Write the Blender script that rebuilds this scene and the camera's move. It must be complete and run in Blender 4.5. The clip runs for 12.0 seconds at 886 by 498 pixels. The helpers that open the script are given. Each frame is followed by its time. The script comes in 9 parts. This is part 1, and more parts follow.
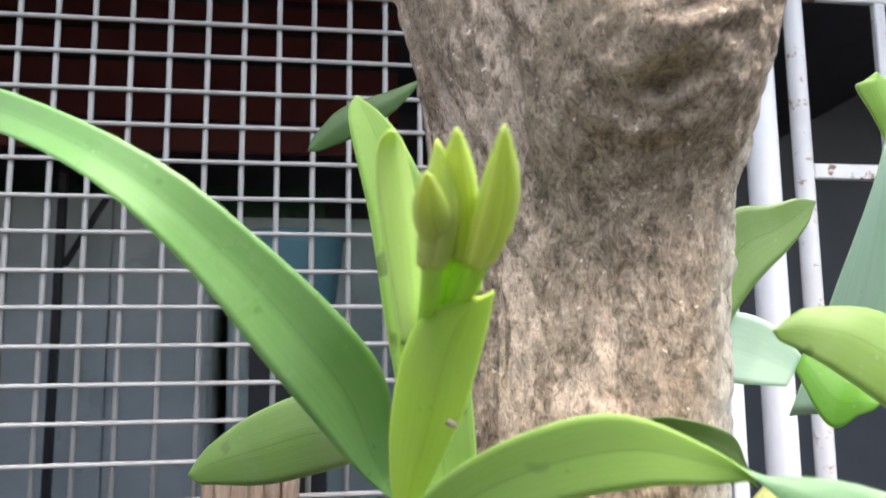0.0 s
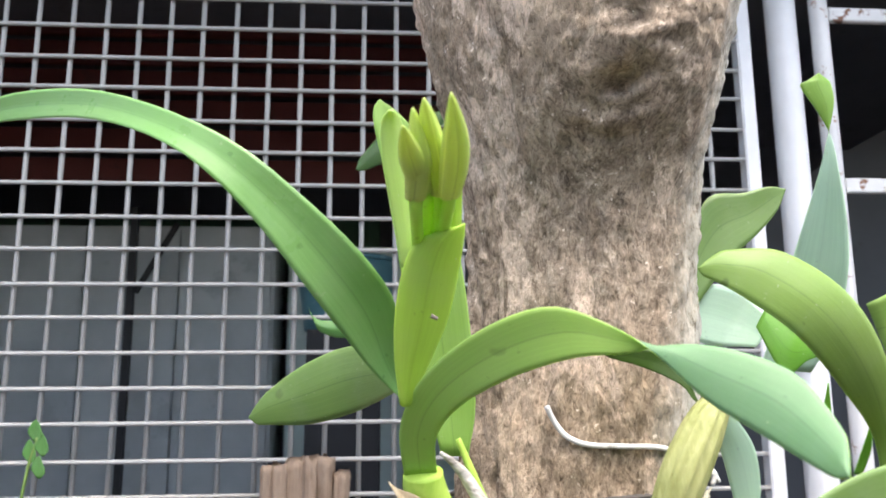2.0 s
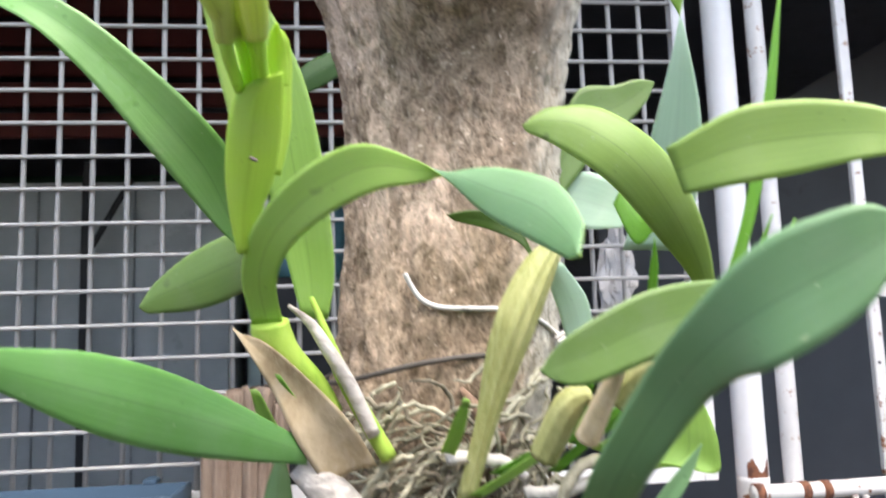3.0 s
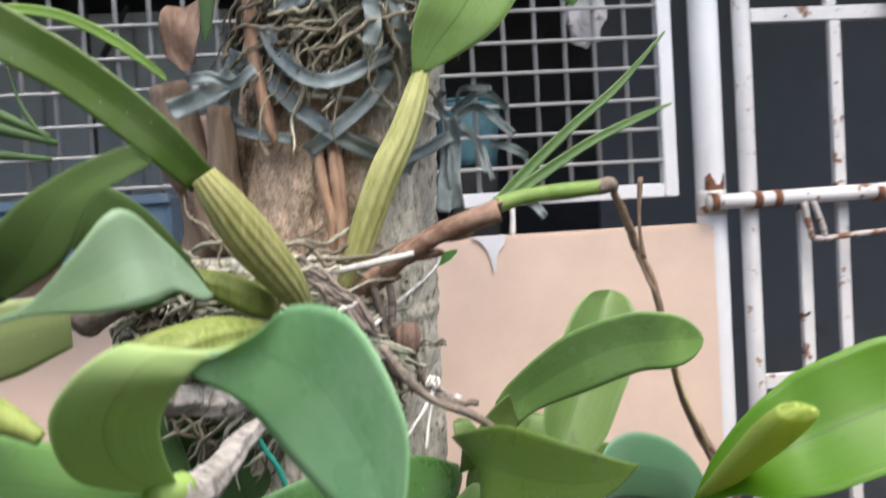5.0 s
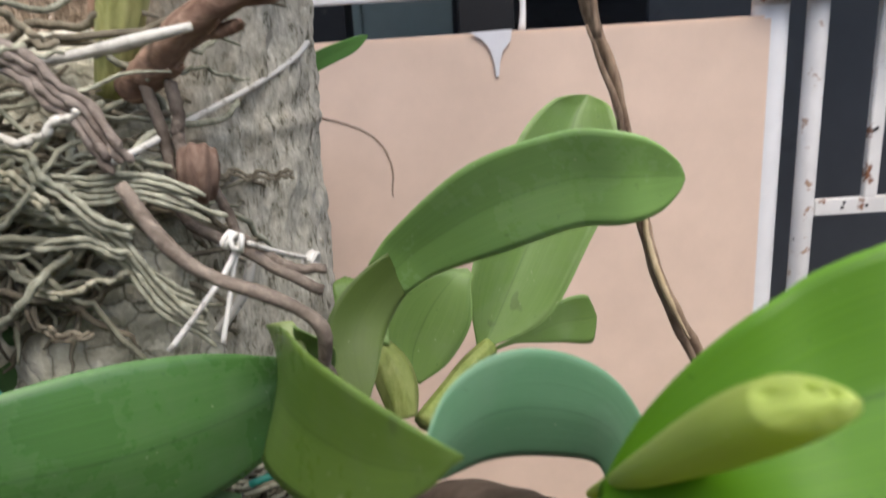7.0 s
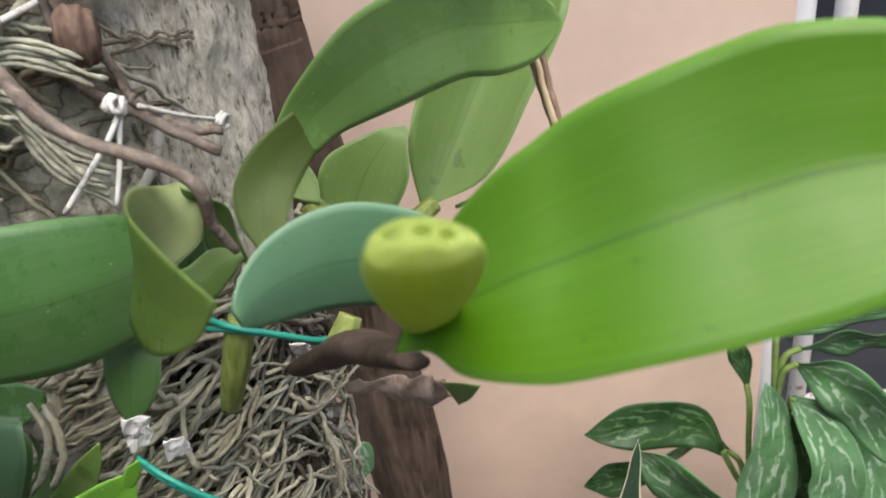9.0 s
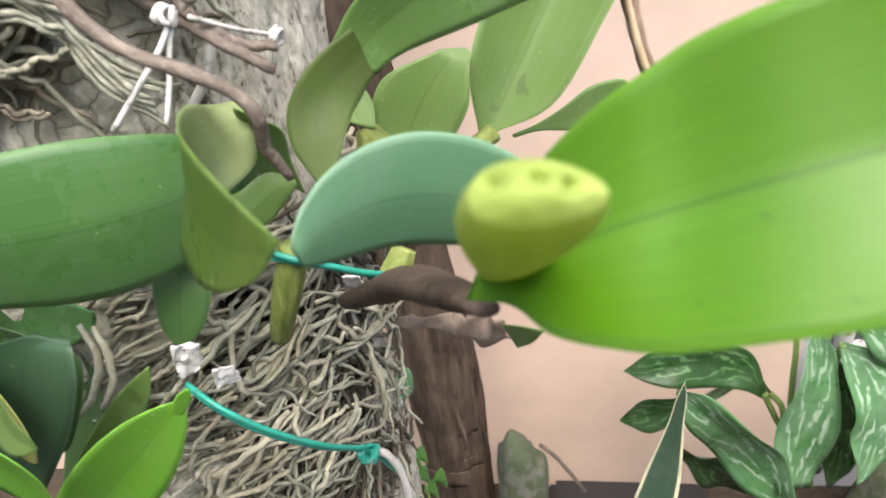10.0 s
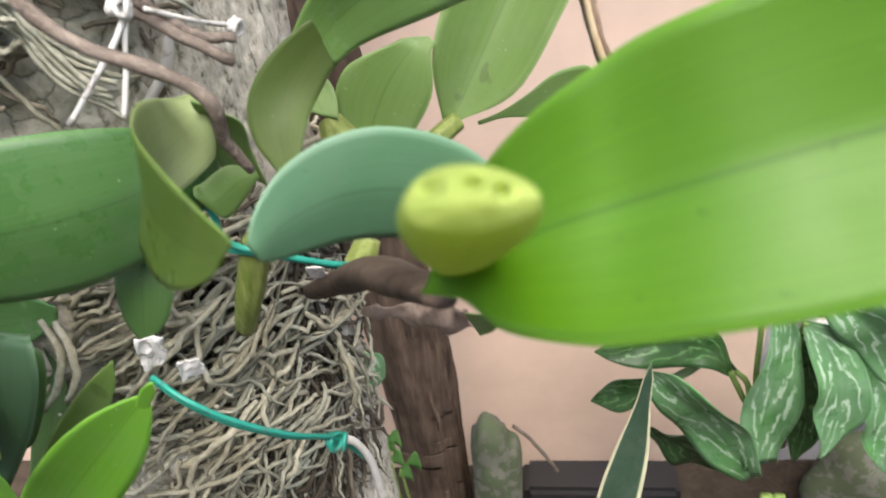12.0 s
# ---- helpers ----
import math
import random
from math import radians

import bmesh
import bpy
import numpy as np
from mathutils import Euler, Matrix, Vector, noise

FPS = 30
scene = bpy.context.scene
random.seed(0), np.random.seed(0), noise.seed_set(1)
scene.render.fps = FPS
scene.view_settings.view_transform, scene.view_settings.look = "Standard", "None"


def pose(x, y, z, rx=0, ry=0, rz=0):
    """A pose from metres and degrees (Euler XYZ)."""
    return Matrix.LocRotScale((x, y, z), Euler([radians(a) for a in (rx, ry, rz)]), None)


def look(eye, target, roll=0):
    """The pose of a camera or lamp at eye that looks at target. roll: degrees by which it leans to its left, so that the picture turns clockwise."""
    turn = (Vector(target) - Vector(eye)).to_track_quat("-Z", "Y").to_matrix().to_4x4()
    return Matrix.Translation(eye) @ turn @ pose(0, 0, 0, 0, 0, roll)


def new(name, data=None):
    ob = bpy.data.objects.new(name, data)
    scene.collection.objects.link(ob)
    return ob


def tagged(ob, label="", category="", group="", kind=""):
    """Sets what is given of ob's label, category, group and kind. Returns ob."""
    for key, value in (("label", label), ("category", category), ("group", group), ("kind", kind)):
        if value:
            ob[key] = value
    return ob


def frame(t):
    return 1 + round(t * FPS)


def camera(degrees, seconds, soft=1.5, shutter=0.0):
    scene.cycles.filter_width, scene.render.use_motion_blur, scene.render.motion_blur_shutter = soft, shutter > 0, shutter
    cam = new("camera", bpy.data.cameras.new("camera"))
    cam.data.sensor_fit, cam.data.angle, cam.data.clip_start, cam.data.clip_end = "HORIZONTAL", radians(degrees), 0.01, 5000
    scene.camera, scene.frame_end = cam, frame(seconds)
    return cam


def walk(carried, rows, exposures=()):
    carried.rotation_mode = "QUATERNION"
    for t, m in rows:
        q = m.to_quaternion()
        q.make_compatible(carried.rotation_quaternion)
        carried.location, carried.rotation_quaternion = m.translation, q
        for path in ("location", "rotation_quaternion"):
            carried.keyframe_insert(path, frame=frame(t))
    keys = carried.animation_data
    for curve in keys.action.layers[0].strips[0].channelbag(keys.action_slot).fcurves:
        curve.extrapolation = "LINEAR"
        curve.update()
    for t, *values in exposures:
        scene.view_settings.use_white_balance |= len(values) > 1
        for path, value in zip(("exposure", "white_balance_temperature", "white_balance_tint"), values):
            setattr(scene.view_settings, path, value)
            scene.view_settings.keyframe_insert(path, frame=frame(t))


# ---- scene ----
cam = camera(61.8, 12.0, soft=1.6, shutter=0.4)
EXPOSE = 1.4
STOPS = ((0, 0.55), (2.7, 0.58), (4.3, 0.08), (6.0, 0.10), (6.5, -0.12), (7.0, -0.20), (7.7, -0.28), (9.3, 0.06), (10, 0.48), (10.5, 0.33), (11, -0.04), (11.5, 0.02), (12, 0.30))
PATH = [
    (0, -0.5659, -1.0353, 1.2991, 97.29, 0.51, -8.14),
    (0.5, -0.5521, -1.0604, 1.2798, 97.74, 0.99, -6.21),
    (1, -0.5383, -1.0873, 1.2576, 99.08, 1.48, -3.84),
    (1.5, -0.5396, -1.0908, 1.2579, 100.12, 1.38, -3.43),
    (2, -0.5522, -1.1020, 1.2606, 99.96, 0.33, -3.78),
    (2.5, -0.5426, -1.1176, 1.2491, 99.51, 0.21, -4.39),
    (2.7, -0.5261, -1.1146, 1.2372, 98.28, 1.06, -5.32),
    (4.3, -0.4463, -1.1882, 1.0751, 92.89, 4.63, -4.72),
    (4.5, -0.4795, -1.1974, 1.0432, 90.54, 3.58, -6.54),
    (5, -0.4573, -1.1876, 0.9700, 87.90, 3.42, -4.50),
    (5.5, -0.4442, -1.1585, 0.9456, 85.80, 0.78, 4.61),
    (6, -0.4029, -1.1066, 0.9348, 82.91, -0.06, 3.68),
    (6.5, -0.3882, -1.0570, 0.9455, 77.32, 3.83, -5.96),
    (7, -0.3697, -1.0396, 0.9489, 73.51, 3.44, -0.60),
    (7.5, -0.3429, -1.0389, 0.9415, 65.79, 4.27, 0.59),
    (7.7, -0.3361, -1.0405, 0.9433, 65.17, 4.62, 0.45),
    (9.3, -0.3120, -1.0393, 0.9420, 61.72, 6.24, 3.87),
    (9.5, -0.3117, -1.0373, 0.9414, 60.41, 6.05, 4.56),
    (10, -0.3232, -1.0252, 0.9383, 57.86, 5.75, 6.73),
    (10.5, -0.3285, -1.0169, 0.9403, 57.61, 6.05, 7.19),
    (11, -0.3308, -1.0111, 0.9452, 57.37, 5.73, 6.77),
    (11.5, -0.3319, -1.0111, 0.9443, 57.01, 5.32, 5.84),
    (12, -0.3189, -1.0256, 0.9412, 56.36, 5.28, 4.62),
]
cam.data.dof.use_dof, cam.data.dof.focus_distance, cam.data.dof.aperture_fstop = True, 0.40, 20.0
walk(cam, [(r[0], pose(*r[1:])) for r in PATH], [(t, EXPOSE + d) for t, d in STOPS])

# ---- light: a bright overcast sky over a small front garden ----
world = bpy.data.worlds.new("sky")
scene.world = world
world.use_nodes = True
wn = world.node_tree.nodes
sky = wn.new("ShaderNodeTexSky")
sky.sky_type = "NISHITA"
sky.sun_disc = False
sky.sun_elevation, sky.sun_rotation = radians(66), radians(160)
sky.air_density, sky.dust_density, sky.ozone_density = 1.0, 4.0, 1.0
wn["Background"].inputs["Strength"].default_value = 0.15
world.node_tree.links.new(sky.outputs[0], wn["Background"].inputs["Color"])
sun = new("sun", bpy.data.lights.new("sun", "SUN"))
sun.data.energy, sun.data.angle, sun.data.color = 1.25, radians(60), (1.0, 0.95, 0.88)
sun.matrix_world = look((0.15, -2.2, 4.8), (-0.4, -0.7, 0.9))


# ---- materials ----
def mat(name, base, rough=0.6, metal=0.0, spec=0.5):
    m = bpy.data.materials.new(name)
    m.use_nodes = True
    b = m.node_tree.nodes["Principled BSDF"]
    b.inputs["Base Color"].default_value = (*base, 1)
    b.inputs["Roughness"].default_value = rough
    b.inputs["Metallic"].default_value = metal
    b.inputs["Specular IOR Level"].default_value = spec
    return m, m.node_tree, b


def coords(nt, scale=(1, 1, 1), kind="Object"):
    tc = nt.nodes.new("ShaderNodeTexCoord")
    mp = nt.nodes.new("ShaderNodeMapping")
    mp.inputs["Scale"].default_value = scale
    nt.links.new(tc.outputs[kind], mp.inputs["Vector"])
    return mp.outputs["Vector"]


def noise_tex(nt, vec, scale, detail=4.0, rough=0.55, dist=0.0):
    n = nt.nodes.new("ShaderNodeTexNoise")
    n.inputs["Scale"].default_value, n.inputs["Detail"].default_value = scale, detail
    n.inputs["Roughness"].default_value, n.inputs["Distortion"].default_value = rough, dist
    nt.links.new(vec, n.inputs["Vector"])
    return n.outputs["Fac"]


def ramp(nt, fac, stops):
    r = nt.nodes.new("ShaderNodeValToRGB")
    while len(r.color_ramp.elements) < len(stops):
        r.color_ramp.elements.new(0.5)
    for e, (p, c) in zip(r.color_ramp.elements, stops):
        e.position, e.color = p, (*c, 1) if len(c) == 3 else c
    nt.links.new(fac, r.inputs["Fac"])
    return r.outputs["Color"]


def mix(nt, fac, a, b, mode="MIX"):
    m = nt.nodes.new("ShaderNodeMix")
    m.data_type, m.blend_type = "RGBA", mode
    for s, v in ((m.inputs[0], fac), (m.inputs[6], a), (m.inputs[7], b)):
        if isinstance(v, bpy.types.NodeSocket):
            nt.links.new(v, s)
        elif isinstance(v, (int, float)):
            s.default_value = v
        else:
            s.default_value = (*v, 1)
    return m.outputs[2]


def bump(nt, bsdf, height, strength=0.3, dist=0.002, after=None):
    b = nt.nodes.new("ShaderNodeBump")
    b.inputs["Strength"].default_value, b.inputs["Distance"].default_value = strength, dist
    nt.links.new(height, b.inputs["Height"])
    if after:
        nt.links.new(after, b.inputs["Normal"])
    nt.links.new(b.outputs["Normal"], bsdf.inputs["Normal"])
    return b.outputs["Normal"]


def painted(name, base, worn, rough=0.5, amount=0.62, scale=35.0, grime=0.85):
    m, nt, b = mat(name, base, rough)
    v = coords(nt)
    spots = ramp(nt, noise_tex(nt, v, scale, 6, 0.65), [(amount, (0, 0, 0)), (amount + 0.04, (1, 1, 1))])
    dirt = ramp(nt, noise_tex(nt, v, 7, 5, 0.6), [(0.3, tuple(c * grime for c in base)), (0.7, base)])
    nt.links.new(mix(nt, spots, dirt, worn), b.inputs["Base Color"])
    bump(nt, b, noise_tex(nt, v, 220, 3), 0.15, 0.001)
    return m


def leafy(name, light, dark, rough=0.38, trans=0.25, spots=0.0, vein=0.25, waxy=(0.45, 0.6, 0.5), wax=0.0, rim=0.465, rimcol=None, dusty=1.0, spec=0.45):
    """A thick strap leaf: lengthwise grain, a paler midrib, scars, some light let through."""
    m, nt, b = mat(name, light, rough, spec=spec)
    uv = coords(nt, (1, 1, 1), "UV")
    ob = coords(nt)
    big = ramp(nt, noise_tex(nt, ob, 14, 3), [(0.3, dark), (0.68, light)])
    strm = coords(nt, (46, 1.6, 1), "UV")
    streak = noise_tex(nt, strm, 1.0, 4, 0.6)
    col = mix(nt, 0.3, big, ramp(nt, streak, [(0.3, dark), (0.7, tuple(min(1, c * 1.25) for c in light))]))
    sep = nt.nodes.new("ShaderNodeSeparateXYZ")
    nt.links.new(uv, sep.inputs[0])
    mid = nt.nodes.new("ShaderNodeMath")
    mid.operation = "SUBTRACT"
    mid.inputs[1].default_value = 0.5
    nt.links.new(sep.outputs[0], mid.inputs[0])
    ab = nt.nodes.new("ShaderNodeMath")
    ab.operation = "ABSOLUTE"
    nt.links.new(mid.outputs[0], ab.inputs[0])
    rib = ramp(nt, ab.outputs[0], [(0.0, (min(1, vein * 2.2),) * 3), (0.02, (0, 0, 0))])
    col = mix(nt, rib, col, tuple(c * 0.6 for c in dark))
    edge = ramp(nt, ab.outputs[0], [(rim, (0, 0, 0)), (rim + 0.03, (0.55, 0.55, 0.55) if rimcol is None else (1, 1, 1))])
    col = mix(nt, edge, col, rimcol or tuple(min(1, c * 1.5 + 0.05) for c in light))
    scar = ramp(nt, noise_tex(nt, coords(nt, (1, 1, 1)), 170, 2, 0.5), [(0.75, (0, 0, 0)), (0.79, (0.35 * dusty,) * 3)])
    col = mix(nt, scar, col, (0.45, 0.5, 0.32))
    dust = ramp(nt, noise_tex(nt, ob, 720, 0, 0.5), [(0.855, (0, 0, 0)), (0.872, (0.4 * dusty,) * 3)])
    col = mix(nt, dust, col, (0.6, 0.64, 0.5))
    if spots:
        sp = ramp(nt, noise_tex(nt, ob, 60, 2, 0.4), [(0.70, (0, 0, 0)), (0.73, (spots,) * 3)])
        col = mix(nt, sp, col, (0.03, 0.035, 0.015))
    # Pale patches mixed into the colour: waxy bloom on some leaves, sheen on others.
    if wax:
        wx = ramp(nt, noise_tex(nt, ob, 22, 4), [(0.35, (0, 0, 0)), (0.75, (wax,) * 3)])
        col = mix(nt, wx, col, waxy)
    film = noise_tex(nt, ob, 38, 5, 0.65)
    bloom = ramp(nt, film, [(0.48, (0, 0, 0)), (0.66, (0.22 * dusty,) * 3)])
    col = mix(nt, bloom, col, tuple(0.75 * c + 0.10 for c in light))
    fleck = ramp(nt, noise_tex(nt, ob, 300, 2, 0.5), [(0.25, (0.35, 0.35, 0.35)), (0.29, (0, 0, 0))])
    col = mix(nt, fleck, col, tuple(0.55 * c for c in dark))
    gloss = ramp(nt, film, [(0.35, (rough * 0.85,) * 3), (0.7, (min(1, rough * 1.45),) * 3)])
    nt.links.new(gloss, b.inputs["Roughness"])
    nt.links.new(col, b.inputs["Base Color"])
    n1 = bump(nt, b, streak, 0.2, 0.0008)
    bump(nt, b, noise_tex(nt, ob, 45, 3), 0.15, 0.002, n1)
    tr = nt.nodes.new("ShaderNodeBsdfTranslucent")
    bright = mix(nt, 1.0, col, (1.35, 1.3, 0.55), "MULTIPLY")
    nt.links.new(bright, tr.inputs["Color"])
    ms = nt.nodes.new("ShaderNodeMixShader")
    ms.inputs[0].default_value = trans
    nt.links.new(b.outputs[0], ms.inputs[1])
    nt.links.new(tr.outputs[0], ms.inputs[2])
    nt.links.new(ms.outputs[0], nt.nodes["Material Output"].inputs["Surface"])
    return m


def grained(name, a, bcol, c, scale=30.0, stretch=(1, 1, 0.16), rough=0.85, depth=0.004, fine=200.0, strength=0.8):
    """Fibrous or barky: two scales of streaks along z and relief."""
    m, nt, b = mat(name, a, rough, spec=0.2)
    v = coords(nt, stretch)
    p = coords(nt)
    streak = noise_tex(nt, v, scale * 3, 8, 0.65, 0.6)
    big = noise_tex(nt, p, scale * 0.45, 6, 0.6)
    col = ramp(nt, streak, [(0.28, a), (0.5, bcol), (0.72, c)])
    col = mix(nt, ramp(nt, big, [(0.35, (0, 0, 0)), (0.65, (0.6, 0.6, 0.6))]), col, c)
    gi = nt.nodes.new("ShaderNodeNewGeometry")
    col = mix(nt, 1.0, col, ramp(nt, gi.outputs["Random Per Island"], [(0.0, (0.68, 0.66, 0.62)), (0.5, (1, 1, 1)), (1.0, (1.28, 1.27, 1.24))]), "MULTIPLY")
    nt.links.new(col, b.inputs["Base Color"])
    n1 = bump(nt, b, streak, strength, depth)
    bump(nt, b, noise_tex(nt, p, fine, 4), 0.35, 0.0015, n1)
    return m


def bark_mat(name="bark"):
    """Grey-brown bark: short upright fissures, pale worn streaks, dull mossy patches; a smooth pale flank towards the house."""
    m, nt, b = mat(name, (0.28, 0.22, 0.17), 0.92, spec=0.15)
    p = coords(nt)
    dash = noise_tex(nt, coords(nt, (1, 1, 0.55)), 520, 6, 0.66, 0.9)
    flake = noise_tex(nt, coords(nt, (1, 1, 0.75)), 120, 10, 0.70, 1.2)
    blotch = noise_tex(nt, p, 42, 8, 0.7, 0.5)
    worn = noise_tex(nt, coords(nt, (1, 1, 0.55)), 24, 9, 0.62, 0.8)
    moss = noise_tex(nt, p, 12, 7, 0.64)
    base = ramp(nt, flake, [(0.36, (0.115, 0.092, 0.072)), (0.45, (0.205, 0.168, 0.134)), (0.55, (0.285, 0.238, 0.192)), (0.66, (0.42, 0.362, 0.302))])
    base = mix(nt, ramp(nt, blotch, [(0.56, (0, 0, 0)), (0.62, (0.6, 0.6, 0.6))]), base, (0.37, 0.305, 0.245))
    base = mix(nt, ramp(nt, moss, [(0.46, (0, 0, 0)), (0.58, (0.4, 0.4, 0.4))]), base, (0.205, 0.177, 0.128))
    # the bark has flaked off in pale sheets, mostly on one side
    xyz = nt.nodes.new("ShaderNodeSeparateXYZ")
    nt.links.new(p, xyz.inputs[0])
    side = nt.nodes.new("ShaderNodeMapRange")
    side.inputs["From Min"].default_value, side.inputs["From Max"].default_value = -0.455, -0.510
    side.inputs["To Min"].default_value, side.inputs["To Max"].default_value = -0.05, 0.05
    nt.links.new(xyz.outputs[0], side.inputs["Value"])
    peel = nt.nodes.new("ShaderNodeMath")
    nt.links.new(worn, peel.inputs[0])
    nt.links.new(side.outputs[0], peel.inputs[1])
    base = mix(nt, ramp(nt, peel.outputs[0], [(0.535, (0, 0, 0)), (0.56, (0.85, 0.85, 0.85))]), base, (0.43, 0.365, 0.305))
    base = mix(nt, 1.0, base, ramp(nt, dash, [(0.36, (0.50, 0.48, 0.46)), (0.45, (0.86, 0.86, 0.85)), (0.54, (1.03, 1.03, 1.02)), (0.64, (1.30, 1.28, 1.26))]), "MULTIPLY")
    fleck = ramp(nt, noise_tex(nt, p, 210, 3, 0.6), [(0.67, (0, 0, 0)), (0.70, (0.85, 0.85, 0.85))])
    base = mix(nt, fleck, base, (0.60, 0.55, 0.48))
    sep = nt.nodes.new("ShaderNodeSeparateXYZ")
    nt.links.new(p, sep.inputs[0])
    wob = nt.nodes.new("ShaderNodeMath")
    wob.operation = "MULTIPLY_ADD"
    wob.inputs[1].default_value = 0.10
    nt.links.new(noise_tex(nt, p, 40, 5, 0.6), wob.inputs[0])
    nt.links.new(sep.outputs[2], wob.inputs[2])
    hgt = nt.nodes.new("ShaderNodeMapRange")
    hgt.inputs["From Min"].default_value, hgt.inputs["From Max"].default_value = 0.75, 1.55
    nt.links.new(wob.outputs[0], hgt.inputs["Value"])
    # tan below the cord, a pale collar above it, greyer above that
    tint = ramp(nt, hgt.outputs[0], [(0.10, (1.05, 0.99, 0.92)), (0.30, (1.30, 1.20, 1.08)), (0.55, (1.22, 1.12, 0.99)), (0.68, (1.25, 1.14, 1.0)),
                                     (0.725, (1.62, 1.50, 1.36)), (0.752, (1.5, 1.42, 1.3)), (0.775, (1.26, 1.19, 1.09)), (1.0, (1.66, 1.57, 1.46))])
    base = mix(nt, 1.0, base, tint, "MULTIPLY")
    sx = nt.nodes.new("ShaderNodeMath")
    sx.operation = "MULTIPLY_ADD"
    sx.inputs[1].default_value = 9.0
    nt.links.new(sep.outputs[0], sx.inputs[0])
    zz = nt.nodes.new("ShaderNodeMath")
    zz.operation = "MULTIPLY_ADD"
    zz.inputs[1].default_value = -1.5
    nt.links.new(wob.outputs[0], zz.inputs[0])
    nt.links.new(sx.outputs[0], zz.inputs[2])
    where = nt.nodes.new("ShaderNodeMapRange")
    where.inputs["From Min"].default_value, where.inputs["From Max"].default_value = -5.34, -5.08
    nt.links.new(zz.outputs[0], where.inputs["Value"])
    pale_bark = ramp(nt, noise_tex(nt, coords(nt, (1, 1, 0.42)), 300, 8, 0.72, 0.2), [(0.38, (0.13, 0.12, 0.09)), (0.44, (0.39, 0.375, 0.31)), (0.55, (0.54, 0.52, 0.445)), (0.68, (0.71, 0.695, 0.62))])
    pale_bark = mix(nt, 1.0, pale_bark, ramp(nt, hgt.outputs[0], [(0.17, (1.0, 0.99, 0.97)), (0.24, (1.08, 1.07, 1.05)), (1.0, (1.05, 1.05, 1.05))]), "MULTIPLY")
    pale_bark = mix(nt, ramp(nt, blotch, [(0.50, (0, 0, 0)), (0.62, (0.5, 0.5, 0.5))]), pale_bark, (0.47, 0.45, 0.375))
    base = mix(nt, where.outputs[0], base, pale_bark)
    nt.links.new(base, b.inputs["Base Color"])
    n1 = bump(nt, b, flake, 0.6, 0.0030)
    n2 = bump(nt, b, blotch, 0.4, 0.003, n1)
    bump(nt, b, dash, 0.7, 0.0018, n2)
    return m


def old_wood_mat():
    """Lumpy old wood: plates between dark cracks, grey-pink weathering, pale lichen spots."""
    m, nt, b = mat("old_wood", (0.3, 0.26, 0.22), 0.92, spec=0.15)
    p = coords(nt)
    v = nt.nodes.new("ShaderNodeTexVoronoi")
    v.feature = "DISTANCE_TO_EDGE"
    v.inputs["Scale"].default_value = 66
    wv = nt.nodes.new("ShaderNodeVectorMath")
    wv.operation = "MULTIPLY_ADD"
    wv.inputs[1].default_value = (0.03, 0.03, 0.03)
    nz = nt.nodes.new("ShaderNodeTexNoise")
    nz.inputs["Scale"].default_value, nz.inputs["Detail"].default_value = 30, 5
    nt.links.new(p, nz.inputs["Vector"])
    nt.links.new(nz.outputs["Color"], wv.inputs[0])
    nt.links.new(p, wv.inputs[2])
    nt.links.new(wv.outputs[0], v.inputs["Vector"])
    crack = ramp(nt, v.outputs["Distance"], [(0.0, (0.36, 0.34, 0.31)), (0.03, (0.82, 0.82, 0.82)), (0.08, (1, 1, 1))])
    blotch = noise_tex(nt, p, 38, 8, 0.68, 0.3)
    base = ramp(nt, blotch, [(0.35, (0.19, 0.176, 0.125)), (0.44, (0.44, 0.422, 0.325)), (0.53, (0.64, 0.62, 0.50)), (0.64, (0.78, 0.765, 0.66))])
    spot = ramp(nt, noise_tex(nt, p, 85, 4, 0.6), [(0.60, (0, 0, 0)), (0.66, (0.7, 0.7, 0.7))])
    base = mix(nt, spot, base, (0.44, 0.44, 0.38))
    nt.links.new(mix(nt, 1.0, base, crack, "MULTIPLY"), b.inputs["Base Color"])
    n1 = bump(nt, b, v.outputs["Distance"], 0.5, 0.010)
    n2 = bump(nt, b, blotch, 0.9, 0.008, n1)
    bump(nt, b, noise_tex(nt, p, 260, 5, 0.7), 0.5, 0.002, n2)
    return m


WHITE = painted("white_paint", (0.80, 0.80, 0.80), (0.55, 0.53, 0.5), 0.4, 0.70, 30)
RUSTED = painted("white_paint_rusting", (0.77, 0.76, 0.735), (0.20, 0.085, 0.04), 0.5, 0.575, 38, 0.72)
GATEW = painted("white_paint_stained", (0.77, 0.76, 0.745), (0.34, 0.22, 0.15), 0.45, 0.60, 48, 0.72)
RODRUST = painted("paint_mostly_rusted", (0.5, 0.46, 0.43), (0.20, 0.085, 0.04), 0.6, 0.5, 30)
GREENP = painted("dark_green_paint", (0.045, 0.13, 0.07), (0.02, 0.05, 0.03), 0.6, 0.6, 8)
RUST = painted("rust", (0.22, 0.09, 0.045), (0.10, 0.04, 0.025), 0.85, 0.5, 60)
CABG = painted("dull_grey_green_panel", (0.46, 0.50, 0.50), (0.36, 0.39, 0.39), 0.5, 0.6, 4)
CUPB = painted("dark_green_grey_panel", (0.40, 0.49, 0.46), (0.31, 0.39, 0.36), 0.5, 0.6, 5)
WIRE = painted("galvanised_wire_paint", (0.435, 0.43, 0.41), (0.28, 0.27, 0.25), 0.5, 0.66, 40)
PEACH = painted("peach_wall_paint", (0.73, 0.56, 0.44), (0.53, 0.40, 0.305), 0.85, 0.72, 14, 0.83)
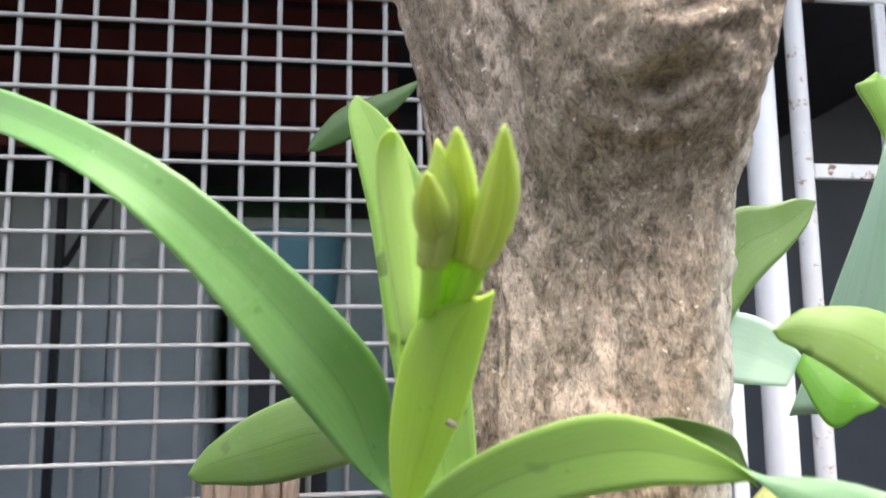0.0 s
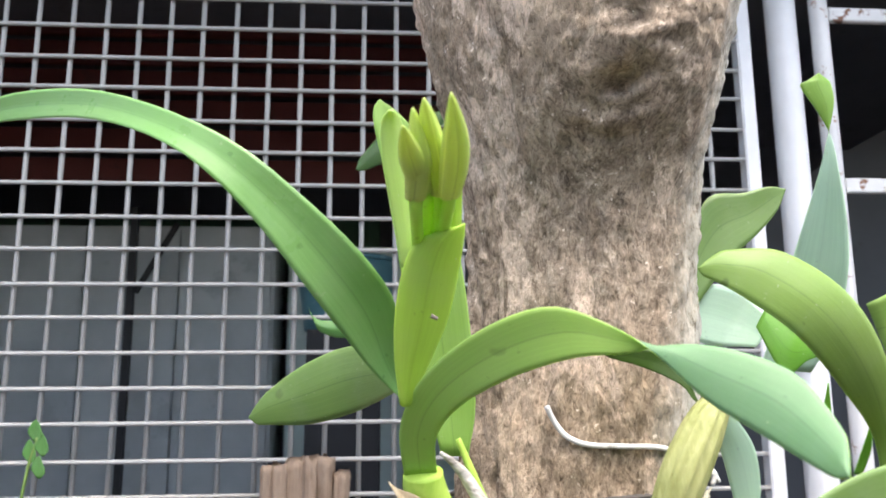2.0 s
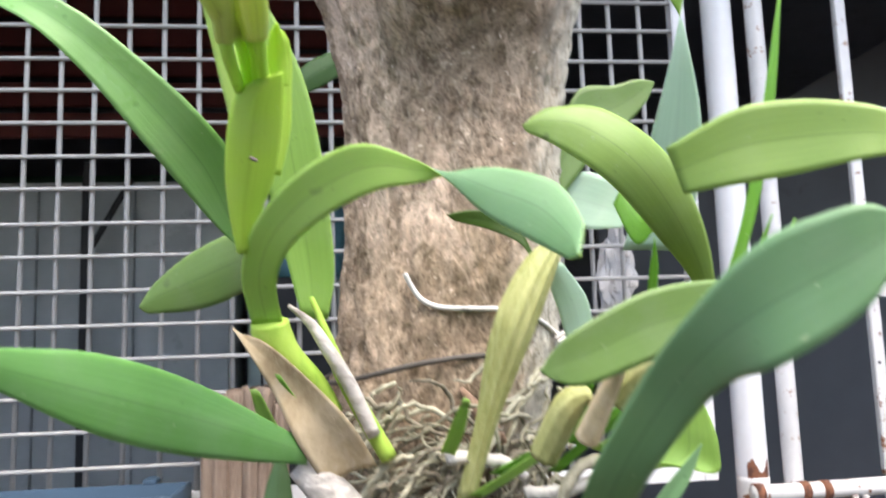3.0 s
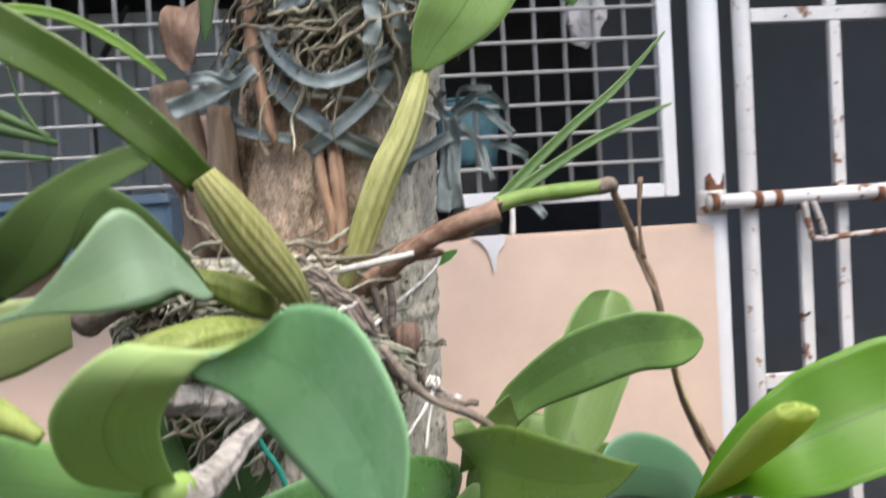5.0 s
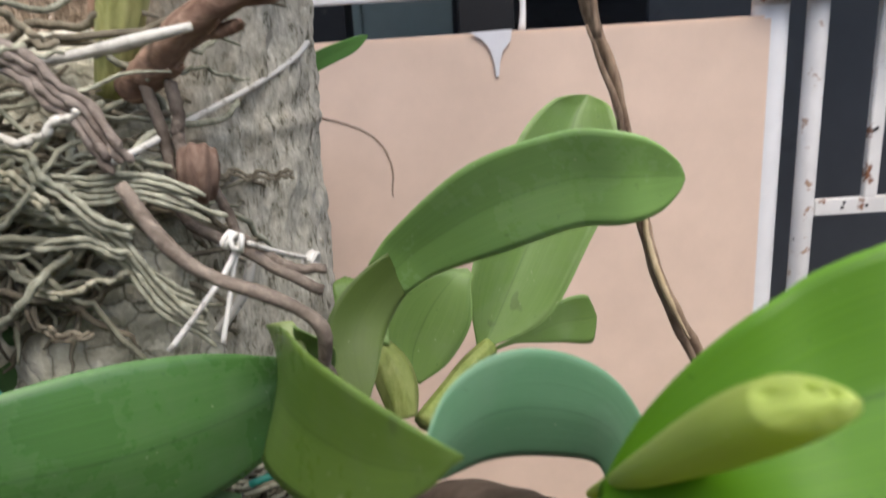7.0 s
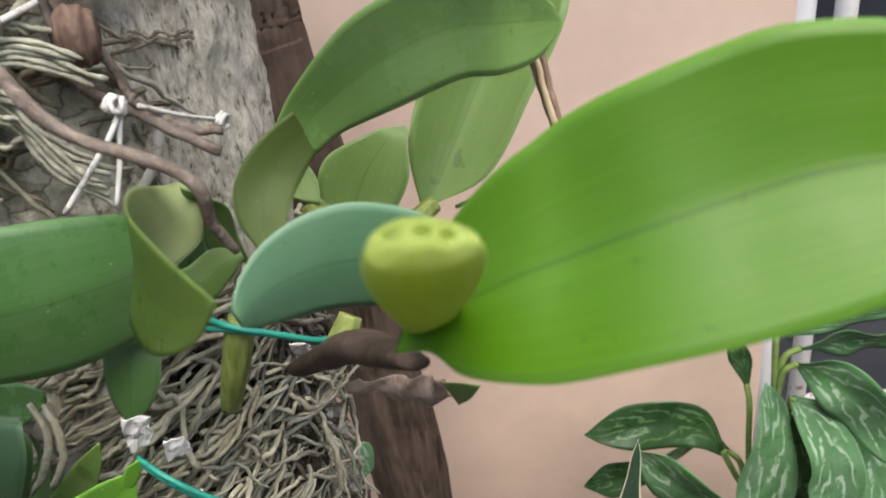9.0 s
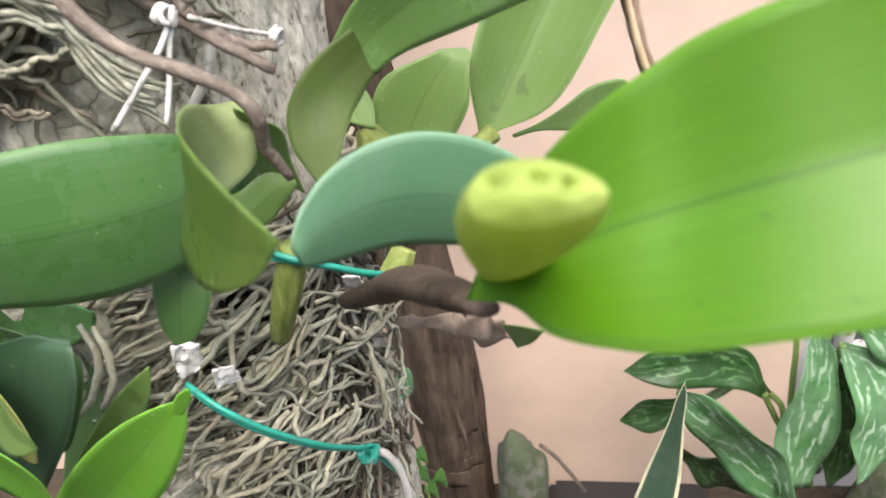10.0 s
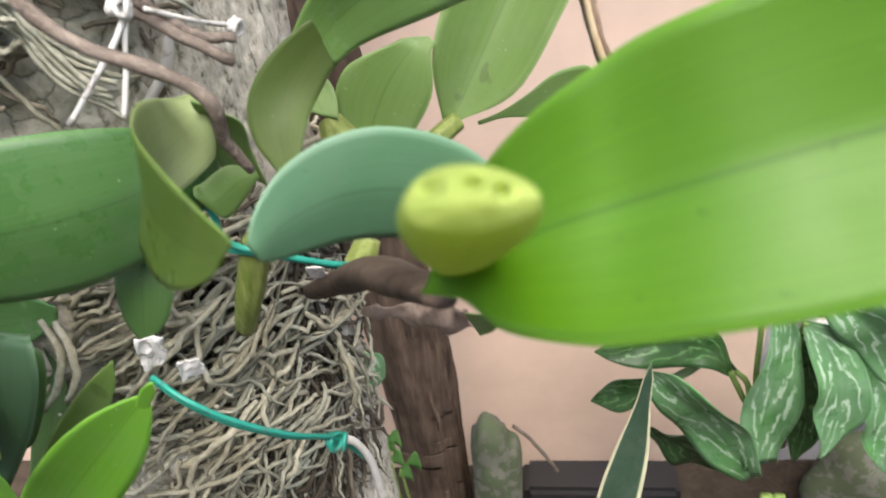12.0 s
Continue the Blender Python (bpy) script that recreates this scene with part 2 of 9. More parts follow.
MAUVE = painted("mauve_peeling_paint", (0.33, 0.12, 0.17), (0.5, 0.5, 0.5), 0.8, 0.56, 22)
# Room surfaces: the dark colour carries part of the unlit room's dimness.
DARK = painted("dim_room_dark", (0.16, 0.165, 0.18), (0.12, 0.12, 0.13), 0.8, 0.6, 5)
GREY = painted("grey_panel", (0.72, 0.74, 0.78), (0.55, 0.57, 0.6), 0.6, 0.62, 4)
REDDARK = painted("dark_red_board", (0.15, 0.03, 0.026), (0.10, 0.024, 0.02), 0.6, 0.62, 6)
BLACKM = painted("black_metal", (0.02, 0.02, 0.022), (0.05, 0.045, 0.04), 0.6, 0.66, 30)
TEAL = painted("teal_plastic", (0.10, 0.24, 0.28), (0.16, 0.30, 0.33), 0.45, 0.6, 10)
BLUEP = painted("blue_plastic", (0.085, 0.14, 0.20), (0.15, 0.2, 0.25), 0.5, 0.62, 20)
PLASTERW = painted("white_plaster", (0.72, 0.72, 0.74), (0.6, 0.6, 0.6), 0.9, 0.6, 40)
PALEWALL = painted("pale_wall_paint", (0.62, 0.59, 0.53), (0.45, 0.42, 0.37), 0.85, 0.66, 9)
SOIL = grained("soil", (0.03, 0.024, 0.018), (0.06, 0.048, 0.036), (0.10, 0.08, 0.06), 12, (1, 1, 1), 0.95, 0.02, 60)
STONE = painted("mossy_grey_stone", (0.145, 0.15, 0.12), (0.065, 0.085, 0.045), 0.95, 0.46, 38, 0.6)
BARK = bark_mat()
STUMPBARK = old_wood_mat()


# ---- helpers for building ----
def part(name, bm, material, parent=None, label="", smooth=False):
    me = bpy.data.meshes.new(name)
    bm.to_mesh(me)
    bm.free()
    me.materials.append(material)
    if smooth:
        me.polygons.foreach_set("use_smooth", [True] * len(me.polygons))
    ob = new(name, me)
    if parent is not None:
        ob.parent = parent
    if label:
        ob["label"] = label
    return ob


def thing(name, label, category, group="", kind=""):
    return tagged(new(name), label, category, group, kind)


def box(bm, x0, x1, y0, y1, z0, z1, bevel=0.0):
    r = bmesh.ops.create_cube(bm, size=1.0)
    for v in r["verts"]:
        v.co = Vector(((x0, x1)[v.co.x > 0], (y0, y1)[v.co.y > 0], (z0, z1)[v.co.z > 0]))
    if bevel:
        es = list({e for v in r["verts"] for e in v.link_edges})
        bmesh.ops.bevel(bm, geom=es, offset=bevel, segments=2, affect="EDGES")


def spline(pts, n):
    """A smooth run of n points through pts, evenly by parameter (tuples of any length)."""
    P = np.array(pts, float)
    if len(P) == 2:
        return np.array([P[0] + (P[1] - P[0]) * k / (n - 1) for k in range(n)])
    P = np.vstack([2 * P[0] - P[1], P, 2 * P[-1] - P[-2]])
    out = []
    for u in np.linspace(0, len(P) - 3 - 1e-9, n):
        i = int(u)
        t = u - i
        a, b, c, d = P[i:i + 4]
        out.append(0.5 * (2 * b + (c - a) * t + (2 * a - 5 * b + 4 * c - d) * t * t + (3 * b - a - 3 * c + d) * t ** 3))
    return np.array(out)


def tube(bm, pts, radii, sides=8, n=24, wob=0.0, seed=0, cap=True, squash=1.0):
    """A tapering tube along a smooth line through pts; radii at the same stations."""
    rng = np.random.RandomState(seed)
    R = radii if isinstance(radii, (list, tuple)) else [radii] * len(pts)
    S = spline([(*p, r) for p, r in zip(pts, R)], n)
    C = S[:, :3].copy()
    if wob:
        C += np.cumsum(rng.randn(n, 3), 0) * wob / math.sqrt(n)
    T = np.gradient(C, axis=0)
    T /= np.linalg.norm(T, axis=1)[:, None] + 1e-9
    side = np.cross(T[0], (0.31, 0.2, 0.93) if abs(T[0][2]) < 0.9 else (1, 0.1, 0))
    rings = []
    for c, t, r in zip(C, T, S[:, 3]):
        side = side - t * side.dot(t)
        side /= np.linalg.norm(side)
        up = np.cross(t, side)
        rings.append([bm.verts.new(c + max(r, 1e-4) * (math.cos(a) * side + squash * math.sin(a) * up))
                      for a in (2 * math.pi * k / sides for k in range(sides))])
    for a, b in zip(rings, rings[1:]):
        for k in range(sides):
            bm.faces.new((a[k], a[(k + 1) % sides], b[(k + 1) % sides], b[k]))
    if cap:
        bm.faces.new(rings[0][::-1])
        bm.faces.new(rings[-1])
    return rings


def leaf_mesh(rows, fold=0.12, thick=0.0012, n=34, across=10, wavy=0.0, seed=0):
    """A strap leaf. rows: middle (x, y, z) and half-width vector (x, y, z) from base to tip; fold: how deep the
    midrib lies, as a share of the half width. A closed shell with real thickness."""
    S = spline(rows, n)
    bm = bmesh.new()
    uvl = bm.loops.layers.uv.new("UVMap")
    C, D = S[:, :3], S[:, 3:6]
    T = np.gradient(C, axis=0)
    T /= np.linalg.norm(T, axis=1)[:, None] + 1e-9
    rng = np.random.RandomState(seed)
    ph = rng.rand(4) * 6.28
    grids = []
    for sgn in (1, -1):
        g = []
        for i in range(n):
            w = np.linalg.norm(D[i]) + 1e-9
            N = np.cross(D[i] / w, T[i])
            N /= np.linalg.norm(N) + 1e-9
            row = []
            for k in range(across + 1):
                u = 2.0 * k / across - 1.0
                h = fold * w * (0.55 * abs(u) + 0.45 * u * u) + wavy * w * math.sin(i * 0.35 + ph[0] + 1.5 * u) * abs(u)
                th = thick * (0.25 + 0.75 * (1 - u * u))
                p = C[i] + D[i] * u + N * (h + sgn * th * 0.5)
                row.append(bm.verts.new(p))
            g.append(row)
        grids.append(g)

    def quad(vs, us, idx=0):
        f = bm.faces.new(vs)
        f.material_index = idx
        for lp, w in zip(f.loops, us):
            lp[uvl].uv = w

    for g, s in zip(grids, (1, -1)):
        for i in range(n - 1):
            for k in range(across):
                a = [(i, k), (i, k + 1), (i + 1, k + 1), (i + 1, k)]
                if s < 0:
                    a.reverse()
                quad([g[p][q] for p, q in a], [(q / across, p / (n - 1)) for p, q in a], 0 if s > 0 else 1)
    A, B = grids
    for i in range(n - 1):
        quad((A[i][0], A[i + 1][0], B[i + 1][0], B[i][0]), [(0, i / (n - 1))] * 4)
        quad((A[i + 1][across], A[i][across], B[i][across], B[i + 1][across]), [(1, i / (n - 1))] * 4)
    for i, fl in ((0, 1), (n - 1, -1)):
        for k in range(across):
            vs = (A[i][k], B[i][k], B[i][k + 1], A[i][k + 1])
            quad(vs if fl > 0 else vs[::-1], [(k / across, i / (n - 1))] * 4)
    return bm


def leaf(rows, material, parent, label="", name="leaf", under=None, **kw):
    ob = part(name, leaf_mesh(rows, **kw), material, parent, label, smooth=True)
    ob.data.materials.append(under or material)
    return ob


# ---- the house front: low wall, mesh window, gate, dark room behind ----
GROUND = -0.24


def sheet(x0, x1, y0, y1, z, nx, ny, amp, scale):
    bm = bmesh.new()
    vs = [[bm.verts.new((x0 + (x1 - x0) * i / nx, y0 + (y1 - y0) * j / ny,
                         z + amp * noise.noise(Vector((i * scale, j * scale, 0.3))))) for j in range(ny + 1)] for i in range(nx + 1)]
    for i in range(nx):
        for j in range(ny):
            bm.faces.new((vs[i][j], vs[i + 1][j], vs[i + 1][j + 1], vs[i][j + 1]))
    return bm


tagged(part("ground", sheet(-60, 60, -60, 60, GROUND - 0.03, 4, 4, 0.0, 1), SOIL), "dark bare garden soil", "ground", kind="structure")
tagged(part("garden_bed", sheet(-2.2, 1.8, -1.9, -0.03, GROUND, 90, 50, 0.025, 0.35), SOIL, smooth=True),
       "dark damp soil of the planting bed", "soil", kind="structure")

bm = bmesh.new()
box(bm, -2.6, 0.078, -0.036, 0.075, GROUND - 0.05, 0.942, 0.004)
wall_low = tagged(part("wall_low", bm, PEACH), "low peach-painted plaster wall under the window", "wall", kind="structure")
bm = bmesh.new()
box(bm, -4.5, -2.6, -0.036, 0.075, GROUND - 0.05, 2.6)
tagged(part("wall_west", bm, PEACH), "peach-painted house wall", "wall", kind="structure")
bm = bmesh.new()
box(bm, -2.6, 2.6, 0.02, 0.12, 2.2, 2.6)
tagged(part("wall_lintel", bm, PEACH), "peach-painted wall above the openings", "wall", kind="structure")
bm = bmesh.new()
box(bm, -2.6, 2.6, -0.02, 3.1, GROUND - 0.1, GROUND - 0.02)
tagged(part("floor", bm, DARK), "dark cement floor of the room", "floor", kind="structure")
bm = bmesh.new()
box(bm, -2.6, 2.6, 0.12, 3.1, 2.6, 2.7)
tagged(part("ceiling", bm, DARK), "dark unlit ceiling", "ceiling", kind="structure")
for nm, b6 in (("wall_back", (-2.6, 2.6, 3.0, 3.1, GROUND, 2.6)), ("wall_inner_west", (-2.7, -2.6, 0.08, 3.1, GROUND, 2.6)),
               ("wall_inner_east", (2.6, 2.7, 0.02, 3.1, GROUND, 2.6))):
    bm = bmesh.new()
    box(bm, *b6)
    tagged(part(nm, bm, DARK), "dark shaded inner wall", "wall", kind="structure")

# a plain pale wall behind the path, unseen, added to shape the light
bm = bmesh.new()
box(bm, -5.0, 5.0, -2.25, -2.1, GROUND - 0.1, 1.7, 0.004)
tagged(part("wall_unseen", bm, PALEWALL), "unseen pale wall added to block and bounce light", "wall", kind="structure")

# overhang out of view, added to shade the upper wires
bm = bmesh.new()
box(bm, -4.5, 2.7, -0.55, 0.02, 2.30, 2.36, 0.004)
tagged(part("eave", bm, GREY), "unseen grey eave, added to shade the upper mesh", "eave", kind="structure")

# mesh window: welded wire in a flat steel frame
window_1 = tagged(new("window_1"), "white welded wire mesh panel in a steel frame", "window grille", kind="structure")
for nm, b6 in (("frame_bar", (-2.6, 0.001, -0.011, 0.011, 0.989, 1.012)), ("frame_bar", (0.001, 0.024, -0.012, 0.012, 0.989, 2.2)),
               ("frame_bar", (-2.6, 0.001, -0.011, 0.011, 2.177, 2.2))):
    bm = bmesh.new()
    box(bm, *b6, bevel=0.002)
    part(nm, bm, WHITE, window_1, "flat white steel frame bar")


def rod(p, q, r, sides=8):
    bm = bmesh.new()
    tube(bm, [p, q], r, sides, 2)
    return bm


wire_v = rod((0, 0, 1.005), (0, 0, 2.185), 0.0039)
wire_first = part("wire", wire_v, WIRE, window_1, smooth=True)
wire_first.location = (-0.05, 0.002, 0)
for i in range(2, 52):
    o = new("wire", wire_first.data)
    o.parent, o.location = window_1, (-0.05 * i + 0.0015 * math.sin(i * 5.1), 0.002, 0)
wire_h = part("wire", rod((-2.6, 0, 0), (0.004, 0, 0), 0.0033), WIRE, window_1, smooth=True)
wire_h.location = (0, -0.0048, 1.05)
for j in range(2, 24):
    o = new("wire", wire_h.data)
    o.parent, o.location = window_1, (0, -0.0048, 1.0 + 0.05 * j + 0.001 * math.sin(j * 3.7))

# post between window and gate
bm = bmesh.new()
tube(bm, [(0.0755, -0.014, GROUND), (0.0755, -0.014, 1.0), (0.075, -0.014, 2.3)], 0.0235, 24, 6)
post = thing("gate_post", "white painted steel pipe post with a rust patch", "post")
part("pipe", bm, WHITE, post, smooth=True)
bm = bmesh.new()
tube(bm, [(0.0755, -0.0145, 0.955), (0.0755, -0.0145, 0.98), (0.0755, -0.0145, 0.995)], [0.0239, 0.0241, 0.0238], 24, 5)
part("collar", bm, RUSTED, post, "rusty weld collar", smooth=True)
bm = bmesh.new()
cols = []
for k in range(25):
    a = -2.35 + 1.5 * k / 24
    top = 1.012 + 0.010 * math.sin(k * 0.33) + 0.005 * noise.noise(Vector((k * 0.55, 0, 0)))
    cols.append([bm.verts.new((0.0755 + 0.02392 * math.cos(a), -0.0142 + 0.02392 * math.sin(a), z)) for z in (0.993, (0.993 + top) / 2, top)])
for A, B in zip(cols, cols[1:]):
    for k in range(2):
        bm.faces.new((A[k], B[k], B[k + 1], A[k + 1]))
part("rust_patch", bm, RUST, post, "flaking brown rust patch")

# the gate
GATEHOLES = ((0.204, 1.267), (0.285, 1.157), (0.223, 0.786), (0.187, 0.684), (0.288, 0.651), (0.336, 0.675), (0.220, 0.784), (0.185, 0.677), (0.219, 0.678), (0.288, 0.650), (0.121, 0.635))
gate = thing("gate", "white painted steel gate with rust spots and a sliding bolt", "gate")
bm = bmesh.new()
tube(bm, [(0.1325, -0.028, GROUND + 0.05), (0.1325, -0.028, 1.0), (0.131, -0.028, 2.25)], 0.0140, 16, 6)
part("hinge_stile", bm, GATEW, gate, smooth=True)
for z in (1.838, 1.553, 1.27, 0.678, 0.10):
    bm = bmesh.new()
    box(bm, 0.146, 0.72, -0.034, -0.022, z - 0.0115, z + 0.0115, 0.0015)
    part("rail", bm, RUSTED, gate)
for x0, z0, z1, m in ((0.2825, 1.8495, 2.25, GATEW), (0.279, 1.5645, 1.8265, GATEW), (0.2815, 1.2815, 1.5415, GATEW), (0.287, 0.988, 1.2585, RUSTED),
                      (0.2235, 0.6895, 0.975, RUSTED), (0.289, 0.6895, 0.964, GATEW), (0.295, 0.1115, 0.6665, RUSTED),
                      (0.445, 0.6895, 2.25, GATEW), (0.58, 0.1115, 2.25, GATEW)):
    bm = bmesh.new()
    box(bm, x0 - 0.0095, x0 + 0.0095, -0.0335, -0.0225, z0, z1, 0.0015)
    part("picket", bm, m, gate)
for x, z in GATEHOLES:
    bm = bmesh.new()
    tube(bm, [(x, -0.0332, z), (x, -0.0349, z)], 0.0024, 8, 2)
    part("rivet", bm, BLACKM, gate, "small dark rivet")
bm = bmesh.new()
tube(bm, [(0.054, -0.052, 0.975), (0.3, -0.052, 0.978), (0.7, -0.052, 0.984)], 0.0125, 16, 10)
bolt = part("bolt_rod", bm, RUSTED, gate, "horizontal sliding bolt pipe, rust showing at its ends", smooth=True)
for x in (0.062, 0.1325, 0.165, 0.335):
    bm = bmesh.new()
    tube(bm, [(x - 0.006, -0.052, 0.976), (x + 0.006, -0.052, 0.976)], 0.0142, 16, 2)
    part("bolt_collar", bm, RUST, bolt, "brown rusted collar", smooth=True)
for a in ([(0.206, -0.06, 0.968), (0.214, -0.062, 0.925), (0.226, -0.062, 0.908), (0.30, -0.062, 0.912), (0.5, -0.062, 0.92)],
          [(0.222, -0.06, 0.967), (0.234, -0.062, 0.93), (0.238, -0.062, 0.912)]):
    bm = bmesh.new()
    tube(bm, a, 0.0048, 8, 20)
    part("handle", bm, RODRUST, bolt, "bent rod handle of the bolt", smooth=True)

bm = bmesh.new()
box(bm, 0.372, 0.9, -0.075, -0.045, GROUND, 2.3, 0.003)
tagged(part("mauve_panel", bm, MAUVE), "weathered mauve sheet with peeling paint beside the gate", "panel")

# nail bracket with a drip of white plaster on the wall top
drip = thing("plaster_drip", "white plaster blob that ran down the wall top", "plaster")
bm = bmesh.new()
pr = [(-0.325, 0.9435), (-0.27, 0.9445), (-0.272, 0.93), (-0.283, 0.918), (-0.2865, 0.905), (-0.289, 0.886), (-0.2925, 0.886), (-0.2945, 0.905), (-0.299, 0.92), (-0.309, 0.933)]
f = bm.faces.new([bm.verts.new((x, -0.0362, z)) for x, z in pr])
ex = bmesh.ops.extrude_face_region(bm, geom=[f])
for v in ex["geom"]:
    if isinstance(v, bmesh.types.BMVert):
        v.co.y -= 0.004
bmesh.ops.recalc_face_normals(bm, faces=bm.faces)
part("blob", bm, PLASTERW, drip)
bm = bmesh.new()
tube(bm, [(-0.252, 0.0, 0.992), (-0.251, -0.006, 0.975), (-0.254, -0.012, 0.942)], [0.006, 0.004, 0.005], 10, 10)
part("peg", bm, RUSTED, drip, "small rusty peg under the frame", smooth=True)

# ---- things in the dark room ----
bm = bmesh.new()
box(bm, -2.45, -1.02, 1.82, 2.1, GROUND - 0.02, 1.86, 0.004)
cabinet = thing("grey_cabinet", "plain grey tall cabinet in the dim room", "cabinet")
part("body", bm, CABG, cabinet)
for k in range(4):
    bm = bmesh.new()
    box(bm, -2.445 + 0.355 * k, -2.097 + 0.355 * k, 1.8, 1.82, GROUND, 1.85, 0.003)
    part("door", bm, CABG, cabinet)
cupboard = thing("cupboard", "dark green-grey cupboard with plain doors in the dim room", "cupboard")
bm = bmesh.new()
box(bm, -0.98, -0.30, 1.92, 2.2, GROUND - 0.02, 1.80, 0.004)
part("body", bm, CUPB, cupboard)
for k in range(2):
    bm = bmesh.new()
    box(bm, -0.975 + 0.337 * k, -0.645 + 0.337 * k, 1.9, 1.92, GROUND + 0.06, 1.79, 0.003)
    part("door", bm, CUPB, cupboard)
rack = thing("black_stand", "thin black metal stand with a slanting brace", "stand")
bm = bmesh.new()
box(bm, -1.53, -1.505, 1.66, 1.685, GROUND - 0.02, 1.9)
part("pole", bm, BLACKM, rack)
bm = bmesh.new()
tube(bm, [(-1.50, 1.672, 1.58), (-1.36, 1.672, 1.84)], 0.012, 8, 2)
part("brace", bm, BLACKM, rack)
bm = bmesh.new()
box(bm, -2.55, -0.62, 2.4, 2.43, 1.62, 2.02, 0.004)
tagged(part("green_board", bm, GREENP), "dark green painted board at the back of the room", "board")
shutter = thing("red_shutter", "dark red slatted board high in the room", "shutter")
for k in range(8):
    bm = bmesh.new()
    box(bm, -2.5, -0.35, 1.6, 1.63, 1.98 + 0.115 * k, 2.07 + 0.115 * k, 0.004)
    part("slat", bm, REDDARK, shutter)


# ---- the tree: one leaning trunk that forks above a knot ----
def trunk_mesh():
    ax = [(-0.478, -0.690, -0.30, 0.105), (-0.492, -0.692, 0.10, 0.088), (-0.498, -0.694, 0.50, 0.076), (-0.500, -0.696, 0.70, 0.073),
          (-0.497, -0.698, 0.86, 0.070), (-0.486, -0.699, 1.00, 0.0645), (-0.470, -0.700, 1.12, 0.0615), (-0.4545, -0.700, 1.22, 0.0605),
          (-0.4485, -0.700, 1.30, 0.0612), (-0.447, -0.700, 1.37, 0.066), (-0.4455, -0.698, 1.45, 0.0865), (-0.444, -0.694, 1.55, 0.108)]
    n, m = 1000, 190
    S = spline(ax, n)
    bm = bmesh.new()
    rings = []
    for x, y, z, r in S:
        row = []
        for k in range(m):
            a = 2 * math.pi * k / m - math.pi
            d = Vector((math.cos(a), math.sin(a), 0))
            q = Vector((d.x * 3.0, d.y * 3.0, z * 14))
            rr = r * (1 + 0.035 * noise.noise(q) + 0.02 * math.sin(3 * a + z * 4))
            rr += 0.0028 * noise.noise(Vector((d.x * 9, d.y * 9, z * 34))) + 0.0014 * noise.noise(Vector((d.x * 26, d.y * 26, z * 70)))
            # the fork swells towards the path; in it a knot: a small torn hollow with low folds under it
            front = math.exp(-(((a + 1.58) / 0.62) ** 2))
            rr += 0.036 * front / (1 + math.exp(-(z - 1.372) / 0.012))
            u, w = a + 1.62, z - 1.388
            if abs(w) < 0.09 and abs(u) < 1.2:
                burl = math.exp(-(((u - 0.16) / 0.36) ** 2 + ((w - 0.022) / 0.030) ** 2))
                rr += 0.004 * burl
                rr += 0.0045 * burl * noise.noise(Vector((u * 9 + w * 60, w * 110 - u * 6, 1))) + 0.0035 * burl * noise.noise(Vector((u * 22, w * 230 + u * 14, 5)))
                rr -= 0.013 * math.exp(-(((u - 0.0) / 0.10) ** 2 + ((w - 0.002 - 0.02 * u) / 0.0045) ** 2))
                lip = w + 0.014 - 0.010 * ((u + 0.02) / 0.30) ** 2
                fade = math.exp(-((u + 0.02) / 0.26) ** 4)
                rr += fade * (0.0018 * math.exp(-(lip / 0.003) ** 2) - 0.0016 * math.exp(-((lip - 0.0062) / 0.0025) ** 2) - 0.0012 * math.exp(-((lip + 0.005) / 0.002) ** 2))
                rr -= 0.0045 * math.exp(-(((u + 0.24 - 3.2 * w) / 0.035) ** 2 + ((w - 0.035) / 0.03) ** 2))
            rr += 0.0019 * noise.noise(Vector((d.x * 30, d.y * 30, z * 85))) + 0.0014 * noise.noise(Vector((d.x * 52, d.y * 52, z * 140)))
            # ring scars low on the trunk
            rr += 0.0016 * math.exp(-((z - 0.915) / 0.004) ** 2) + 0.0012 * math.exp(-((z - 1.165) / 0.003) ** 2)
            row.append(bm.verts.new((x + d.x * rr, y + d.y * rr, z)))
        rings.append(row)
    for A, B in zip(rings, rings[1:]):
        for k in range(m):
            bm.faces.new((A[k], A[(k + 1) % m], B[(k + 1) % m], B[k]))
    return bm


tree = thing("tree", "grey-brown rough-barked tree trunk with a knot below its fork", "tree")
part("trunk", trunk_mesh(), BARK, tree, smooth=True)
for nm, pts, rad in (("limb", [(-0.475, -0.68, 1.50), (-0.55, -0.68, 1.65), (-0.66, -0.64, 1.95), (-0.72, -0.6, 2.4)], [0.058, 0.052, 0.045, 0.03]),
                     ("limb", [(-0.405, -0.69, 1.50), (-0.36, -0.69, 1.65), (-0.28, -0.66, 1.95), (-0.2, -0.6, 2.4)], [0.062, 0.055, 0.045, 0.03])):
    bm = bmesh.new()
    tube(bm, pts, rad, 40, 60, 0.004, 3)
    part(nm, bm, BARK, tree, smooth=True)


# ---- plant materials ----
LEAF = leafy("leaf_green", (0.125, 0.295, 0.078), (0.078, 0.205, 0.046), trans=0.2)
LEAF_NEW = leafy("leaf_new_lime", (0.46, 0.64, 0.10), (0.36, 0.54, 0.07), 0.42, 0.40, vein=0.12)
LEAF_OLIVE = leafy("leaf_olive_underside", (0.28, 0.46, 0.10), (0.21, 0.37, 0.07), 0.42, 0.4, spots=0.5)
LEAF_DARK = leafy("leaf_dark", (0.062, 0.128, 0.038), (0.040, 0.09, 0.025), 0.42, 0.15, dusty=0.4, spec=0.35)
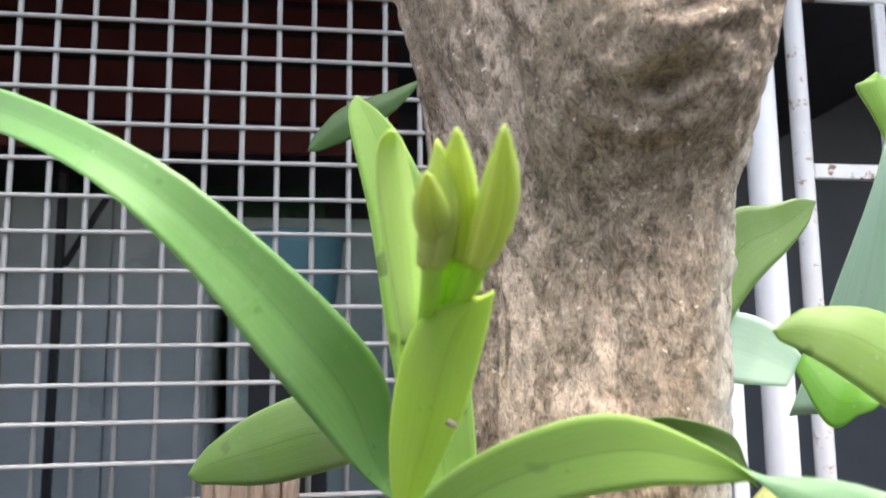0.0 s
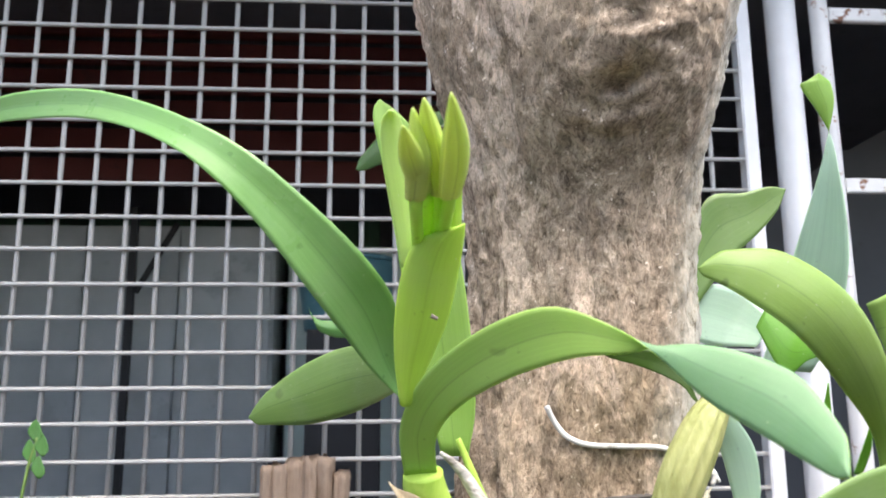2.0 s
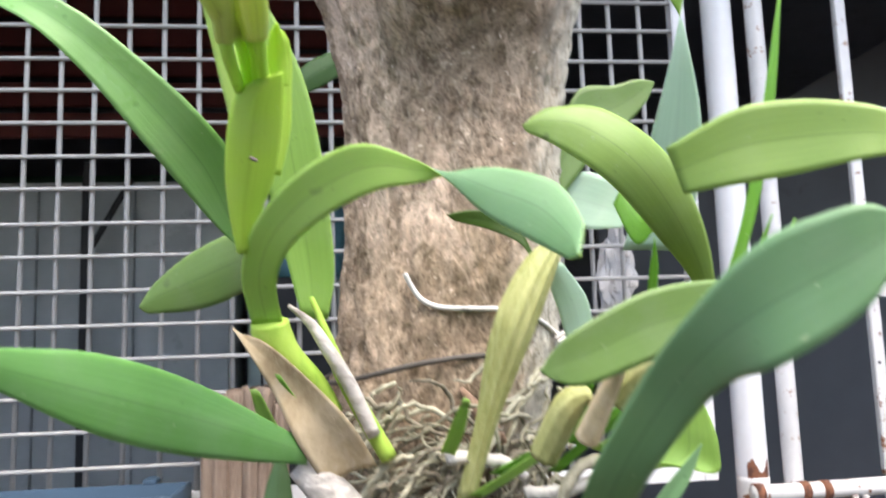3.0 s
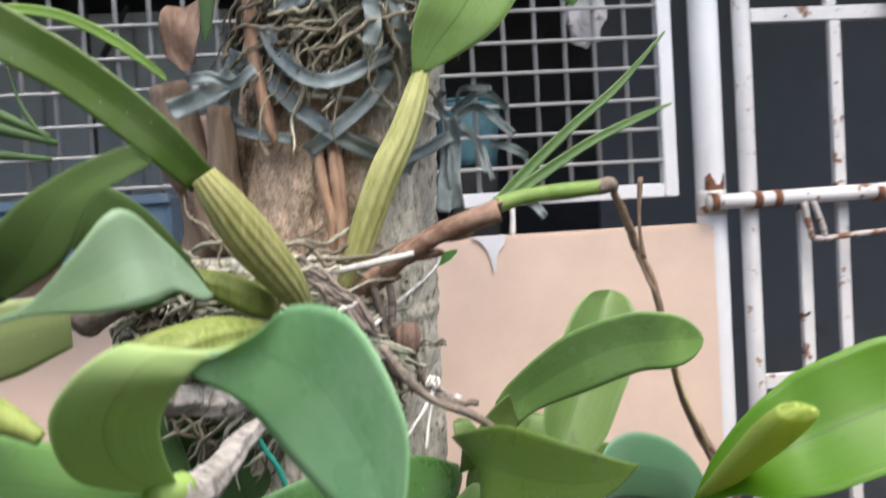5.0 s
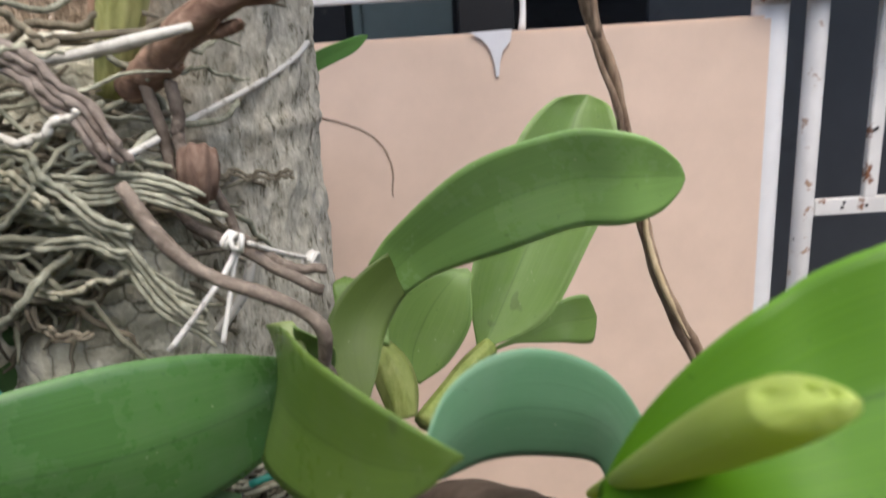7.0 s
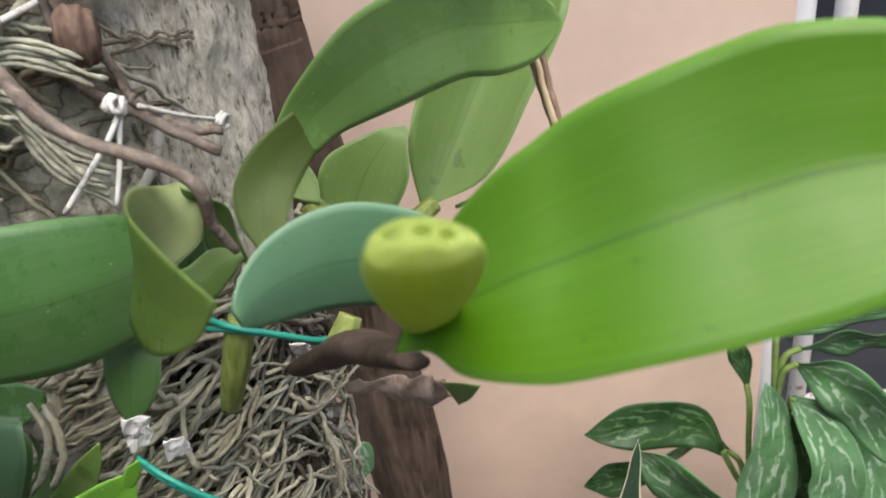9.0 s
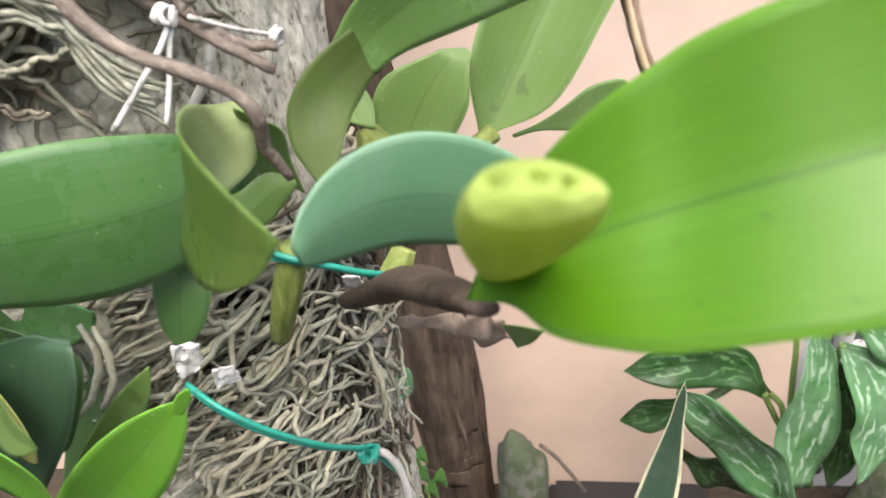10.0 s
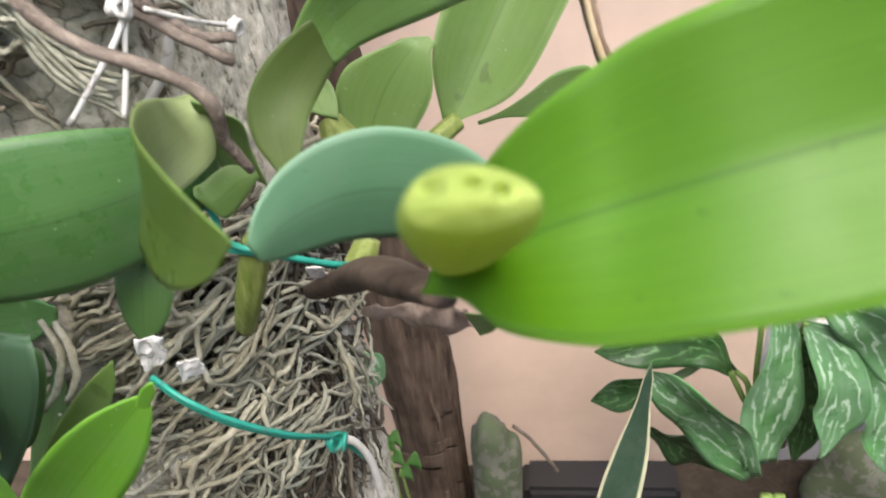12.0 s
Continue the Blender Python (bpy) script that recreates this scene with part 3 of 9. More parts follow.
# Lit copy of the olive leaf: lighter colour offsets the arch's shaded underside.
LEAF_ARCH = leafy("leaf_olive_lit_underside", (0.45, 0.65, 0.17), (0.37, 0.57, 0.13), 0.42, 0.5, spots=0.25)
LEAF_PALE = leafy("leaf_waxy_blue_green", (0.165, 0.31, 0.14), (0.12, 0.245, 0.10), 0.36, 0.2, vein=0.3, wax=0.2, waxy=(0.24, 0.39, 0.26))
LEAF_BLUE = leafy("leaf_blue_green", (0.083, 0.188, 0.098), (0.056, 0.142, 0.070), 0.36, 0.15, vein=0.25, wax=0.14, waxy=(0.25, 0.4, 0.3))
LEAF_BRIGHT = leafy("leaf_bright", (0.17, 0.40, 0.042), (0.12, 0.325, 0.03), 0.4, 0.32, vein=0.2)
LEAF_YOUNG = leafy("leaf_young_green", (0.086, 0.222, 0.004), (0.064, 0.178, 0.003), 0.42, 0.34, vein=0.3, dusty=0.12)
LEAF_BUDSHEATH = leafy("leaf_pale_lime_sheath", (0.46, 0.62, 0.20), (0.38, 0.53, 0.14), 0.45, 0.35, vein=0.1)
LEAF_STALK = leafy("bright_green_stalk", (0.33, 0.52, 0.06), (0.26, 0.44, 0.04), 0.45, 0.3, vein=0.0)
BUD = leafy("bud_green", (0.58, 0.70, 0.20), (0.49, 0.61, 0.135), 0.42, 0.28, vein=0.45)
BULB = grained("pseudobulb_green", (0.15, 0.27, 0.03), (0.24, 0.38, 0.05), (0.33, 0.45, 0.09), 50, (1, 1, 0.2), 0.5, 0.0006, 125, 0.2)
YBULB = grained("pseudobulb_yellow", (0.20, 0.215, 0.065), (0.30, 0.315, 0.11), (0.44, 0.445, 0.205), 110, (1, 1, 0.2), 0.5, 0.001, 225, 0.4)
PAPER = grained("dry_sheath", (0.34, 0.24, 0.13), (0.50, 0.39, 0.23), (0.62, 0.52, 0.36), 70, (1, 1, 0.3), 0.8, 0.001, 200, 0.5)
DRYGREY = grained("dry_grey_sheath", (0.10, 0.085, 0.072), (0.33, 0.305, 0.275), (0.62, 0.595, 0.56), 75, (0.35, 1, 1), 0.85, 0.003, 200, 0.9)
TWIG = grained("brown_twig", (0.048, 0.038, 0.030), (0.108, 0.087, 0.072), (0.26, 0.22, 0.185), 130, (0.5, 1, 0.5), 0.8, 0.0012, 425, 0.7)
STRAW = grained("dry_stalk", (0.085, 0.052, 0.036), (0.16, 0.11, 0.078), (0.29, 0.22, 0.16), 190, (1, 1, 0.1), 0.8, 0.001, 475, 0.7)
ROOT = grained("orchid_root", (0.16, 0.148, 0.10), (0.31, 0.295, 0.215), (0.50, 0.485, 0.375), 90, (1, 1, 0.6), 0.8, 0.0008, 260, 0.5)
ROOTPALE = grained("pale_root", (0.33, 0.31, 0.27), (0.49, 0.475, 0.425), (0.63, 0.62, 0.57), 90, (1, 1, 0.5), 0.75, 0.0006, 260, 0.4)
ROOTDARK = grained("old_root", (0.075, 0.064, 0.046), (0.15, 0.13, 0.096), (0.27, 0.245, 0.185), 90, (1, 1, 0.5), 0.85, 0.0008, 240, 0.6)
RAFFIA = grained("faded_blue_raffia", (0.11, 0.15, 0.165), (0.205, 0.265, 0.285), (0.37, 0.435, 0.45), 40, (1, 1, 1), 0.6, 0.0008, 300, 0.6)
CORD = painted("white_cord", (0.66, 0.65, 0.61), (0.36, 0.34, 0.30), 0.6, 0.56, 160, 0.8)
GREENCORD = painted("green_plastic_cord", (0.02, 0.27, 0.20), (0.05, 0.17, 0.13), 0.4, 0.6, 120, 0.75)
DARKWIRE = mat("dark_wire", (0.07, 0.06, 0.05), 0.6)[0]
SLAB = grained("weathered_wood", (0.15, 0.105, 0.075), (0.27, 0.195, 0.14), (0.40, 0.31, 0.24), 45, (1, 1, 0.14), 0.9, 0.004, 160, 0.9)
ORANGEWOOD = grained("torn_inner_bark", (0.16, 0.092, 0.06), (0.31, 0.195, 0.13), (0.48, 0.335, 0.24), 80, (1, 1, 0.12), 0.85, 0.003, 200, 0.9)


def stem(name, pts, rad, material, parent, label="", sides=10, n=24, wob=0.0, seed=0, ribs=0, squash=1.0, ribdepth=0.055):
    bm = bmesh.new()
    rings = tube(bm, pts, rad, sides, n, wob, seed, squash=squash)
    if ribs:
        for ring in rings:
            c = sum((v.co for v in ring), Vector()) / len(ring)
            for k, v in enumerate(ring):
                v.co = c + (v.co - c) * (1 + ribdepth * math.cos(ribs * 2 * math.pi * k / len(ring)))
    return part(name, bm, material, parent, label, smooth=True)


def bud(name, base, tip, width, material, parent, turn=0.0):
    """A plump pointed flower bud of three closed sepals with seams."""
    bm = bmesh.new()
    uvl = bm.loops.layers.uv.new("UVMap")
    a, b = Vector(base), Vector(tip)
    ax = (b - a).normalized()
    s1 = ax.orthogonal().normalized()
    s1 = (Matrix.Rotation(turn, 3, ax) @ s1)
    s2 = ax.cross(s1)
    n, m = 22, 30
    rings = []
    for i in range(n + 1):
        t = i / n
        r = width * (0.40 + 0.60 * math.sin(math.pi * min(1, t * 0.70 + 0.20))) * max(0.0, 1 - t ** 3.2) ** 0.72 + 0.0003
        c = a + (b - a) * t + s2 * width * 0.35 * math.sin(math.pi * t)
        ring = []
        for k in range(m):
            an = 2 * math.pi * k / m
            rr = r * (1 - 0.10 * (0.5 + 0.5 * math.cos(3 * an)) ** 8 + 0.05 * math.cos(3 * an + math.pi))
            ring.append(bm.verts.new(c + s1 * rr * math.cos(an) + s2 * rr * math.sin(an)))
        rings.append(ring)
    for i in range(n):
        for k in range(m):
            q = [(i, k), (i, k + 1), (i + 1, k + 1), (i + 1, k)]
            fa = bm.faces.new([rings[p][w % m] for p, w in q])
            for lp, (p, w) in zip(fa.loops, q):
                lp[uvl].uv = (abs(((3 * w / m + 0.5) % 2) - 1), p / n)
    bm.faces.new(rings[0][::-1])
    bm.faces.new(rings[-1])
    bmesh.ops.recalc_face_normals(bm, faces=bm.faces)
    return part(name, bm, material, parent, smooth=True)
# The pale mix imitates sheen within the base colour.
LEAF_SHEEN = leafy("leaf_fresh_green_sheen", (0.185, 0.375, 0.10), (0.14, 0.31, 0.072), 0.30, 0.28, vein=0.25, wax=0.35, waxy=(0.31, 0.47, 0.24))
LEAF_SPOON = leafy("leaf_dull_green", (0.20, 0.35, 0.10), (0.13, 0.26, 0.062), 0.24, 0.25, vein=0.2, wax=0.12, waxy=(0.26, 0.40, 0.26))
# Dark root colour, deepened with the shade in the root mat's gaps.
ROOTUNDER = grained("dark_gap_root", (0.030, 0.025, 0.018), (0.065, 0.054, 0.040), (0.14, 0.122, 0.092), 90, (1, 1, 0.6), 0.9, 0.0008, 260, 0.6)
ROOTKHAKI = grained("khaki_root", (0.105, 0.105, 0.073), (0.235, 0.236, 0.177), (0.42, 0.425, 0.34), 90, (1, 1, 0.6), 0.85, 0.0008, 260, 0.6)
LEAF_F = leafy("leaf_glossy_deep_green", (0.072, 0.175, 0.046), (0.042, 0.118, 0.03), 0.25, 0.2, vein=0.25)
SLABD = grained("old_slab_wood", (0.09, 0.065, 0.045), (0.17, 0.125, 0.09), (0.27, 0.21, 0.16), 45, (1, 1, 0.2), 0.9, 0.004, 160, 0.9)
# Dark olive: the underside's shade is put into the colour.
LEAF_UNDERSHADE = leafy("leaf_shaded_underside", (0.062, 0.098, 0.02), (0.045, 0.074, 0.014), 0.55, 0.10, vein=0.1, dusty=0.3, spec=0.25)
LEAF_KEEL = leafy("leaf_dull_keeled", (0.12, 0.20, 0.036), (0.088, 0.155, 0.026), 0.30, 0.40, vein=0.2, spots=0.3)
# Deep green with the shade of the leaf backs put into the colour.
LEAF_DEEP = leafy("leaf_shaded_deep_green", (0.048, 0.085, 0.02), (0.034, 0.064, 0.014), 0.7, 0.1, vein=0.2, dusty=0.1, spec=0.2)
LEAF_NARROW = leafy("leaf_narrow_dull_green", (0.11, 0.205, 0.06), (0.078, 0.155, 0.04), 0.4, 0.25, vein=0.4)
LEAF_CURLB = leafy("leaf_curled_back", (0.47, 0.63, 0.27), (0.39, 0.55, 0.21), 0.42, 0.4, spots=0.2)
LEAF_BACK = leafy("leaf_pale_olive_back", (0.33, 0.405, 0.19), (0.265, 0.335, 0.145), 0.42, 0.45, vein=0.1, spots=0.7)
LEAF_TAN = leafy("leaf_yellowing_olive", (0.36, 0.37, 0.12), (0.27, 0.30, 0.08), 0.42, 0.25, vein=0.1)
LEAF_BROAD = leafy("leaf_glossy_pale_green", (0.30, 0.46, 0.15), (0.21, 0.37, 0.10), 0.24, 0.25, vein=0.35)
# Darker copy of the olive leaf, with shade put into the colour.
LEAF_OLIVED = leafy("leaf_shaded_olive", (0.15, 0.25, 0.065), (0.11, 0.195, 0.046), 0.42, 0.2, spots=0.35)
GBULB = grained("pseudobulb_dull_green", (0.085, 0.125, 0.022), (0.155, 0.205, 0.045), (0.27, 0.31, 0.11), 90, (1, 1, 0.2), 0.5, 0.001, 225, 0.4)
CANE = grained("fibrous_brown_cane", (0.055, 0.030, 0.021), (0.155, 0.092, 0.066), (0.36, 0.25, 0.19), 110, (0.16, 1, 0.4), 0.85, 0.002, 375, 0.9)
LEAF_BLUED = leafy("leaf_dark_blue_green", (0.032, 0.074, 0.034), (0.021, 0.054, 0.024), 0.4, 0.10, vein=0.2, wax=0.1, waxy=(0.10, 0.17, 0.12), dusty=0.3, spec=0.3)
# Sheen and glare of the curled leaf are painted as a pale mix.
LEAF_CURL = leafy("leaf_blue_green_sheen", (0.13, 0.305, 0.13), (0.088, 0.23, 0.088), 0.25, 0.25, vein=0.2, wax=0.5, waxy=(0.29, 0.46, 0.29))
LEAF_WAXY = leafy("leaf_pale_waxy_back", (0.46, 0.64, 0.52), (0.37, 0.56, 0.43), 0.4, 0.3, vein=0.1, wax=0.3, waxy=(0.6, 0.72, 0.64))
LEAF_OLIVEB = leafy("leaf_dull_olive", (0.265, 0.395, 0.095), (0.195, 0.315, 0.066), 0.38, 0.32, spots=0.5)
LIME = grained("lime_flower_stalk", (0.24, 0.40, 0.03), (0.34, 0.52, 0.055), (0.42, 0.60, 0.10), 60, (1, 1, 0.2), 0.45, 0.0005, 150, 0.2)
LEAF_PALE_GREEN = leafy("leaf_pale_green", (0.22, 0.345, 0.19), (0.165, 0.28, 0.14), 0.45, 0.22, vein=0.15, wax=0.5, waxy=(0.35, 0.46, 0.37))
LEAF_DARKISH = leafy("leaf_deep_green", (0.085, 0.155, 0.022), (0.052, 0.105, 0.015), 0.36, 0.2)
DRYBROWN = grained("dry_brown_sheath", (0.12, 0.065, 0.045), (0.22, 0.135, 0.095), (0.38, 0.29, 0.23), 80, (1, 1, 0.3), 0.8, 0.001, 200, 0.6)
DRYPINK = grained("dry_pale_sheath", (0.12, 0.085, 0.065), (0.27, 0.20, 0.16), (0.47, 0.385, 0.325), 90, (1, 1, 0.6), 0.85, 0.002, 200, 0.7)
DARKSHEATH = grained("dark_dry_sheath", (0.018, 0.012, 0.009), (0.045, 0.031, 0.024), (0.11, 0.084, 0.066), 70, (0.3, 1, 1), 0.75, 0.001, 200, 0.6)
BULBG = grained("green_stem", (0.07, 0.12, 0.025), (0.115, 0.195, 0.045), (0.20, 0.28, 0.09), 60, (0.3, 1, 1), 0.5, 0.0006, 150, 0.2)
CAPSULE = grained("dry_capsule", (0.07, 0.04, 0.03), (0.14, 0.088, 0.066), (0.27, 0.195, 0.155), 110, (1, 1, 0.3), 0.8, 0.001, 275, 0.5)
SHAGGY = grained("shaggy_bark", (0.024, 0.017, 0.013), (0.078, 0.055, 0.041), (0.20, 0.15, 0.115), 34, (1, 1, 0.1), 0.95, 0.008, 140, 1.0)


def sheath_cup(base, mouth):
    """A rolled new leaf: a plump flattened cone whose blunt end is folded in, with two small openings."""
    a, b = Vector(base), Vector(mouth)
    ax = (b - a).normalized()
    s1 = Vector((1, 0.35, -0.25))
    s1 = (s1 - ax * s1.dot(ax)).normalized()
    s2 = ax.cross(s1)
    if s2.z < 0:
        s2 = -s2
    ln = (b - a).length
    bm = bmesh.new()
    uvl = bm.loops.layers.uv.new("UVMap")
    m, rings = 56, []
    prof = spline([(0.0, 0.30), (0.2, 0.48), (0.45, 0.72), (0.68, 0.93), (0.82, 1.0), (0.92, 0.98), (1.0, 0.84)], 44)
    steps = [(t, w, 1.0) for t, w in prof] + [(1.0 + 0.05 * (1 - q * q), 0.84 * q, q) for q in (0.95, 0.9, 0.85, 0.8, 0.75, 0.7, 0.65, 0.6, 0.55, 0.5, 0.45, 0.4, 0.35, 0.3, 0.25, 0.2, 0.15, 0.1, 0.06, 0.03)]
    for i, (t, w, q) in enumerate(steps):
        ring = []
        for k in range(m):
            an = 2 * math.pi * k / m
            cx, cy = math.cos(an), math.sin(an)
            pw = w * (1 + 0.05 * math.cos(3 * an + 0.6) * min(1, t))
            c = a + ax * (ln * t) + s1 * 0.0090 * pw * cx + s2 * 0.0050 * pw * cy
            lean = max(0.0, min(1.0, (t - 0.5) / 0.45))
            c = c - ax * 0.0018 * pw * cy * lean * lean
            if i >= 40:
                X, Y = pw * cx, pw * cy
                dip = 0.0036 * sum(d * math.exp(-(((X - px) / wx) ** 2 + ((Y - py) / 0.2) ** 2)) for px, py, wx, d in ((0.40, 0.05, 0.12, 1.0), (0.06, 0.22, 0.13, 1.0), (-0.50, 0.22, 0.15, 0.7)))
                c = c - ax * dip + ax * 0.00025 * noise.noise(Vector((X * 4, Y * 4, 0)))
            ring.append(bm.verts.new(c))
        rings.append(ring)
    for i, (A, B) in enumerate(zip(rings, rings[1:])):
        for k in range(m):
            f = bm.faces.new((A[k], A[(k + 1) % m], B[(k + 1) % m], B[k]))
            for lp, (kk, ii) in zip(f.loops, ((k, i), (k + 1, i), (k + 1, i + 1), (k, i + 1))):
                lp[uvl].uv = (kk / m, ii / 64)
    bm.faces.new(rings[0][::-1])
    bm.faces.new(rings[-1])
    bmesh.ops.recalc_face_normals(bm, faces=bm.faces)
    part("rolled_leaf", bm, LEAF_CUP, orchid_f, "plump lime green rolled new leaf", smooth=True)


LEAF_CUP = leafy("leaf_rolled_lime", (0.37, 0.46, 0.12), (0.30, 0.39, 0.085), 0.8, 0.42, vein=0.0)
LEAF_SNAKE = leafy("snake_plant_leaf", (0.05, 0.10, 0.06), (0.025, 0.055, 0.035), 0.4, 0.1, vein=0.0, rim=0.40, rimcol=(0.62, 0.62, 0.42))


def variegated(name, light, dark, wax, silver):
    m = leafy(name, light, dark, 0.3, 0.22, vein=0.15, wax=wax, waxy=(0.27, 0.42, 0.30))
    nt = m.node_tree
    b = nt.nodes["Principled BSDF"]
    old = b.inputs["Base Color"].links[0].from_socket
    uv = nt.nodes.new("ShaderNodeSeparateXYZ")
    nt.links.new(coords(nt, (1, 1, 1), "UV"), uv.inputs[0])

    def calc(op, x, y, z=None):
        n = nt.nodes.new("ShaderNodeMath")
        n.operation = op
        for k, val in enumerate((x, y, z)):
            if isinstance(val, bpy.types.NodeSocket):
                nt.links.new(val, n.inputs[k])
            elif val is not None:
                n.inputs[k].default_value = val
        return n.outputs[0]

    off = calc("ABSOLUTE", calc("SUBTRACT", uv.outputs[0], 0.5), 0.0)
    wob = noise_tex(nt, coords(nt, (5, 7, 1), "UV"), 1.0, 4, 0.6)
    run = calc("MULTIPLY_ADD", uv.outputs[1], 29.0, calc("MULTIPLY_ADD", off, -26.0, calc("MULTIPLY", wob, 15.0)))
    band = calc("SINE", run, 0.0)
    broken = calc("MULTIPLY_ADD", noise_tex(nt, coords(nt, (9, 14, 1), "UV"), 1.3, 3, 0.6), 1.6, -0.8)
    pale = ramp(nt, calc("ADD", band, broken), [(0.60, (0, 0, 0)), (0.92, (0.85, 0.85, 0.85))])
    inner = ramp(nt, off, [(0.03, (0, 0, 0)), (0.07, (1, 1, 1)), (0.30, (1, 1, 1)), (0.40, (0.05, 0.05, 0.05))])
    col = mix(nt, mix(nt, 1.0, pale, inner, "MULTIPLY"), old, silver)
    nt.links.new(col, b.inputs["Base Color"])
    return m


VARIEGATED = variegated("variegated_leaf", (0.10, 0.27, 0.085), (0.05, 0.155, 0.05), 0.45, (0.47, 0.64, 0.47))
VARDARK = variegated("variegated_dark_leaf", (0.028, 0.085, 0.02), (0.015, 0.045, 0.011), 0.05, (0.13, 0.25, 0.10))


def driftwood(top):
    """A broken block of old wood, split into upright slabs, that stands on the wall by the mesh."""
    block = tagged(new("driftwood"), "grey-brown split and broken driftwood block on the wall top", "driftwood")
    for q, (dx, dz, lean, r) in enumerate(((-0.047, -0.010, 0.000, 0.0120), (-0.031, -0.006, 0.001, 0.0125), (-0.012, -0.002, 0.001, 0.0130), (0.007, 0.003, 0.002, 0.0125), (0.025, 0.000, 0.002, 0.0125), (0.043, -0.020, 0.007, 0.0115))):
        bm = bmesh.new()
        rings, zt = [], top[2] + dz
        for i in range(26):
            f = i / 25
            ring = []
            for k in range(40):
                a = 2 * math.pi * k / 40
                ca, sa = math.copysign(abs(math.cos(a)) ** 0.6, math.cos(a)), math.copysign(abs(math.sin(a)) ** 0.6, math.sin(a))
                z = zt - (zt - 0.942) * f
                g = 1 + 0.22 * noise.noise(Vector((ca * 2.2 + q * 7, sa * 2.2, z * 6))) + 0.12 * noise.noise(Vector((ca * 6, sa * 6 + q * 3, z * 9)))
                chip = (1 - f) ** 6 * 0.011 * noise.noise(Vector((ca * 2.6, sa * 2.6, q * 5.1)))
                ring.append(bm.verts.new((top[0] + dx + lean * (1 - f) + r * g * ca, -0.045 + (0.024 + 0.003 * math.sin(q * 2.3)) * g * sa, z + chip)))
            rings.append(ring)
        for A, B in zip(rings, rings[1:]):
            for k in range(40):
                bm.faces.new((A[k], B[k], B[(k + 1) % 40], A[(k + 1) % 40]))
        bm.faces.new(rings[0])
        bm.faces.new(rings[-1][::-1])
        part("slab", bm, SLAB, block, smooth=True)


TRUNK_AXIS = spline([(-0.492, -0.692, 0.10, 0.088), (-0.498, -0.694, 0.50, 0.076), (-0.500, -0.696, 0.70, 0.073), (-0.497, -0.698, 0.86, 0.070),
                     (-0.486, -0.699, 1.00, 0.0645), (-0.470, -0.700, 1.12, 0.0615), (-0.4545, -0.700, 1.22, 0.0605), (-0.4485, -0.700, 1.30, 0.0612)], 200)


def on_trunk(deg, z, off):
    x, y, r = (np.interp(z, TRUNK_AXIS[:, 2], TRUNK_AXIS[:, k]) for k in (0, 1, 3))
    a = radians(deg)
    return (x + (r + off) * math.cos(a), y + (r + off) * math.sin(a), z)


def on_ball(deg, z, off):
    """The root mat bulges in front and thins out towards the house."""
    return on_trunk(deg, z, off * (0.25 + 0.75 * max(0, min(1, (-deg - 15) / 50))))


def on_stump(deg, z, off):
    a = radians(deg)
    return (-0.528 + (0.070 + off) * math.cos(a), -0.732 + (0.070 + off) * math.sin(a), z)


def root_mat_mesh(count, deg, zz, run, off, rad, seed, slope=0.0, wob=0.0025, spread=32, place=on_trunk):
    """Many roots that creep over the trunk: each starts inside the patch and runs off at about the slope, in degrees below level."""
    rng = random.Random(seed)
    bm = bmesh.new()
    for i in range(count):
        d, z = rng.uniform(*deg), rng.uniform(*zz)
        ln, sl = rng.uniform(*run), radians(slope + rng.gauss(0, spread))
        o = rng.uniform(*off)
        pts = []
        side = -1 if rng.random() < 0.8 else 1
        amp, freq, ph, sag = rng.uniform(0.002, 0.007), rng.uniform(0.8, 1.5), rng.uniform(0, 6.3), rng.uniform(0, 0.9)
        dd, z2 = d, z
        for k in range(9):
            step, tilt = ln / 8, sl + sag * k / 8 + 55 * amp * math.sin(k * freq + ph)
            dd += side * math.degrees(step * math.cos(tilt) / 0.075)
            z2 -= step * math.sin(tilt)
            pts.append(place(dd, z2, o + 0.003 * math.sin(k * 1.2 + ph * 2) * (0.4 + o * 20)))
        r = rng.uniform(*rad)
        tube(bm, pts, [r * 0.8, r, r * 1.05, r * 0.95, r, r * 1.05, r * 0.95, r * 0.8, r * 0.4], 6, 22, wob, seed + i)
    return bm


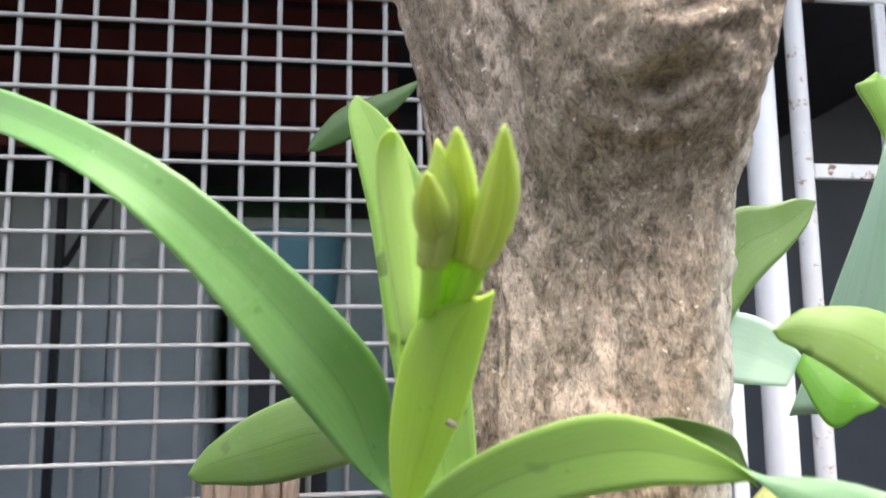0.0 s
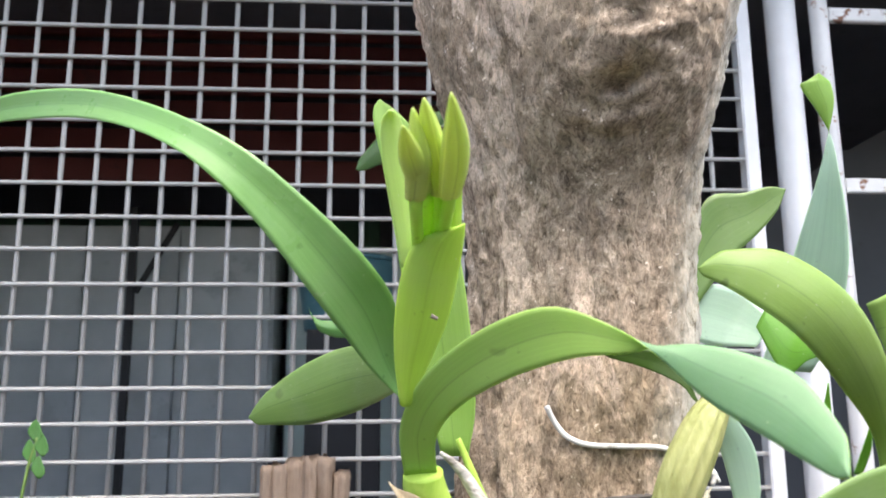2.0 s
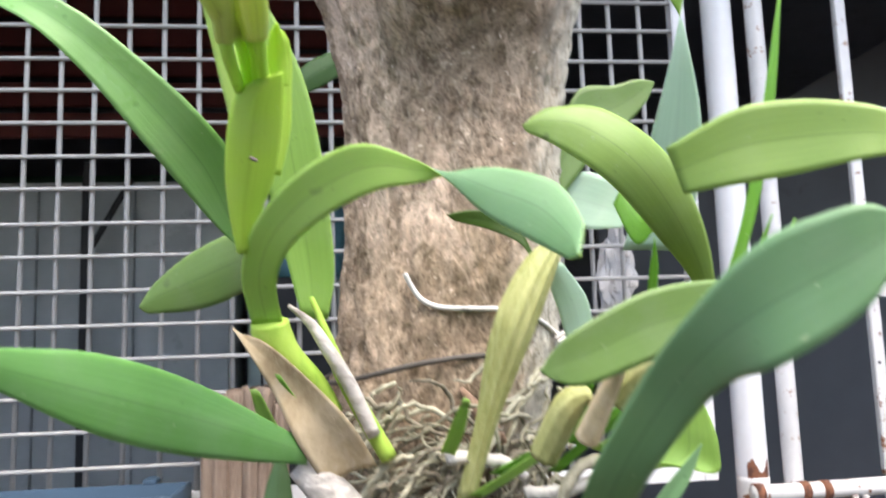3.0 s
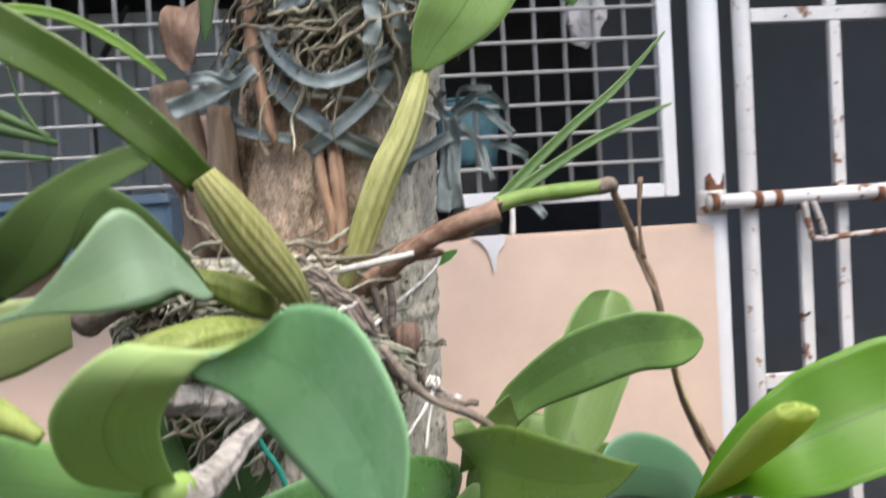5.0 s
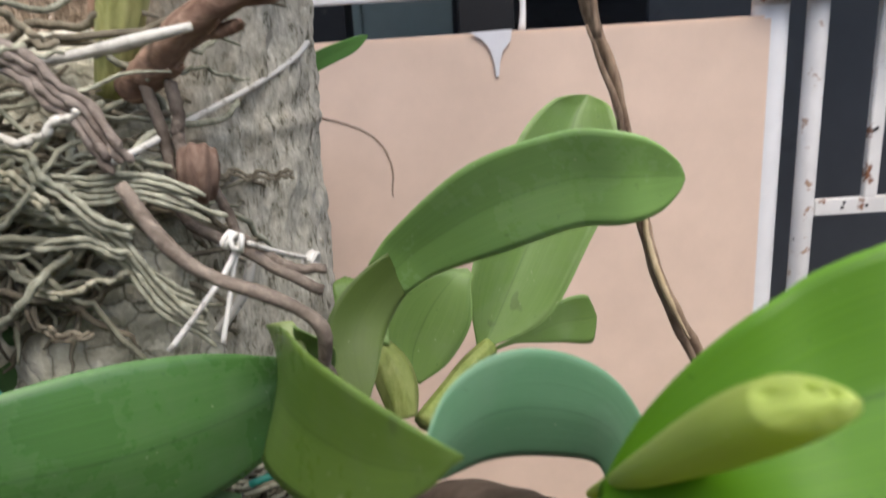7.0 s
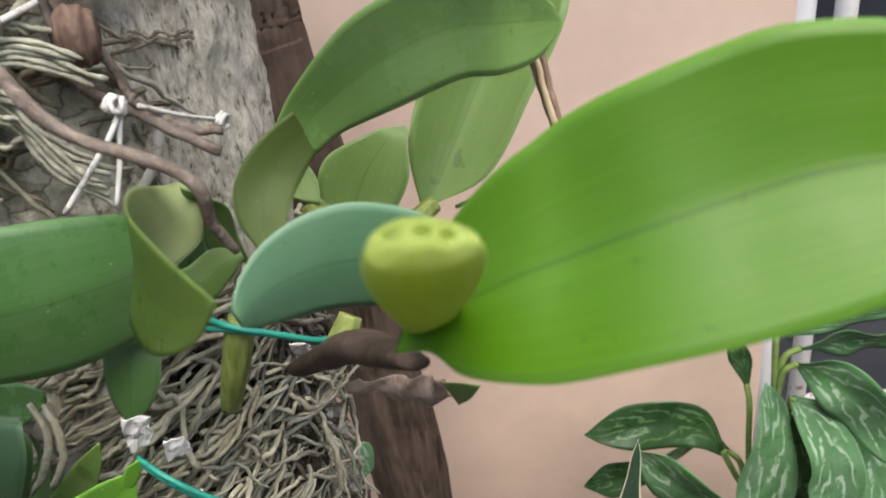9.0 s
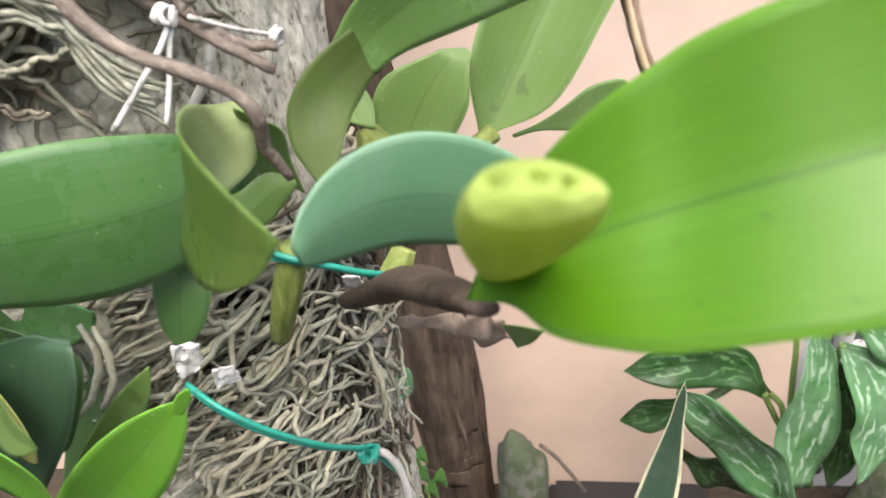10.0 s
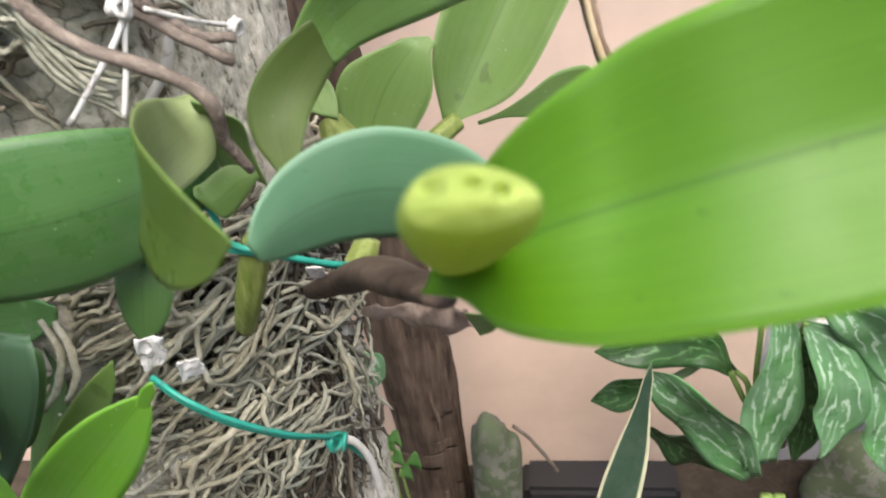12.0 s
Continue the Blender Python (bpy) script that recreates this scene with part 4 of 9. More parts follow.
def scrap(corners, label, seed):
    """A crumpled scrap of paper: a bent sheet with folds, between four corners."""
    bm = bmesh.new()
    a, b, c, d = (Vector(p) for p in corners)
    n = 9
    size = (b - a).length
    nrm = (b - a).cross(d - a).normalized()
    sides = []
    for s in (1, -1):
        sides.append([[bm.verts.new(a.lerp(b, i / n).lerp(d.lerp(c, i / n), j / n) + nrm * (0.16 * size * noise.noise(Vector((i * 0.42 + seed, j * 0.42, 0))) + 0.0003 * s)
                                    + (b - a) * 0.16 * noise.noise(Vector((i * 0.3, j * 0.3 + seed, 4)))) for j in range(n + 1)] for i in range(n + 1)])
    for g, s in zip(sides, (1, -1)):
        for i in range(n):
            for j in range(n):
                q = (g[i][j], g[i + 1][j], g[i + 1][j + 1], g[i][j + 1])
                bm.faces.new(q if s > 0 else q[::-1])
    A, B = sides
    for i in range(n):
        for p, q, r, t in ((A[i][0], B[i][0], B[i + 1][0], A[i + 1][0]), (A[i + 1][n], B[i + 1][n], B[i][n], A[i][n]),
                           (A[0][i + 1], B[0][i + 1], B[0][i], A[0][i]), (A[n][i], B[n][i], B[n][i + 1], A[n][i + 1])):
            bm.faces.new((p, q, r, t))
    tagged(part("paper_scrap", bm, PAPERW), label, "paper scrap")


# ---- the budding orchid on the upper trunk ----
orchid_a = thing("orchid", "budding orchid with long arching green leaves tied to the trunk", "orchid", "orchids on the tree")
leaf([(-0.5488, -0.806, 1.253, -0.0014, 0, 0.0018),
      (-0.5552, -0.813, 1.267, 0.0048, 0, 0.0035),
      (-0.5626, -0.822, 1.285, 0.0102, 0, 0.0053),
      (-0.5746, -0.831, 1.301, 0.0108, 0, 0.0052),
      (-0.5929, -0.837, 1.321, 0.0097, 0, 0.0034),
      (-0.6161, -0.838, 1.341, 0.0077, 0, 0.0033),
      (-0.6469, -0.825, 1.359, 0.0038, 0, 0.0048),
      (-0.6825, -0.8, 1.374, 0.0009, 0, 0.0063),
      (-0.7226, -0.775, 1.381, -0.0011, 0, 0.0062),
      (-0.7402, -0.7645, 1.38, -0.0007, 0, 0.0037),
      (-0.7509, -0.758, 1.38, -0, 0, 0.0002)], LEAF_SHEEN, orchid_a, "long arching fresh green leaf", fold=0.22)
leaf([(-0.5479, -0.83, 1.251, 0.0019, 0, -0),
      (-0.5457, -0.838, 1.265, 0.0062, 0, -0.0003),
      (-0.5427, -0.846, 1.279, 0.0093, 0, -0.0002),
      (-0.5401, -0.854, 1.294, 0.0096, 0, -0.0011),
      (-0.5369, -0.86, 1.304, 0.0079, 0, -0.0006),
      (-0.5318, -0.863, 1.31, 0.0035, 0, 0.0009)], LEAF_NEW, orchid_a, "lime green sheath folded round the buds", name="sheath", fold=-0.45)
leaf([(-0.5398, -0.832, 1.281, 0.0066, 0, -0.0001),
      (-0.5392, -0.836, 1.298, 0.0101, 0, -0.0001),
      (-0.5387, -0.84, 1.312, 0.0107, 0, 0.0009),
      (-0.537, -0.842, 1.322, 0.0096, 0, 0.0024),
      (-0.5324, -0.843, 1.329, 0.0042, 0, 0.0023),
      (-0.5306, -0.843, 1.335, 0.0003, 0, 0.0001)], LEAF_NEW, orchid_a, "pale inner sheath", name="sheath", fold=-0.5)
leaf([(-0.5249, -0.765, 1.227, 0.006, 0, -0.0002),
      (-0.528, -0.765, 1.26, 0.0125, 0, -0.0063),
      (-0.5345, -0.77, 1.304, 0.0142, 0, -0.0015),
      (-0.5414, -0.772, 1.342, 0.0131, 0, -0.0014),
      (-0.5515, -0.773, 1.372, 0.0098, 0, -0.0014),
      (-0.5563, -0.773, 1.383, 0.0059, 0, -0.0008),
      (-0.5593, -0.773, 1.389, 0.0004, 0, -0)], LEAF_OLIVE, orchid_a, "", fold=0.15)
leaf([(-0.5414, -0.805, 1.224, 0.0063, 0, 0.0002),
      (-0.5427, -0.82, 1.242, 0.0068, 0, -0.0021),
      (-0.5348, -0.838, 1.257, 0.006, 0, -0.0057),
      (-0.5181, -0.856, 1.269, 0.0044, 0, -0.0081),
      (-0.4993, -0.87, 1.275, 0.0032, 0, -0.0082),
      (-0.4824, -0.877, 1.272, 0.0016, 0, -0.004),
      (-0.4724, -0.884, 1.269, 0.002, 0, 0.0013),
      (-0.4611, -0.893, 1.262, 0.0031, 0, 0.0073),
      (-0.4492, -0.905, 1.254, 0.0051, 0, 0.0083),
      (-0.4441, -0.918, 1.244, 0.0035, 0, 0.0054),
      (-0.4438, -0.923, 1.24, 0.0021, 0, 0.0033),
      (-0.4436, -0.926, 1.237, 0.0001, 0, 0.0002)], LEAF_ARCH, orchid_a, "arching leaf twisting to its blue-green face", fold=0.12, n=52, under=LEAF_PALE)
leaf([(-0.5481, -0.735, 1.265, -0.0001, 0, -0.0087),
      (-0.5743, -0.7, 1.261, 0.0015, 0, -0.0173),
      (-0.5992, -0.685, 1.253, 0.002, 0, -0.0163),
      (-0.6203, -0.675, 1.246, 0.0005, 0, -0.0101),
      (-0.6283, -0.6713, 1.242, 0.0003, 0, -0.006),
      (-0.6332, -0.669, 1.24, 0, 0, -0.0004)], LEAF_OLIVED, orchid_a, "", fold=0.1)
stem("pseudobulb", [(-0.5406, -0.806, 1.225), (-0.5397, -0.804, 1.219), (-0.5353, -0.8, 1.21), (-0.5246, -0.79, 1.198), (-0.5168, -0.782, 1.185)], [0.0078, 0.0083, 0.0078, 0.0062, 0.005], BULB, orchid_a, "plump green stem", sides=16, n=24, wob=0, seed=0)
leaf([(-0.553, -0.815, 1.222, 0.0012, 0, -0.0011),
      (-0.5436, -0.815, 1.214, 0.0031, 0, 0.0025),
      (-0.5315, -0.806, 1.199, 0.0077, 0, 0.0023),
      (-0.5194, -0.8, 1.181, 0.0118, 0, 0.0018),
      (-0.509, -0.79, 1.161, 0.0107, 0, 0.0041)], PAPER, orchid_a, "papery tan dry sheath", name="dry_sheath", fold=-0.35, wavy=0.06)
stem("dry_stem", [(-0.5334, -0.8, 1.232), (-0.5245, -0.797, 1.224), (-0.517, -0.795, 1.212), (-0.5085, -0.79, 1.197), (-0.4987, -0.784, 1.175)], [0.0008, 0.0022, 0.003, 0.0032, 0.003], DRYGREY, orchid_a, "", sides=10, n=24, wob=0, seed=0)
stem("old_stem", [(-0.5251, -0.785, 1.236), (-0.5191, -0.785, 1.221), (-0.5131, -0.785, 1.204), (-0.5032, -0.78, 1.184), (-0.4922, -0.778, 1.164)], [0.0012, 0.002, 0.0035, 0.004, 0.004], BULB, orchid_a, "", sides=10, n=24, wob=0, seed=0)
leaf([(-0.5266, -0.8, 1.171, -0, 0, -0.0049),
      (-0.5634, -0.83, 1.189, 0.0002, 0, -0.0136),
      (-0.5866, -0.86, 1.201, 0.0004, 0, -0.0136),
      (-0.6038, -0.885, 1.21, -0.0003, 0, -0.0074),
      (-0.6088, -0.8943, 1.213, -0.0002, 0, -0.0044),
      (-0.6119, -0.9, 1.214, -0, 0, -0.0003)], LEAF, orchid_a, "broad dark green leaf", fold=0.12)
leaf([(-0.546, -0.846, 1.299, 0.0029, 0.0015, 0.0003),
      (-0.5474, -0.85, 1.3131, 0.0042, 0.0021, 0.0005),
      (-0.5489, -0.854, 1.3259, 0.0049, 0.0025, 0.0008),
      (-0.551, -0.858, 1.3375, 0.0048, 0.0024, 0.0009),
      (-0.5526, -0.862, 1.346, 0.0034, 0.0017, 0.0008),
      (-0.5533, -0.866, 1.3491, 0.0007, 0.0004, 0.0002)], LEAF_BUDSHEATH, orchid_a, "pale lime sheath beside the buds", name="sheath", fold=-0.4)
leaf([(-0.5307, -0.846, 1.3121, 0.003, 0.0012, 0.0002),
      (-0.5314, -0.8513, 1.3199, 0.0034, 0.0014, 0),
      (-0.5312, -0.8567, 1.3255, 0.0025, 0.001, -0.0003),
      (-0.5304, -0.862, 1.3296, 0.0004, 0.0002, -0.0001)], LEAF_NEW, orchid_a, "", name="sheath", fold=-0.4)
bud("bud", (-0.5352, -0.8775, 1.318), (-0.537, -0.912, 1.337), 0.0043, BUD, orchid_a, 1.0)
stem("flower_stalk", [(-0.540, -0.826, 1.284), (-0.5376, -0.838, 1.300), (-0.5349, -0.8714, 1.315), (-0.5352, -0.8784, 1.319)], [0.0022, 0.0022, 0.0022, 0.0026], LEAF_STALK, orchid_a, sides=8, n=14)
bud("bud", (-0.5385, -0.873, 1.32), (-0.544, -0.903, 1.339), 0.0043, BUD, orchid_a, 2.2)
stem("flower_stalk", [(-0.540, -0.826, 1.284), (-0.5393, -0.838, 1.300), (-0.5374, -0.8672, 1.316), (-0.5387, -0.8738, 1.321)], [0.0022, 0.0022, 0.0022, 0.0026], LEAF_STALK, orchid_a, sides=8, n=14)
bud("bud", (-0.5455, -0.876, 1.317), (-0.547, -0.898, 1.338), 0.0040, BUD, orchid_a, 0.4)
stem("flower_stalk", [(-0.540, -0.826, 1.284), (-0.5428, -0.838, 1.300), (-0.5452, -0.871, 1.312), (-0.5455, -0.8767, 1.317)], [0.0022, 0.0022, 0.0022, 0.0026], LEAF_STALK, orchid_a, sides=8, n=14)
bud("bud", (-0.543, -0.8755, 1.32), (-0.55, -0.905, 1.33), 0.0038, BUD, orchid_a, 3.1)
stem("flower_stalk", [(-0.540, -0.826, 1.284), (-0.5415, -0.838, 1.300), (-0.5415, -0.869, 1.318), (-0.5432, -0.8764, 1.32)], [0.0022, 0.0022, 0.0022, 0.0026], LEAF_STALK, orchid_a, sides=8, n=14)
tagged(stem("insect_husk", [(-0.5401, -0.86, 1.281), (-0.5378, -0.86, 1.28)], [0.0008, 0.0006], TWIG, None), "tiny grey-brown husk stuck on the sheath", "husk")

# orchid on the far side of the upper trunk
orchid_b = thing("orchid", "orchid with olive arching leaves and blue-green undersides beside the trunk", "orchid", "orchids on the tree")
leaf([(-0.3441, -0.79, 1.195, -0.0021, 0, 0.0001),
      (-0.3488, -0.8, 1.232, -0.0044, 0, 0.0001),
      (-0.3699, -0.825, 1.259, -0.0097, 0, -0.0045),
      (-0.3923, -0.838, 1.283, -0.0117, 0, -0.0067),
      (-0.4125, -0.835, 1.299, -0.0089, 0, -0.0085),
      (-0.4263, -0.83, 1.303, -0.0035, 0, -0.0063),
      (-0.4319, -0.8281, 1.303, -0.0021, 0, -0.0038),
      (-0.4354, -0.827, 1.302, -0.0001, 0, -0.0002)], LEAF_OLIVEB, orchid_b, "arching olive leaf with dark specks", fold=0.15)
leaf([(-0.3818, -0.85, 1.277, 0.0029, 0, -0.0091),
      (-0.3625, -0.862, 1.283, -0.0003, 0, -0.0142),
      (-0.3445, -0.872, 1.284, -0.0013, 0, -0.0138),
      (-0.3285, -0.885, 1.282, -0.0023, 0, -0.0098),
      (-0.3181, -0.8881, 1.28, -0.0014, 0, -0.0059),
      (-0.3117, -0.89, 1.279, -0.0001, 0, -0.0004)], LEAF_OLIVEB, orchid_b, "", fold=0.12)
leaf([(-0.387, -0.695, 1.314, -0.0008, 0, -0.0197),
      (-0.365, -0.69, 1.345, 0.0054, 0, -0.0184),
      (-0.3426, -0.687, 1.356, 0.0038, 0, -0.0121),
      (-0.3281, -0.687, 1.365, 0.0023, 0, -0.0072),
      (-0.3192, -0.687, 1.371, 0.0001, 0, -0.0004)], LEAF_OLIVED, orchid_b, "", fold=0.12)
leaf([(-0.337, -0.7, 1.264, 0.0148, 0, -0.0003),
      (-0.3278, -0.71, 1.29, 0.0167, 0, -0.0033),
      (-0.3255, -0.725, 1.321, 0.0149, 0, -0.0032),
      (-0.326, -0.735, 1.343, 0.0112, 0, -0.0008),
      (-0.3275, -0.745, 1.366, 0.0051, 0, -0.0008),
      (-0.3288, -0.75, 1.382, 0.0011, 0, 0.0003),
      (-0.3321, -0.755, 1.397, -0.0051, 0, -0.0015),
      (-0.3369, -0.757, 1.408, -0.0082, 0, -0.0009),
      (-0.336, -0.757, 1.411, -0.0049, 0, -0.0005),
      (-0.3354, -0.757, 1.414, -0.0003, 0, -0)], LEAF_WAXY, orchid_b, "twisted leaf showing its waxy blue-green back", fold=0.15, n=44, under=LEAF_OLIVE)
leaf([(-0.346, -0.7, 1.284, 0.0047, 0, 0.0072),
      (-0.3577, -0.69, 1.292, 0.0083, 0, 0.0143),
      (-0.3744, -0.69, 1.297, 0.0062, 0, 0.0162),
      (-0.3824, -0.69, 1.297, 0.0037, 0, 0.0097),
      (-0.3873, -0.69, 1.296, 0.0002, 0, 0.0006)], LEAF_WAXY, orchid_b, "", fold=0.1)
leaf([(-0.362, -0.73, 1.292, 0.0035, 0, 0.0056),
      (-0.3545, -0.74, 1.274, 0.004, 0, 0.0108),
      (-0.3493, -0.75, 1.273, 0.0023, 0, 0.0046),
      (-0.3465, -0.7531, 1.273, 0.0014, 0, 0.0028),
      (-0.3448, -0.755, 1.273, 0.0001, 0, 0.0002)], LEAF_BRIGHT, orchid_b, "", fold=0.1)
leaf([(-0.3456, -0.85, 1.23, -0.0003, 0, -0.0029),
      (-0.3763, -0.86, 1.224, 0.0014, 0, -0.01),
      (-0.4034, -0.865, 1.218, 0.0003, 0, -0.012),
      (-0.4265, -0.868, 1.209, 0.0003, 0, -0.0102),
      (-0.4363, -0.868, 1.206, 0.0002, 0, -0.0061),
      (-0.4423, -0.868, 1.204, 0, 0, -0.0004)], LEAF_OLIVED, orchid_b, "", fold=-0.12)
leaf([(-0.4291, -0.855, 1.131, 0.002, 0, 0.0003),
      (-0.4289, -0.88, 1.155, 0.007, 0, 0.0002),
      (-0.4276, -0.9, 1.175, 0.0092, 0, -0.0004),
      (-0.4175, -0.915, 1.198, 0.0081, 0, -0.0044),
      (-0.4104, -0.93, 1.212, 0.0056, 0, -0.0088),
      (-0.4017, -0.945, 1.222, 0.0013, 0, -0.0152),
      (-0.3872, -0.955, 1.231, 0.0011, 0, -0.0128),
      (-0.38, -0.9581, 1.236, 0.0007, 0, -0.0077),
      (-0.3755, -0.96, 1.239, 0, 0, -0.0005)], LEAF_PALE, orchid_b, "broad pale leaf", fold=0.12)
leaf([(-0.3423, -0.79, 1.217, 0.0029, 0, -0.0006),
      (-0.3266, -0.795, 1.26, 0.0029, 0, -0.0006),
      (-0.3143, -0.8, 1.312, 0.003, 0, -0.0006),
      (-0.3031, -0.805, 1.381, 0.0003, -0, -0.0001)], LEAF_BRIGHT, orchid_b, "narrow grassy leaf", name="blade", fold=0.4, across=4, n=16)
leaf([(-0.3264, -0.79, 1.229, 0.0016, 0, -0.0003),
      (-0.3208, -0.795, 1.25, 0.0016, 0, -0.0003),
      (-0.3148, -0.8, 1.268, 0.0002, 0, -0)], LEAF_BRIGHT, orchid_b, "narrow grassy leaf", name="blade", fold=0.4, across=4, n=16)
leaf([(-0.3231, -0.79, 1.229, 0.0021, 0, -0.0004),
      (-0.3141, -0.795, 1.248, 0.0021, 0, -0.0004),
      (-0.3037, -0.8, 1.266, 0.0002, 0, -0)], LEAF_BRIGHT, orchid_b, "narrow grassy leaf", name="blade", fold=0.4, across=4, n=16)
leaf([(-0.3185, -0.79, 1.227, 0.0037, 0, -0.0008),
      (-0.2957, -0.795, 1.242, 0.0037, 0, -0.0008),
      (-0.2587, -0.8, 1.261, 0.0004, 0, -0.0001)], LEAF_BRIGHT, orchid_b, "narrow grassy leaf", name="blade", fold=0.4, across=4, n=16)
leaf([(-0.3723, -0.79, 1.225, 0.0021, 0, -0.0004),
      (-0.3712, -0.795, 1.243, 0.0021, 0, -0.0004),
      (-0.3715, -0.8, 1.258, 0.0002, 0, -0)], LEAF_BRIGHT, orchid_b, "narrow grassy leaf", name="blade", fold=0.4, across=4, n=16)
leaf([(-0.3568, -0.79, 1.22, 0.0018, 0, -0.0004),
      (-0.3544, -0.795, 1.232, 0.0018, 0, -0.0004),
      (-0.3545, -0.8, 1.242, 0.0002, 0, -0)], LEAF_BRIGHT, orchid_b, "narrow grassy leaf", name="blade", fold=0.4, across=4, n=16)
leaf([(-0.4615, -0.785, 1.271, 0.0022, 0, -0.0016),
      (-0.4474, -0.79, 1.269, 0.003, 0, -0.0046),
      (-0.4333, -0.795, 1.263, 0.0006, 0, -0.0053),
      (-0.4286, -0.7962, 1.255, 0.0004, 0, -0.0032),
      (-0.4258, -0.797, 1.25, 0, 0, -0.0002)], LEAF_DARKISH, orchid_b, "", fold=0.15)
stem("pseudobulb", [(-0.4214, -0.806, 1.252), (-0.4292, -0.808, 1.241), (-0.438, -0.806, 1.222), (-0.4454, -0.8, 1.199), (-0.4509, -0.795, 1.178), (-0.4592, -0.785, 1.146)], [0.0050, 0.0075, 0.0085, 0.0066, 0.0044, 0.004], YBULB, orchid_b, "ribbed yellowing stem", sides=40, n=30, wob=0, seed=0, ribs=10, ribdepth=0.085)
leaf([(-0.4191, -0.8, 1.247, 0.0048, 0, 0.0007),
      (-0.4097, -0.795, 1.231, 0.0071, 0, 0.0011),
      (-0.4045, -0.79, 1.212, 0.0058, 0, 0.0023),
      (-0.4041, -0.7888, 1.205, 0.0035, 0, 0.0014),
      (-0.4039, -0.788, 1.201, 0.0002, 0, 0.0001)], LEAF_WAXY, orchid_b, "", fold=0.1)
stem("dry_stem", [(-0.4089, -0.86, 1.209), (-0.4149, -0.85, 1.192), (-0.4192, -0.84, 1.177)], [0.002, 0.004, 0.005], PAPER, orchid_b, "", sides=10, n=24, wob=0, seed=0)
stem("pseudobulb", [(-0.3828, -0.85, 1.209), (-0.3984, -0.85, 1.201), (-0.4096, -0.845, 1.191)], [0.003, 0.005, 0.006], YBULB, orchid_b, "", sides=30, n=24, wob=0, seed=0, ribs=9)
stem("pseudobulb", [(-0.4141, -0.83, 1.193), (-0.4215, -0.825, 1.188), (-0.4306, -0.815, 1.167)], [0.003, 0.006, 0.006], YBULB, orchid_b, "", sides=30, n=24, wob=0, seed=0, ribs=9)

# ties on the upper trunk
tagged(stem("white_cord", [(-0.482, -0.7594, 1.248), (-0.4789, -0.7579, 1.242), (-0.4738, -0.759, 1.235), (-0.4647, -0.7614, 1.231), (-0.4485, -0.762, 1.23), (-0.4303, -0.7579, 1.229), (-0.414, -0.7479, 1.224), (-0.3955, -0.7208, 1.214)], 0.0013, CORD, None, "", sides=8, n=40, wob=0, seed=0), "thin white cord looped against the trunk", "cord")
knot = tagged(new("wire_knot"), "twisted white wire knot at the trunk edge", "wire")
stem("strand", [(-0.404, -0.732, 1.219), (-0.3975, -0.732, 1.214), (-0.3922, -0.732, 1.212)], 0.0012, CORD, knot, "", sides=6, n=10, wob=0, seed=0)
stem("strand", [(-0.403, -0.735, 1.214), (-0.3969, -0.735, 1.217), (-0.3928, -0.735, 1.21)], 0.0012, CORD, knot, "", sides=6, n=10, wob=0, seed=0)
stem("strand", [(-0.4027, -0.738, 1.212), (-0.3959, -0.738, 1.215), (-0.3975, -0.738, 1.209)], 0.0012, CORD, knot, "", sides=6, n=10, wob=0, seed=0)
bm = bmesh.new()
ring = []
for k in range(41):
    a = 2 * math.pi * k / 40
    z = 1.2023 + 0.0069 * math.cos(a + 0.3) + 0.002 * math.sin(3 * a)
    ring.append((-0.462 + 0.0632 * math.cos(a), -0.70 + 0.0632 * math.sin(a), z))
tube(bm, ring, 0.0014, 6, 120)
tagged(part("dark_wire", bm, DARKWIRE, smooth=True), "dark wire drawn tight round the trunk", "wire")
tagged(stem("bark_flake", [(-0.4567, -0.7625, 1.192), (-0.4511, -0.766, 1.184), (-0.4422, -0.7659, 1.172), (-0.4368, -0.7594, 1.166)], [0.0012, 0.003, 0.0038, 0.002], ORANGEWOOD, None, "", sides=8, n=12, wob=0, seed=0), "torn orange-brown flake of bark on the trunk", "bark")


# ---- the middle trunk: slabs, ties, roots ----
log_slab = thing("bark_slab", "weathered split bark slab tied against the trunk", "wood slab")
stem("split", [(-0.5802, -0.735, 1.06), (-0.5777, -0.735, 1.016), (-0.5697, -0.73, 1), (-0.5712, -0.72, 0.966), (-0.5902, -0.71, 0.9523)], [0.017, 0.021, 0.02, 0.019, 0.016], SLABD, log_slab, "", sides=22, n=30, wob=0.003, seed=0, squash=0.7)
stem("split", [(-0.5494, -0.745, 1.045), (-0.5497, -0.745, 1.001), (-0.5488, -0.745, 0.971), (-0.5592, -0.74, 0.9996), (-0.5596, -0.735, 0.9744)], [0.010, 0.014, 0.0145, 0.014, 0.010], SLABD, log_slab, "", sides=22, n=30, wob=0.003, seed=1, squash=0.7)
stem("split", [(-0.5671, -0.735, 1.015), (-0.5646, -0.735, 0.9843), (-0.5596, -0.73, 0.986)], [0.006, 0.008, 0.007], SLABD, log_slab, "", sides=22, n=30, wob=0.003, seed=2, squash=0.7)
driftwood((-0.6718, -0.05, 1.154))
bark_strip = thing("bark_strip", "reddish brown loose bark strip along the trunk", "bark")
stem("strip", [(-0.5226, -0.7413, 1.153), (-0.5248, -0.7491, 1.118), (-0.5242, -0.7545, 1.08), (-0.5172, -0.7613, 1.033), (-0.515, -0.759, 1.02)], [0.009, 0.010, 0.010, 0.008, 0.003], ORANGEWOOD, bark_strip, "", sides=14, n=30, wob=0.002, seed=2, squash=0.45)
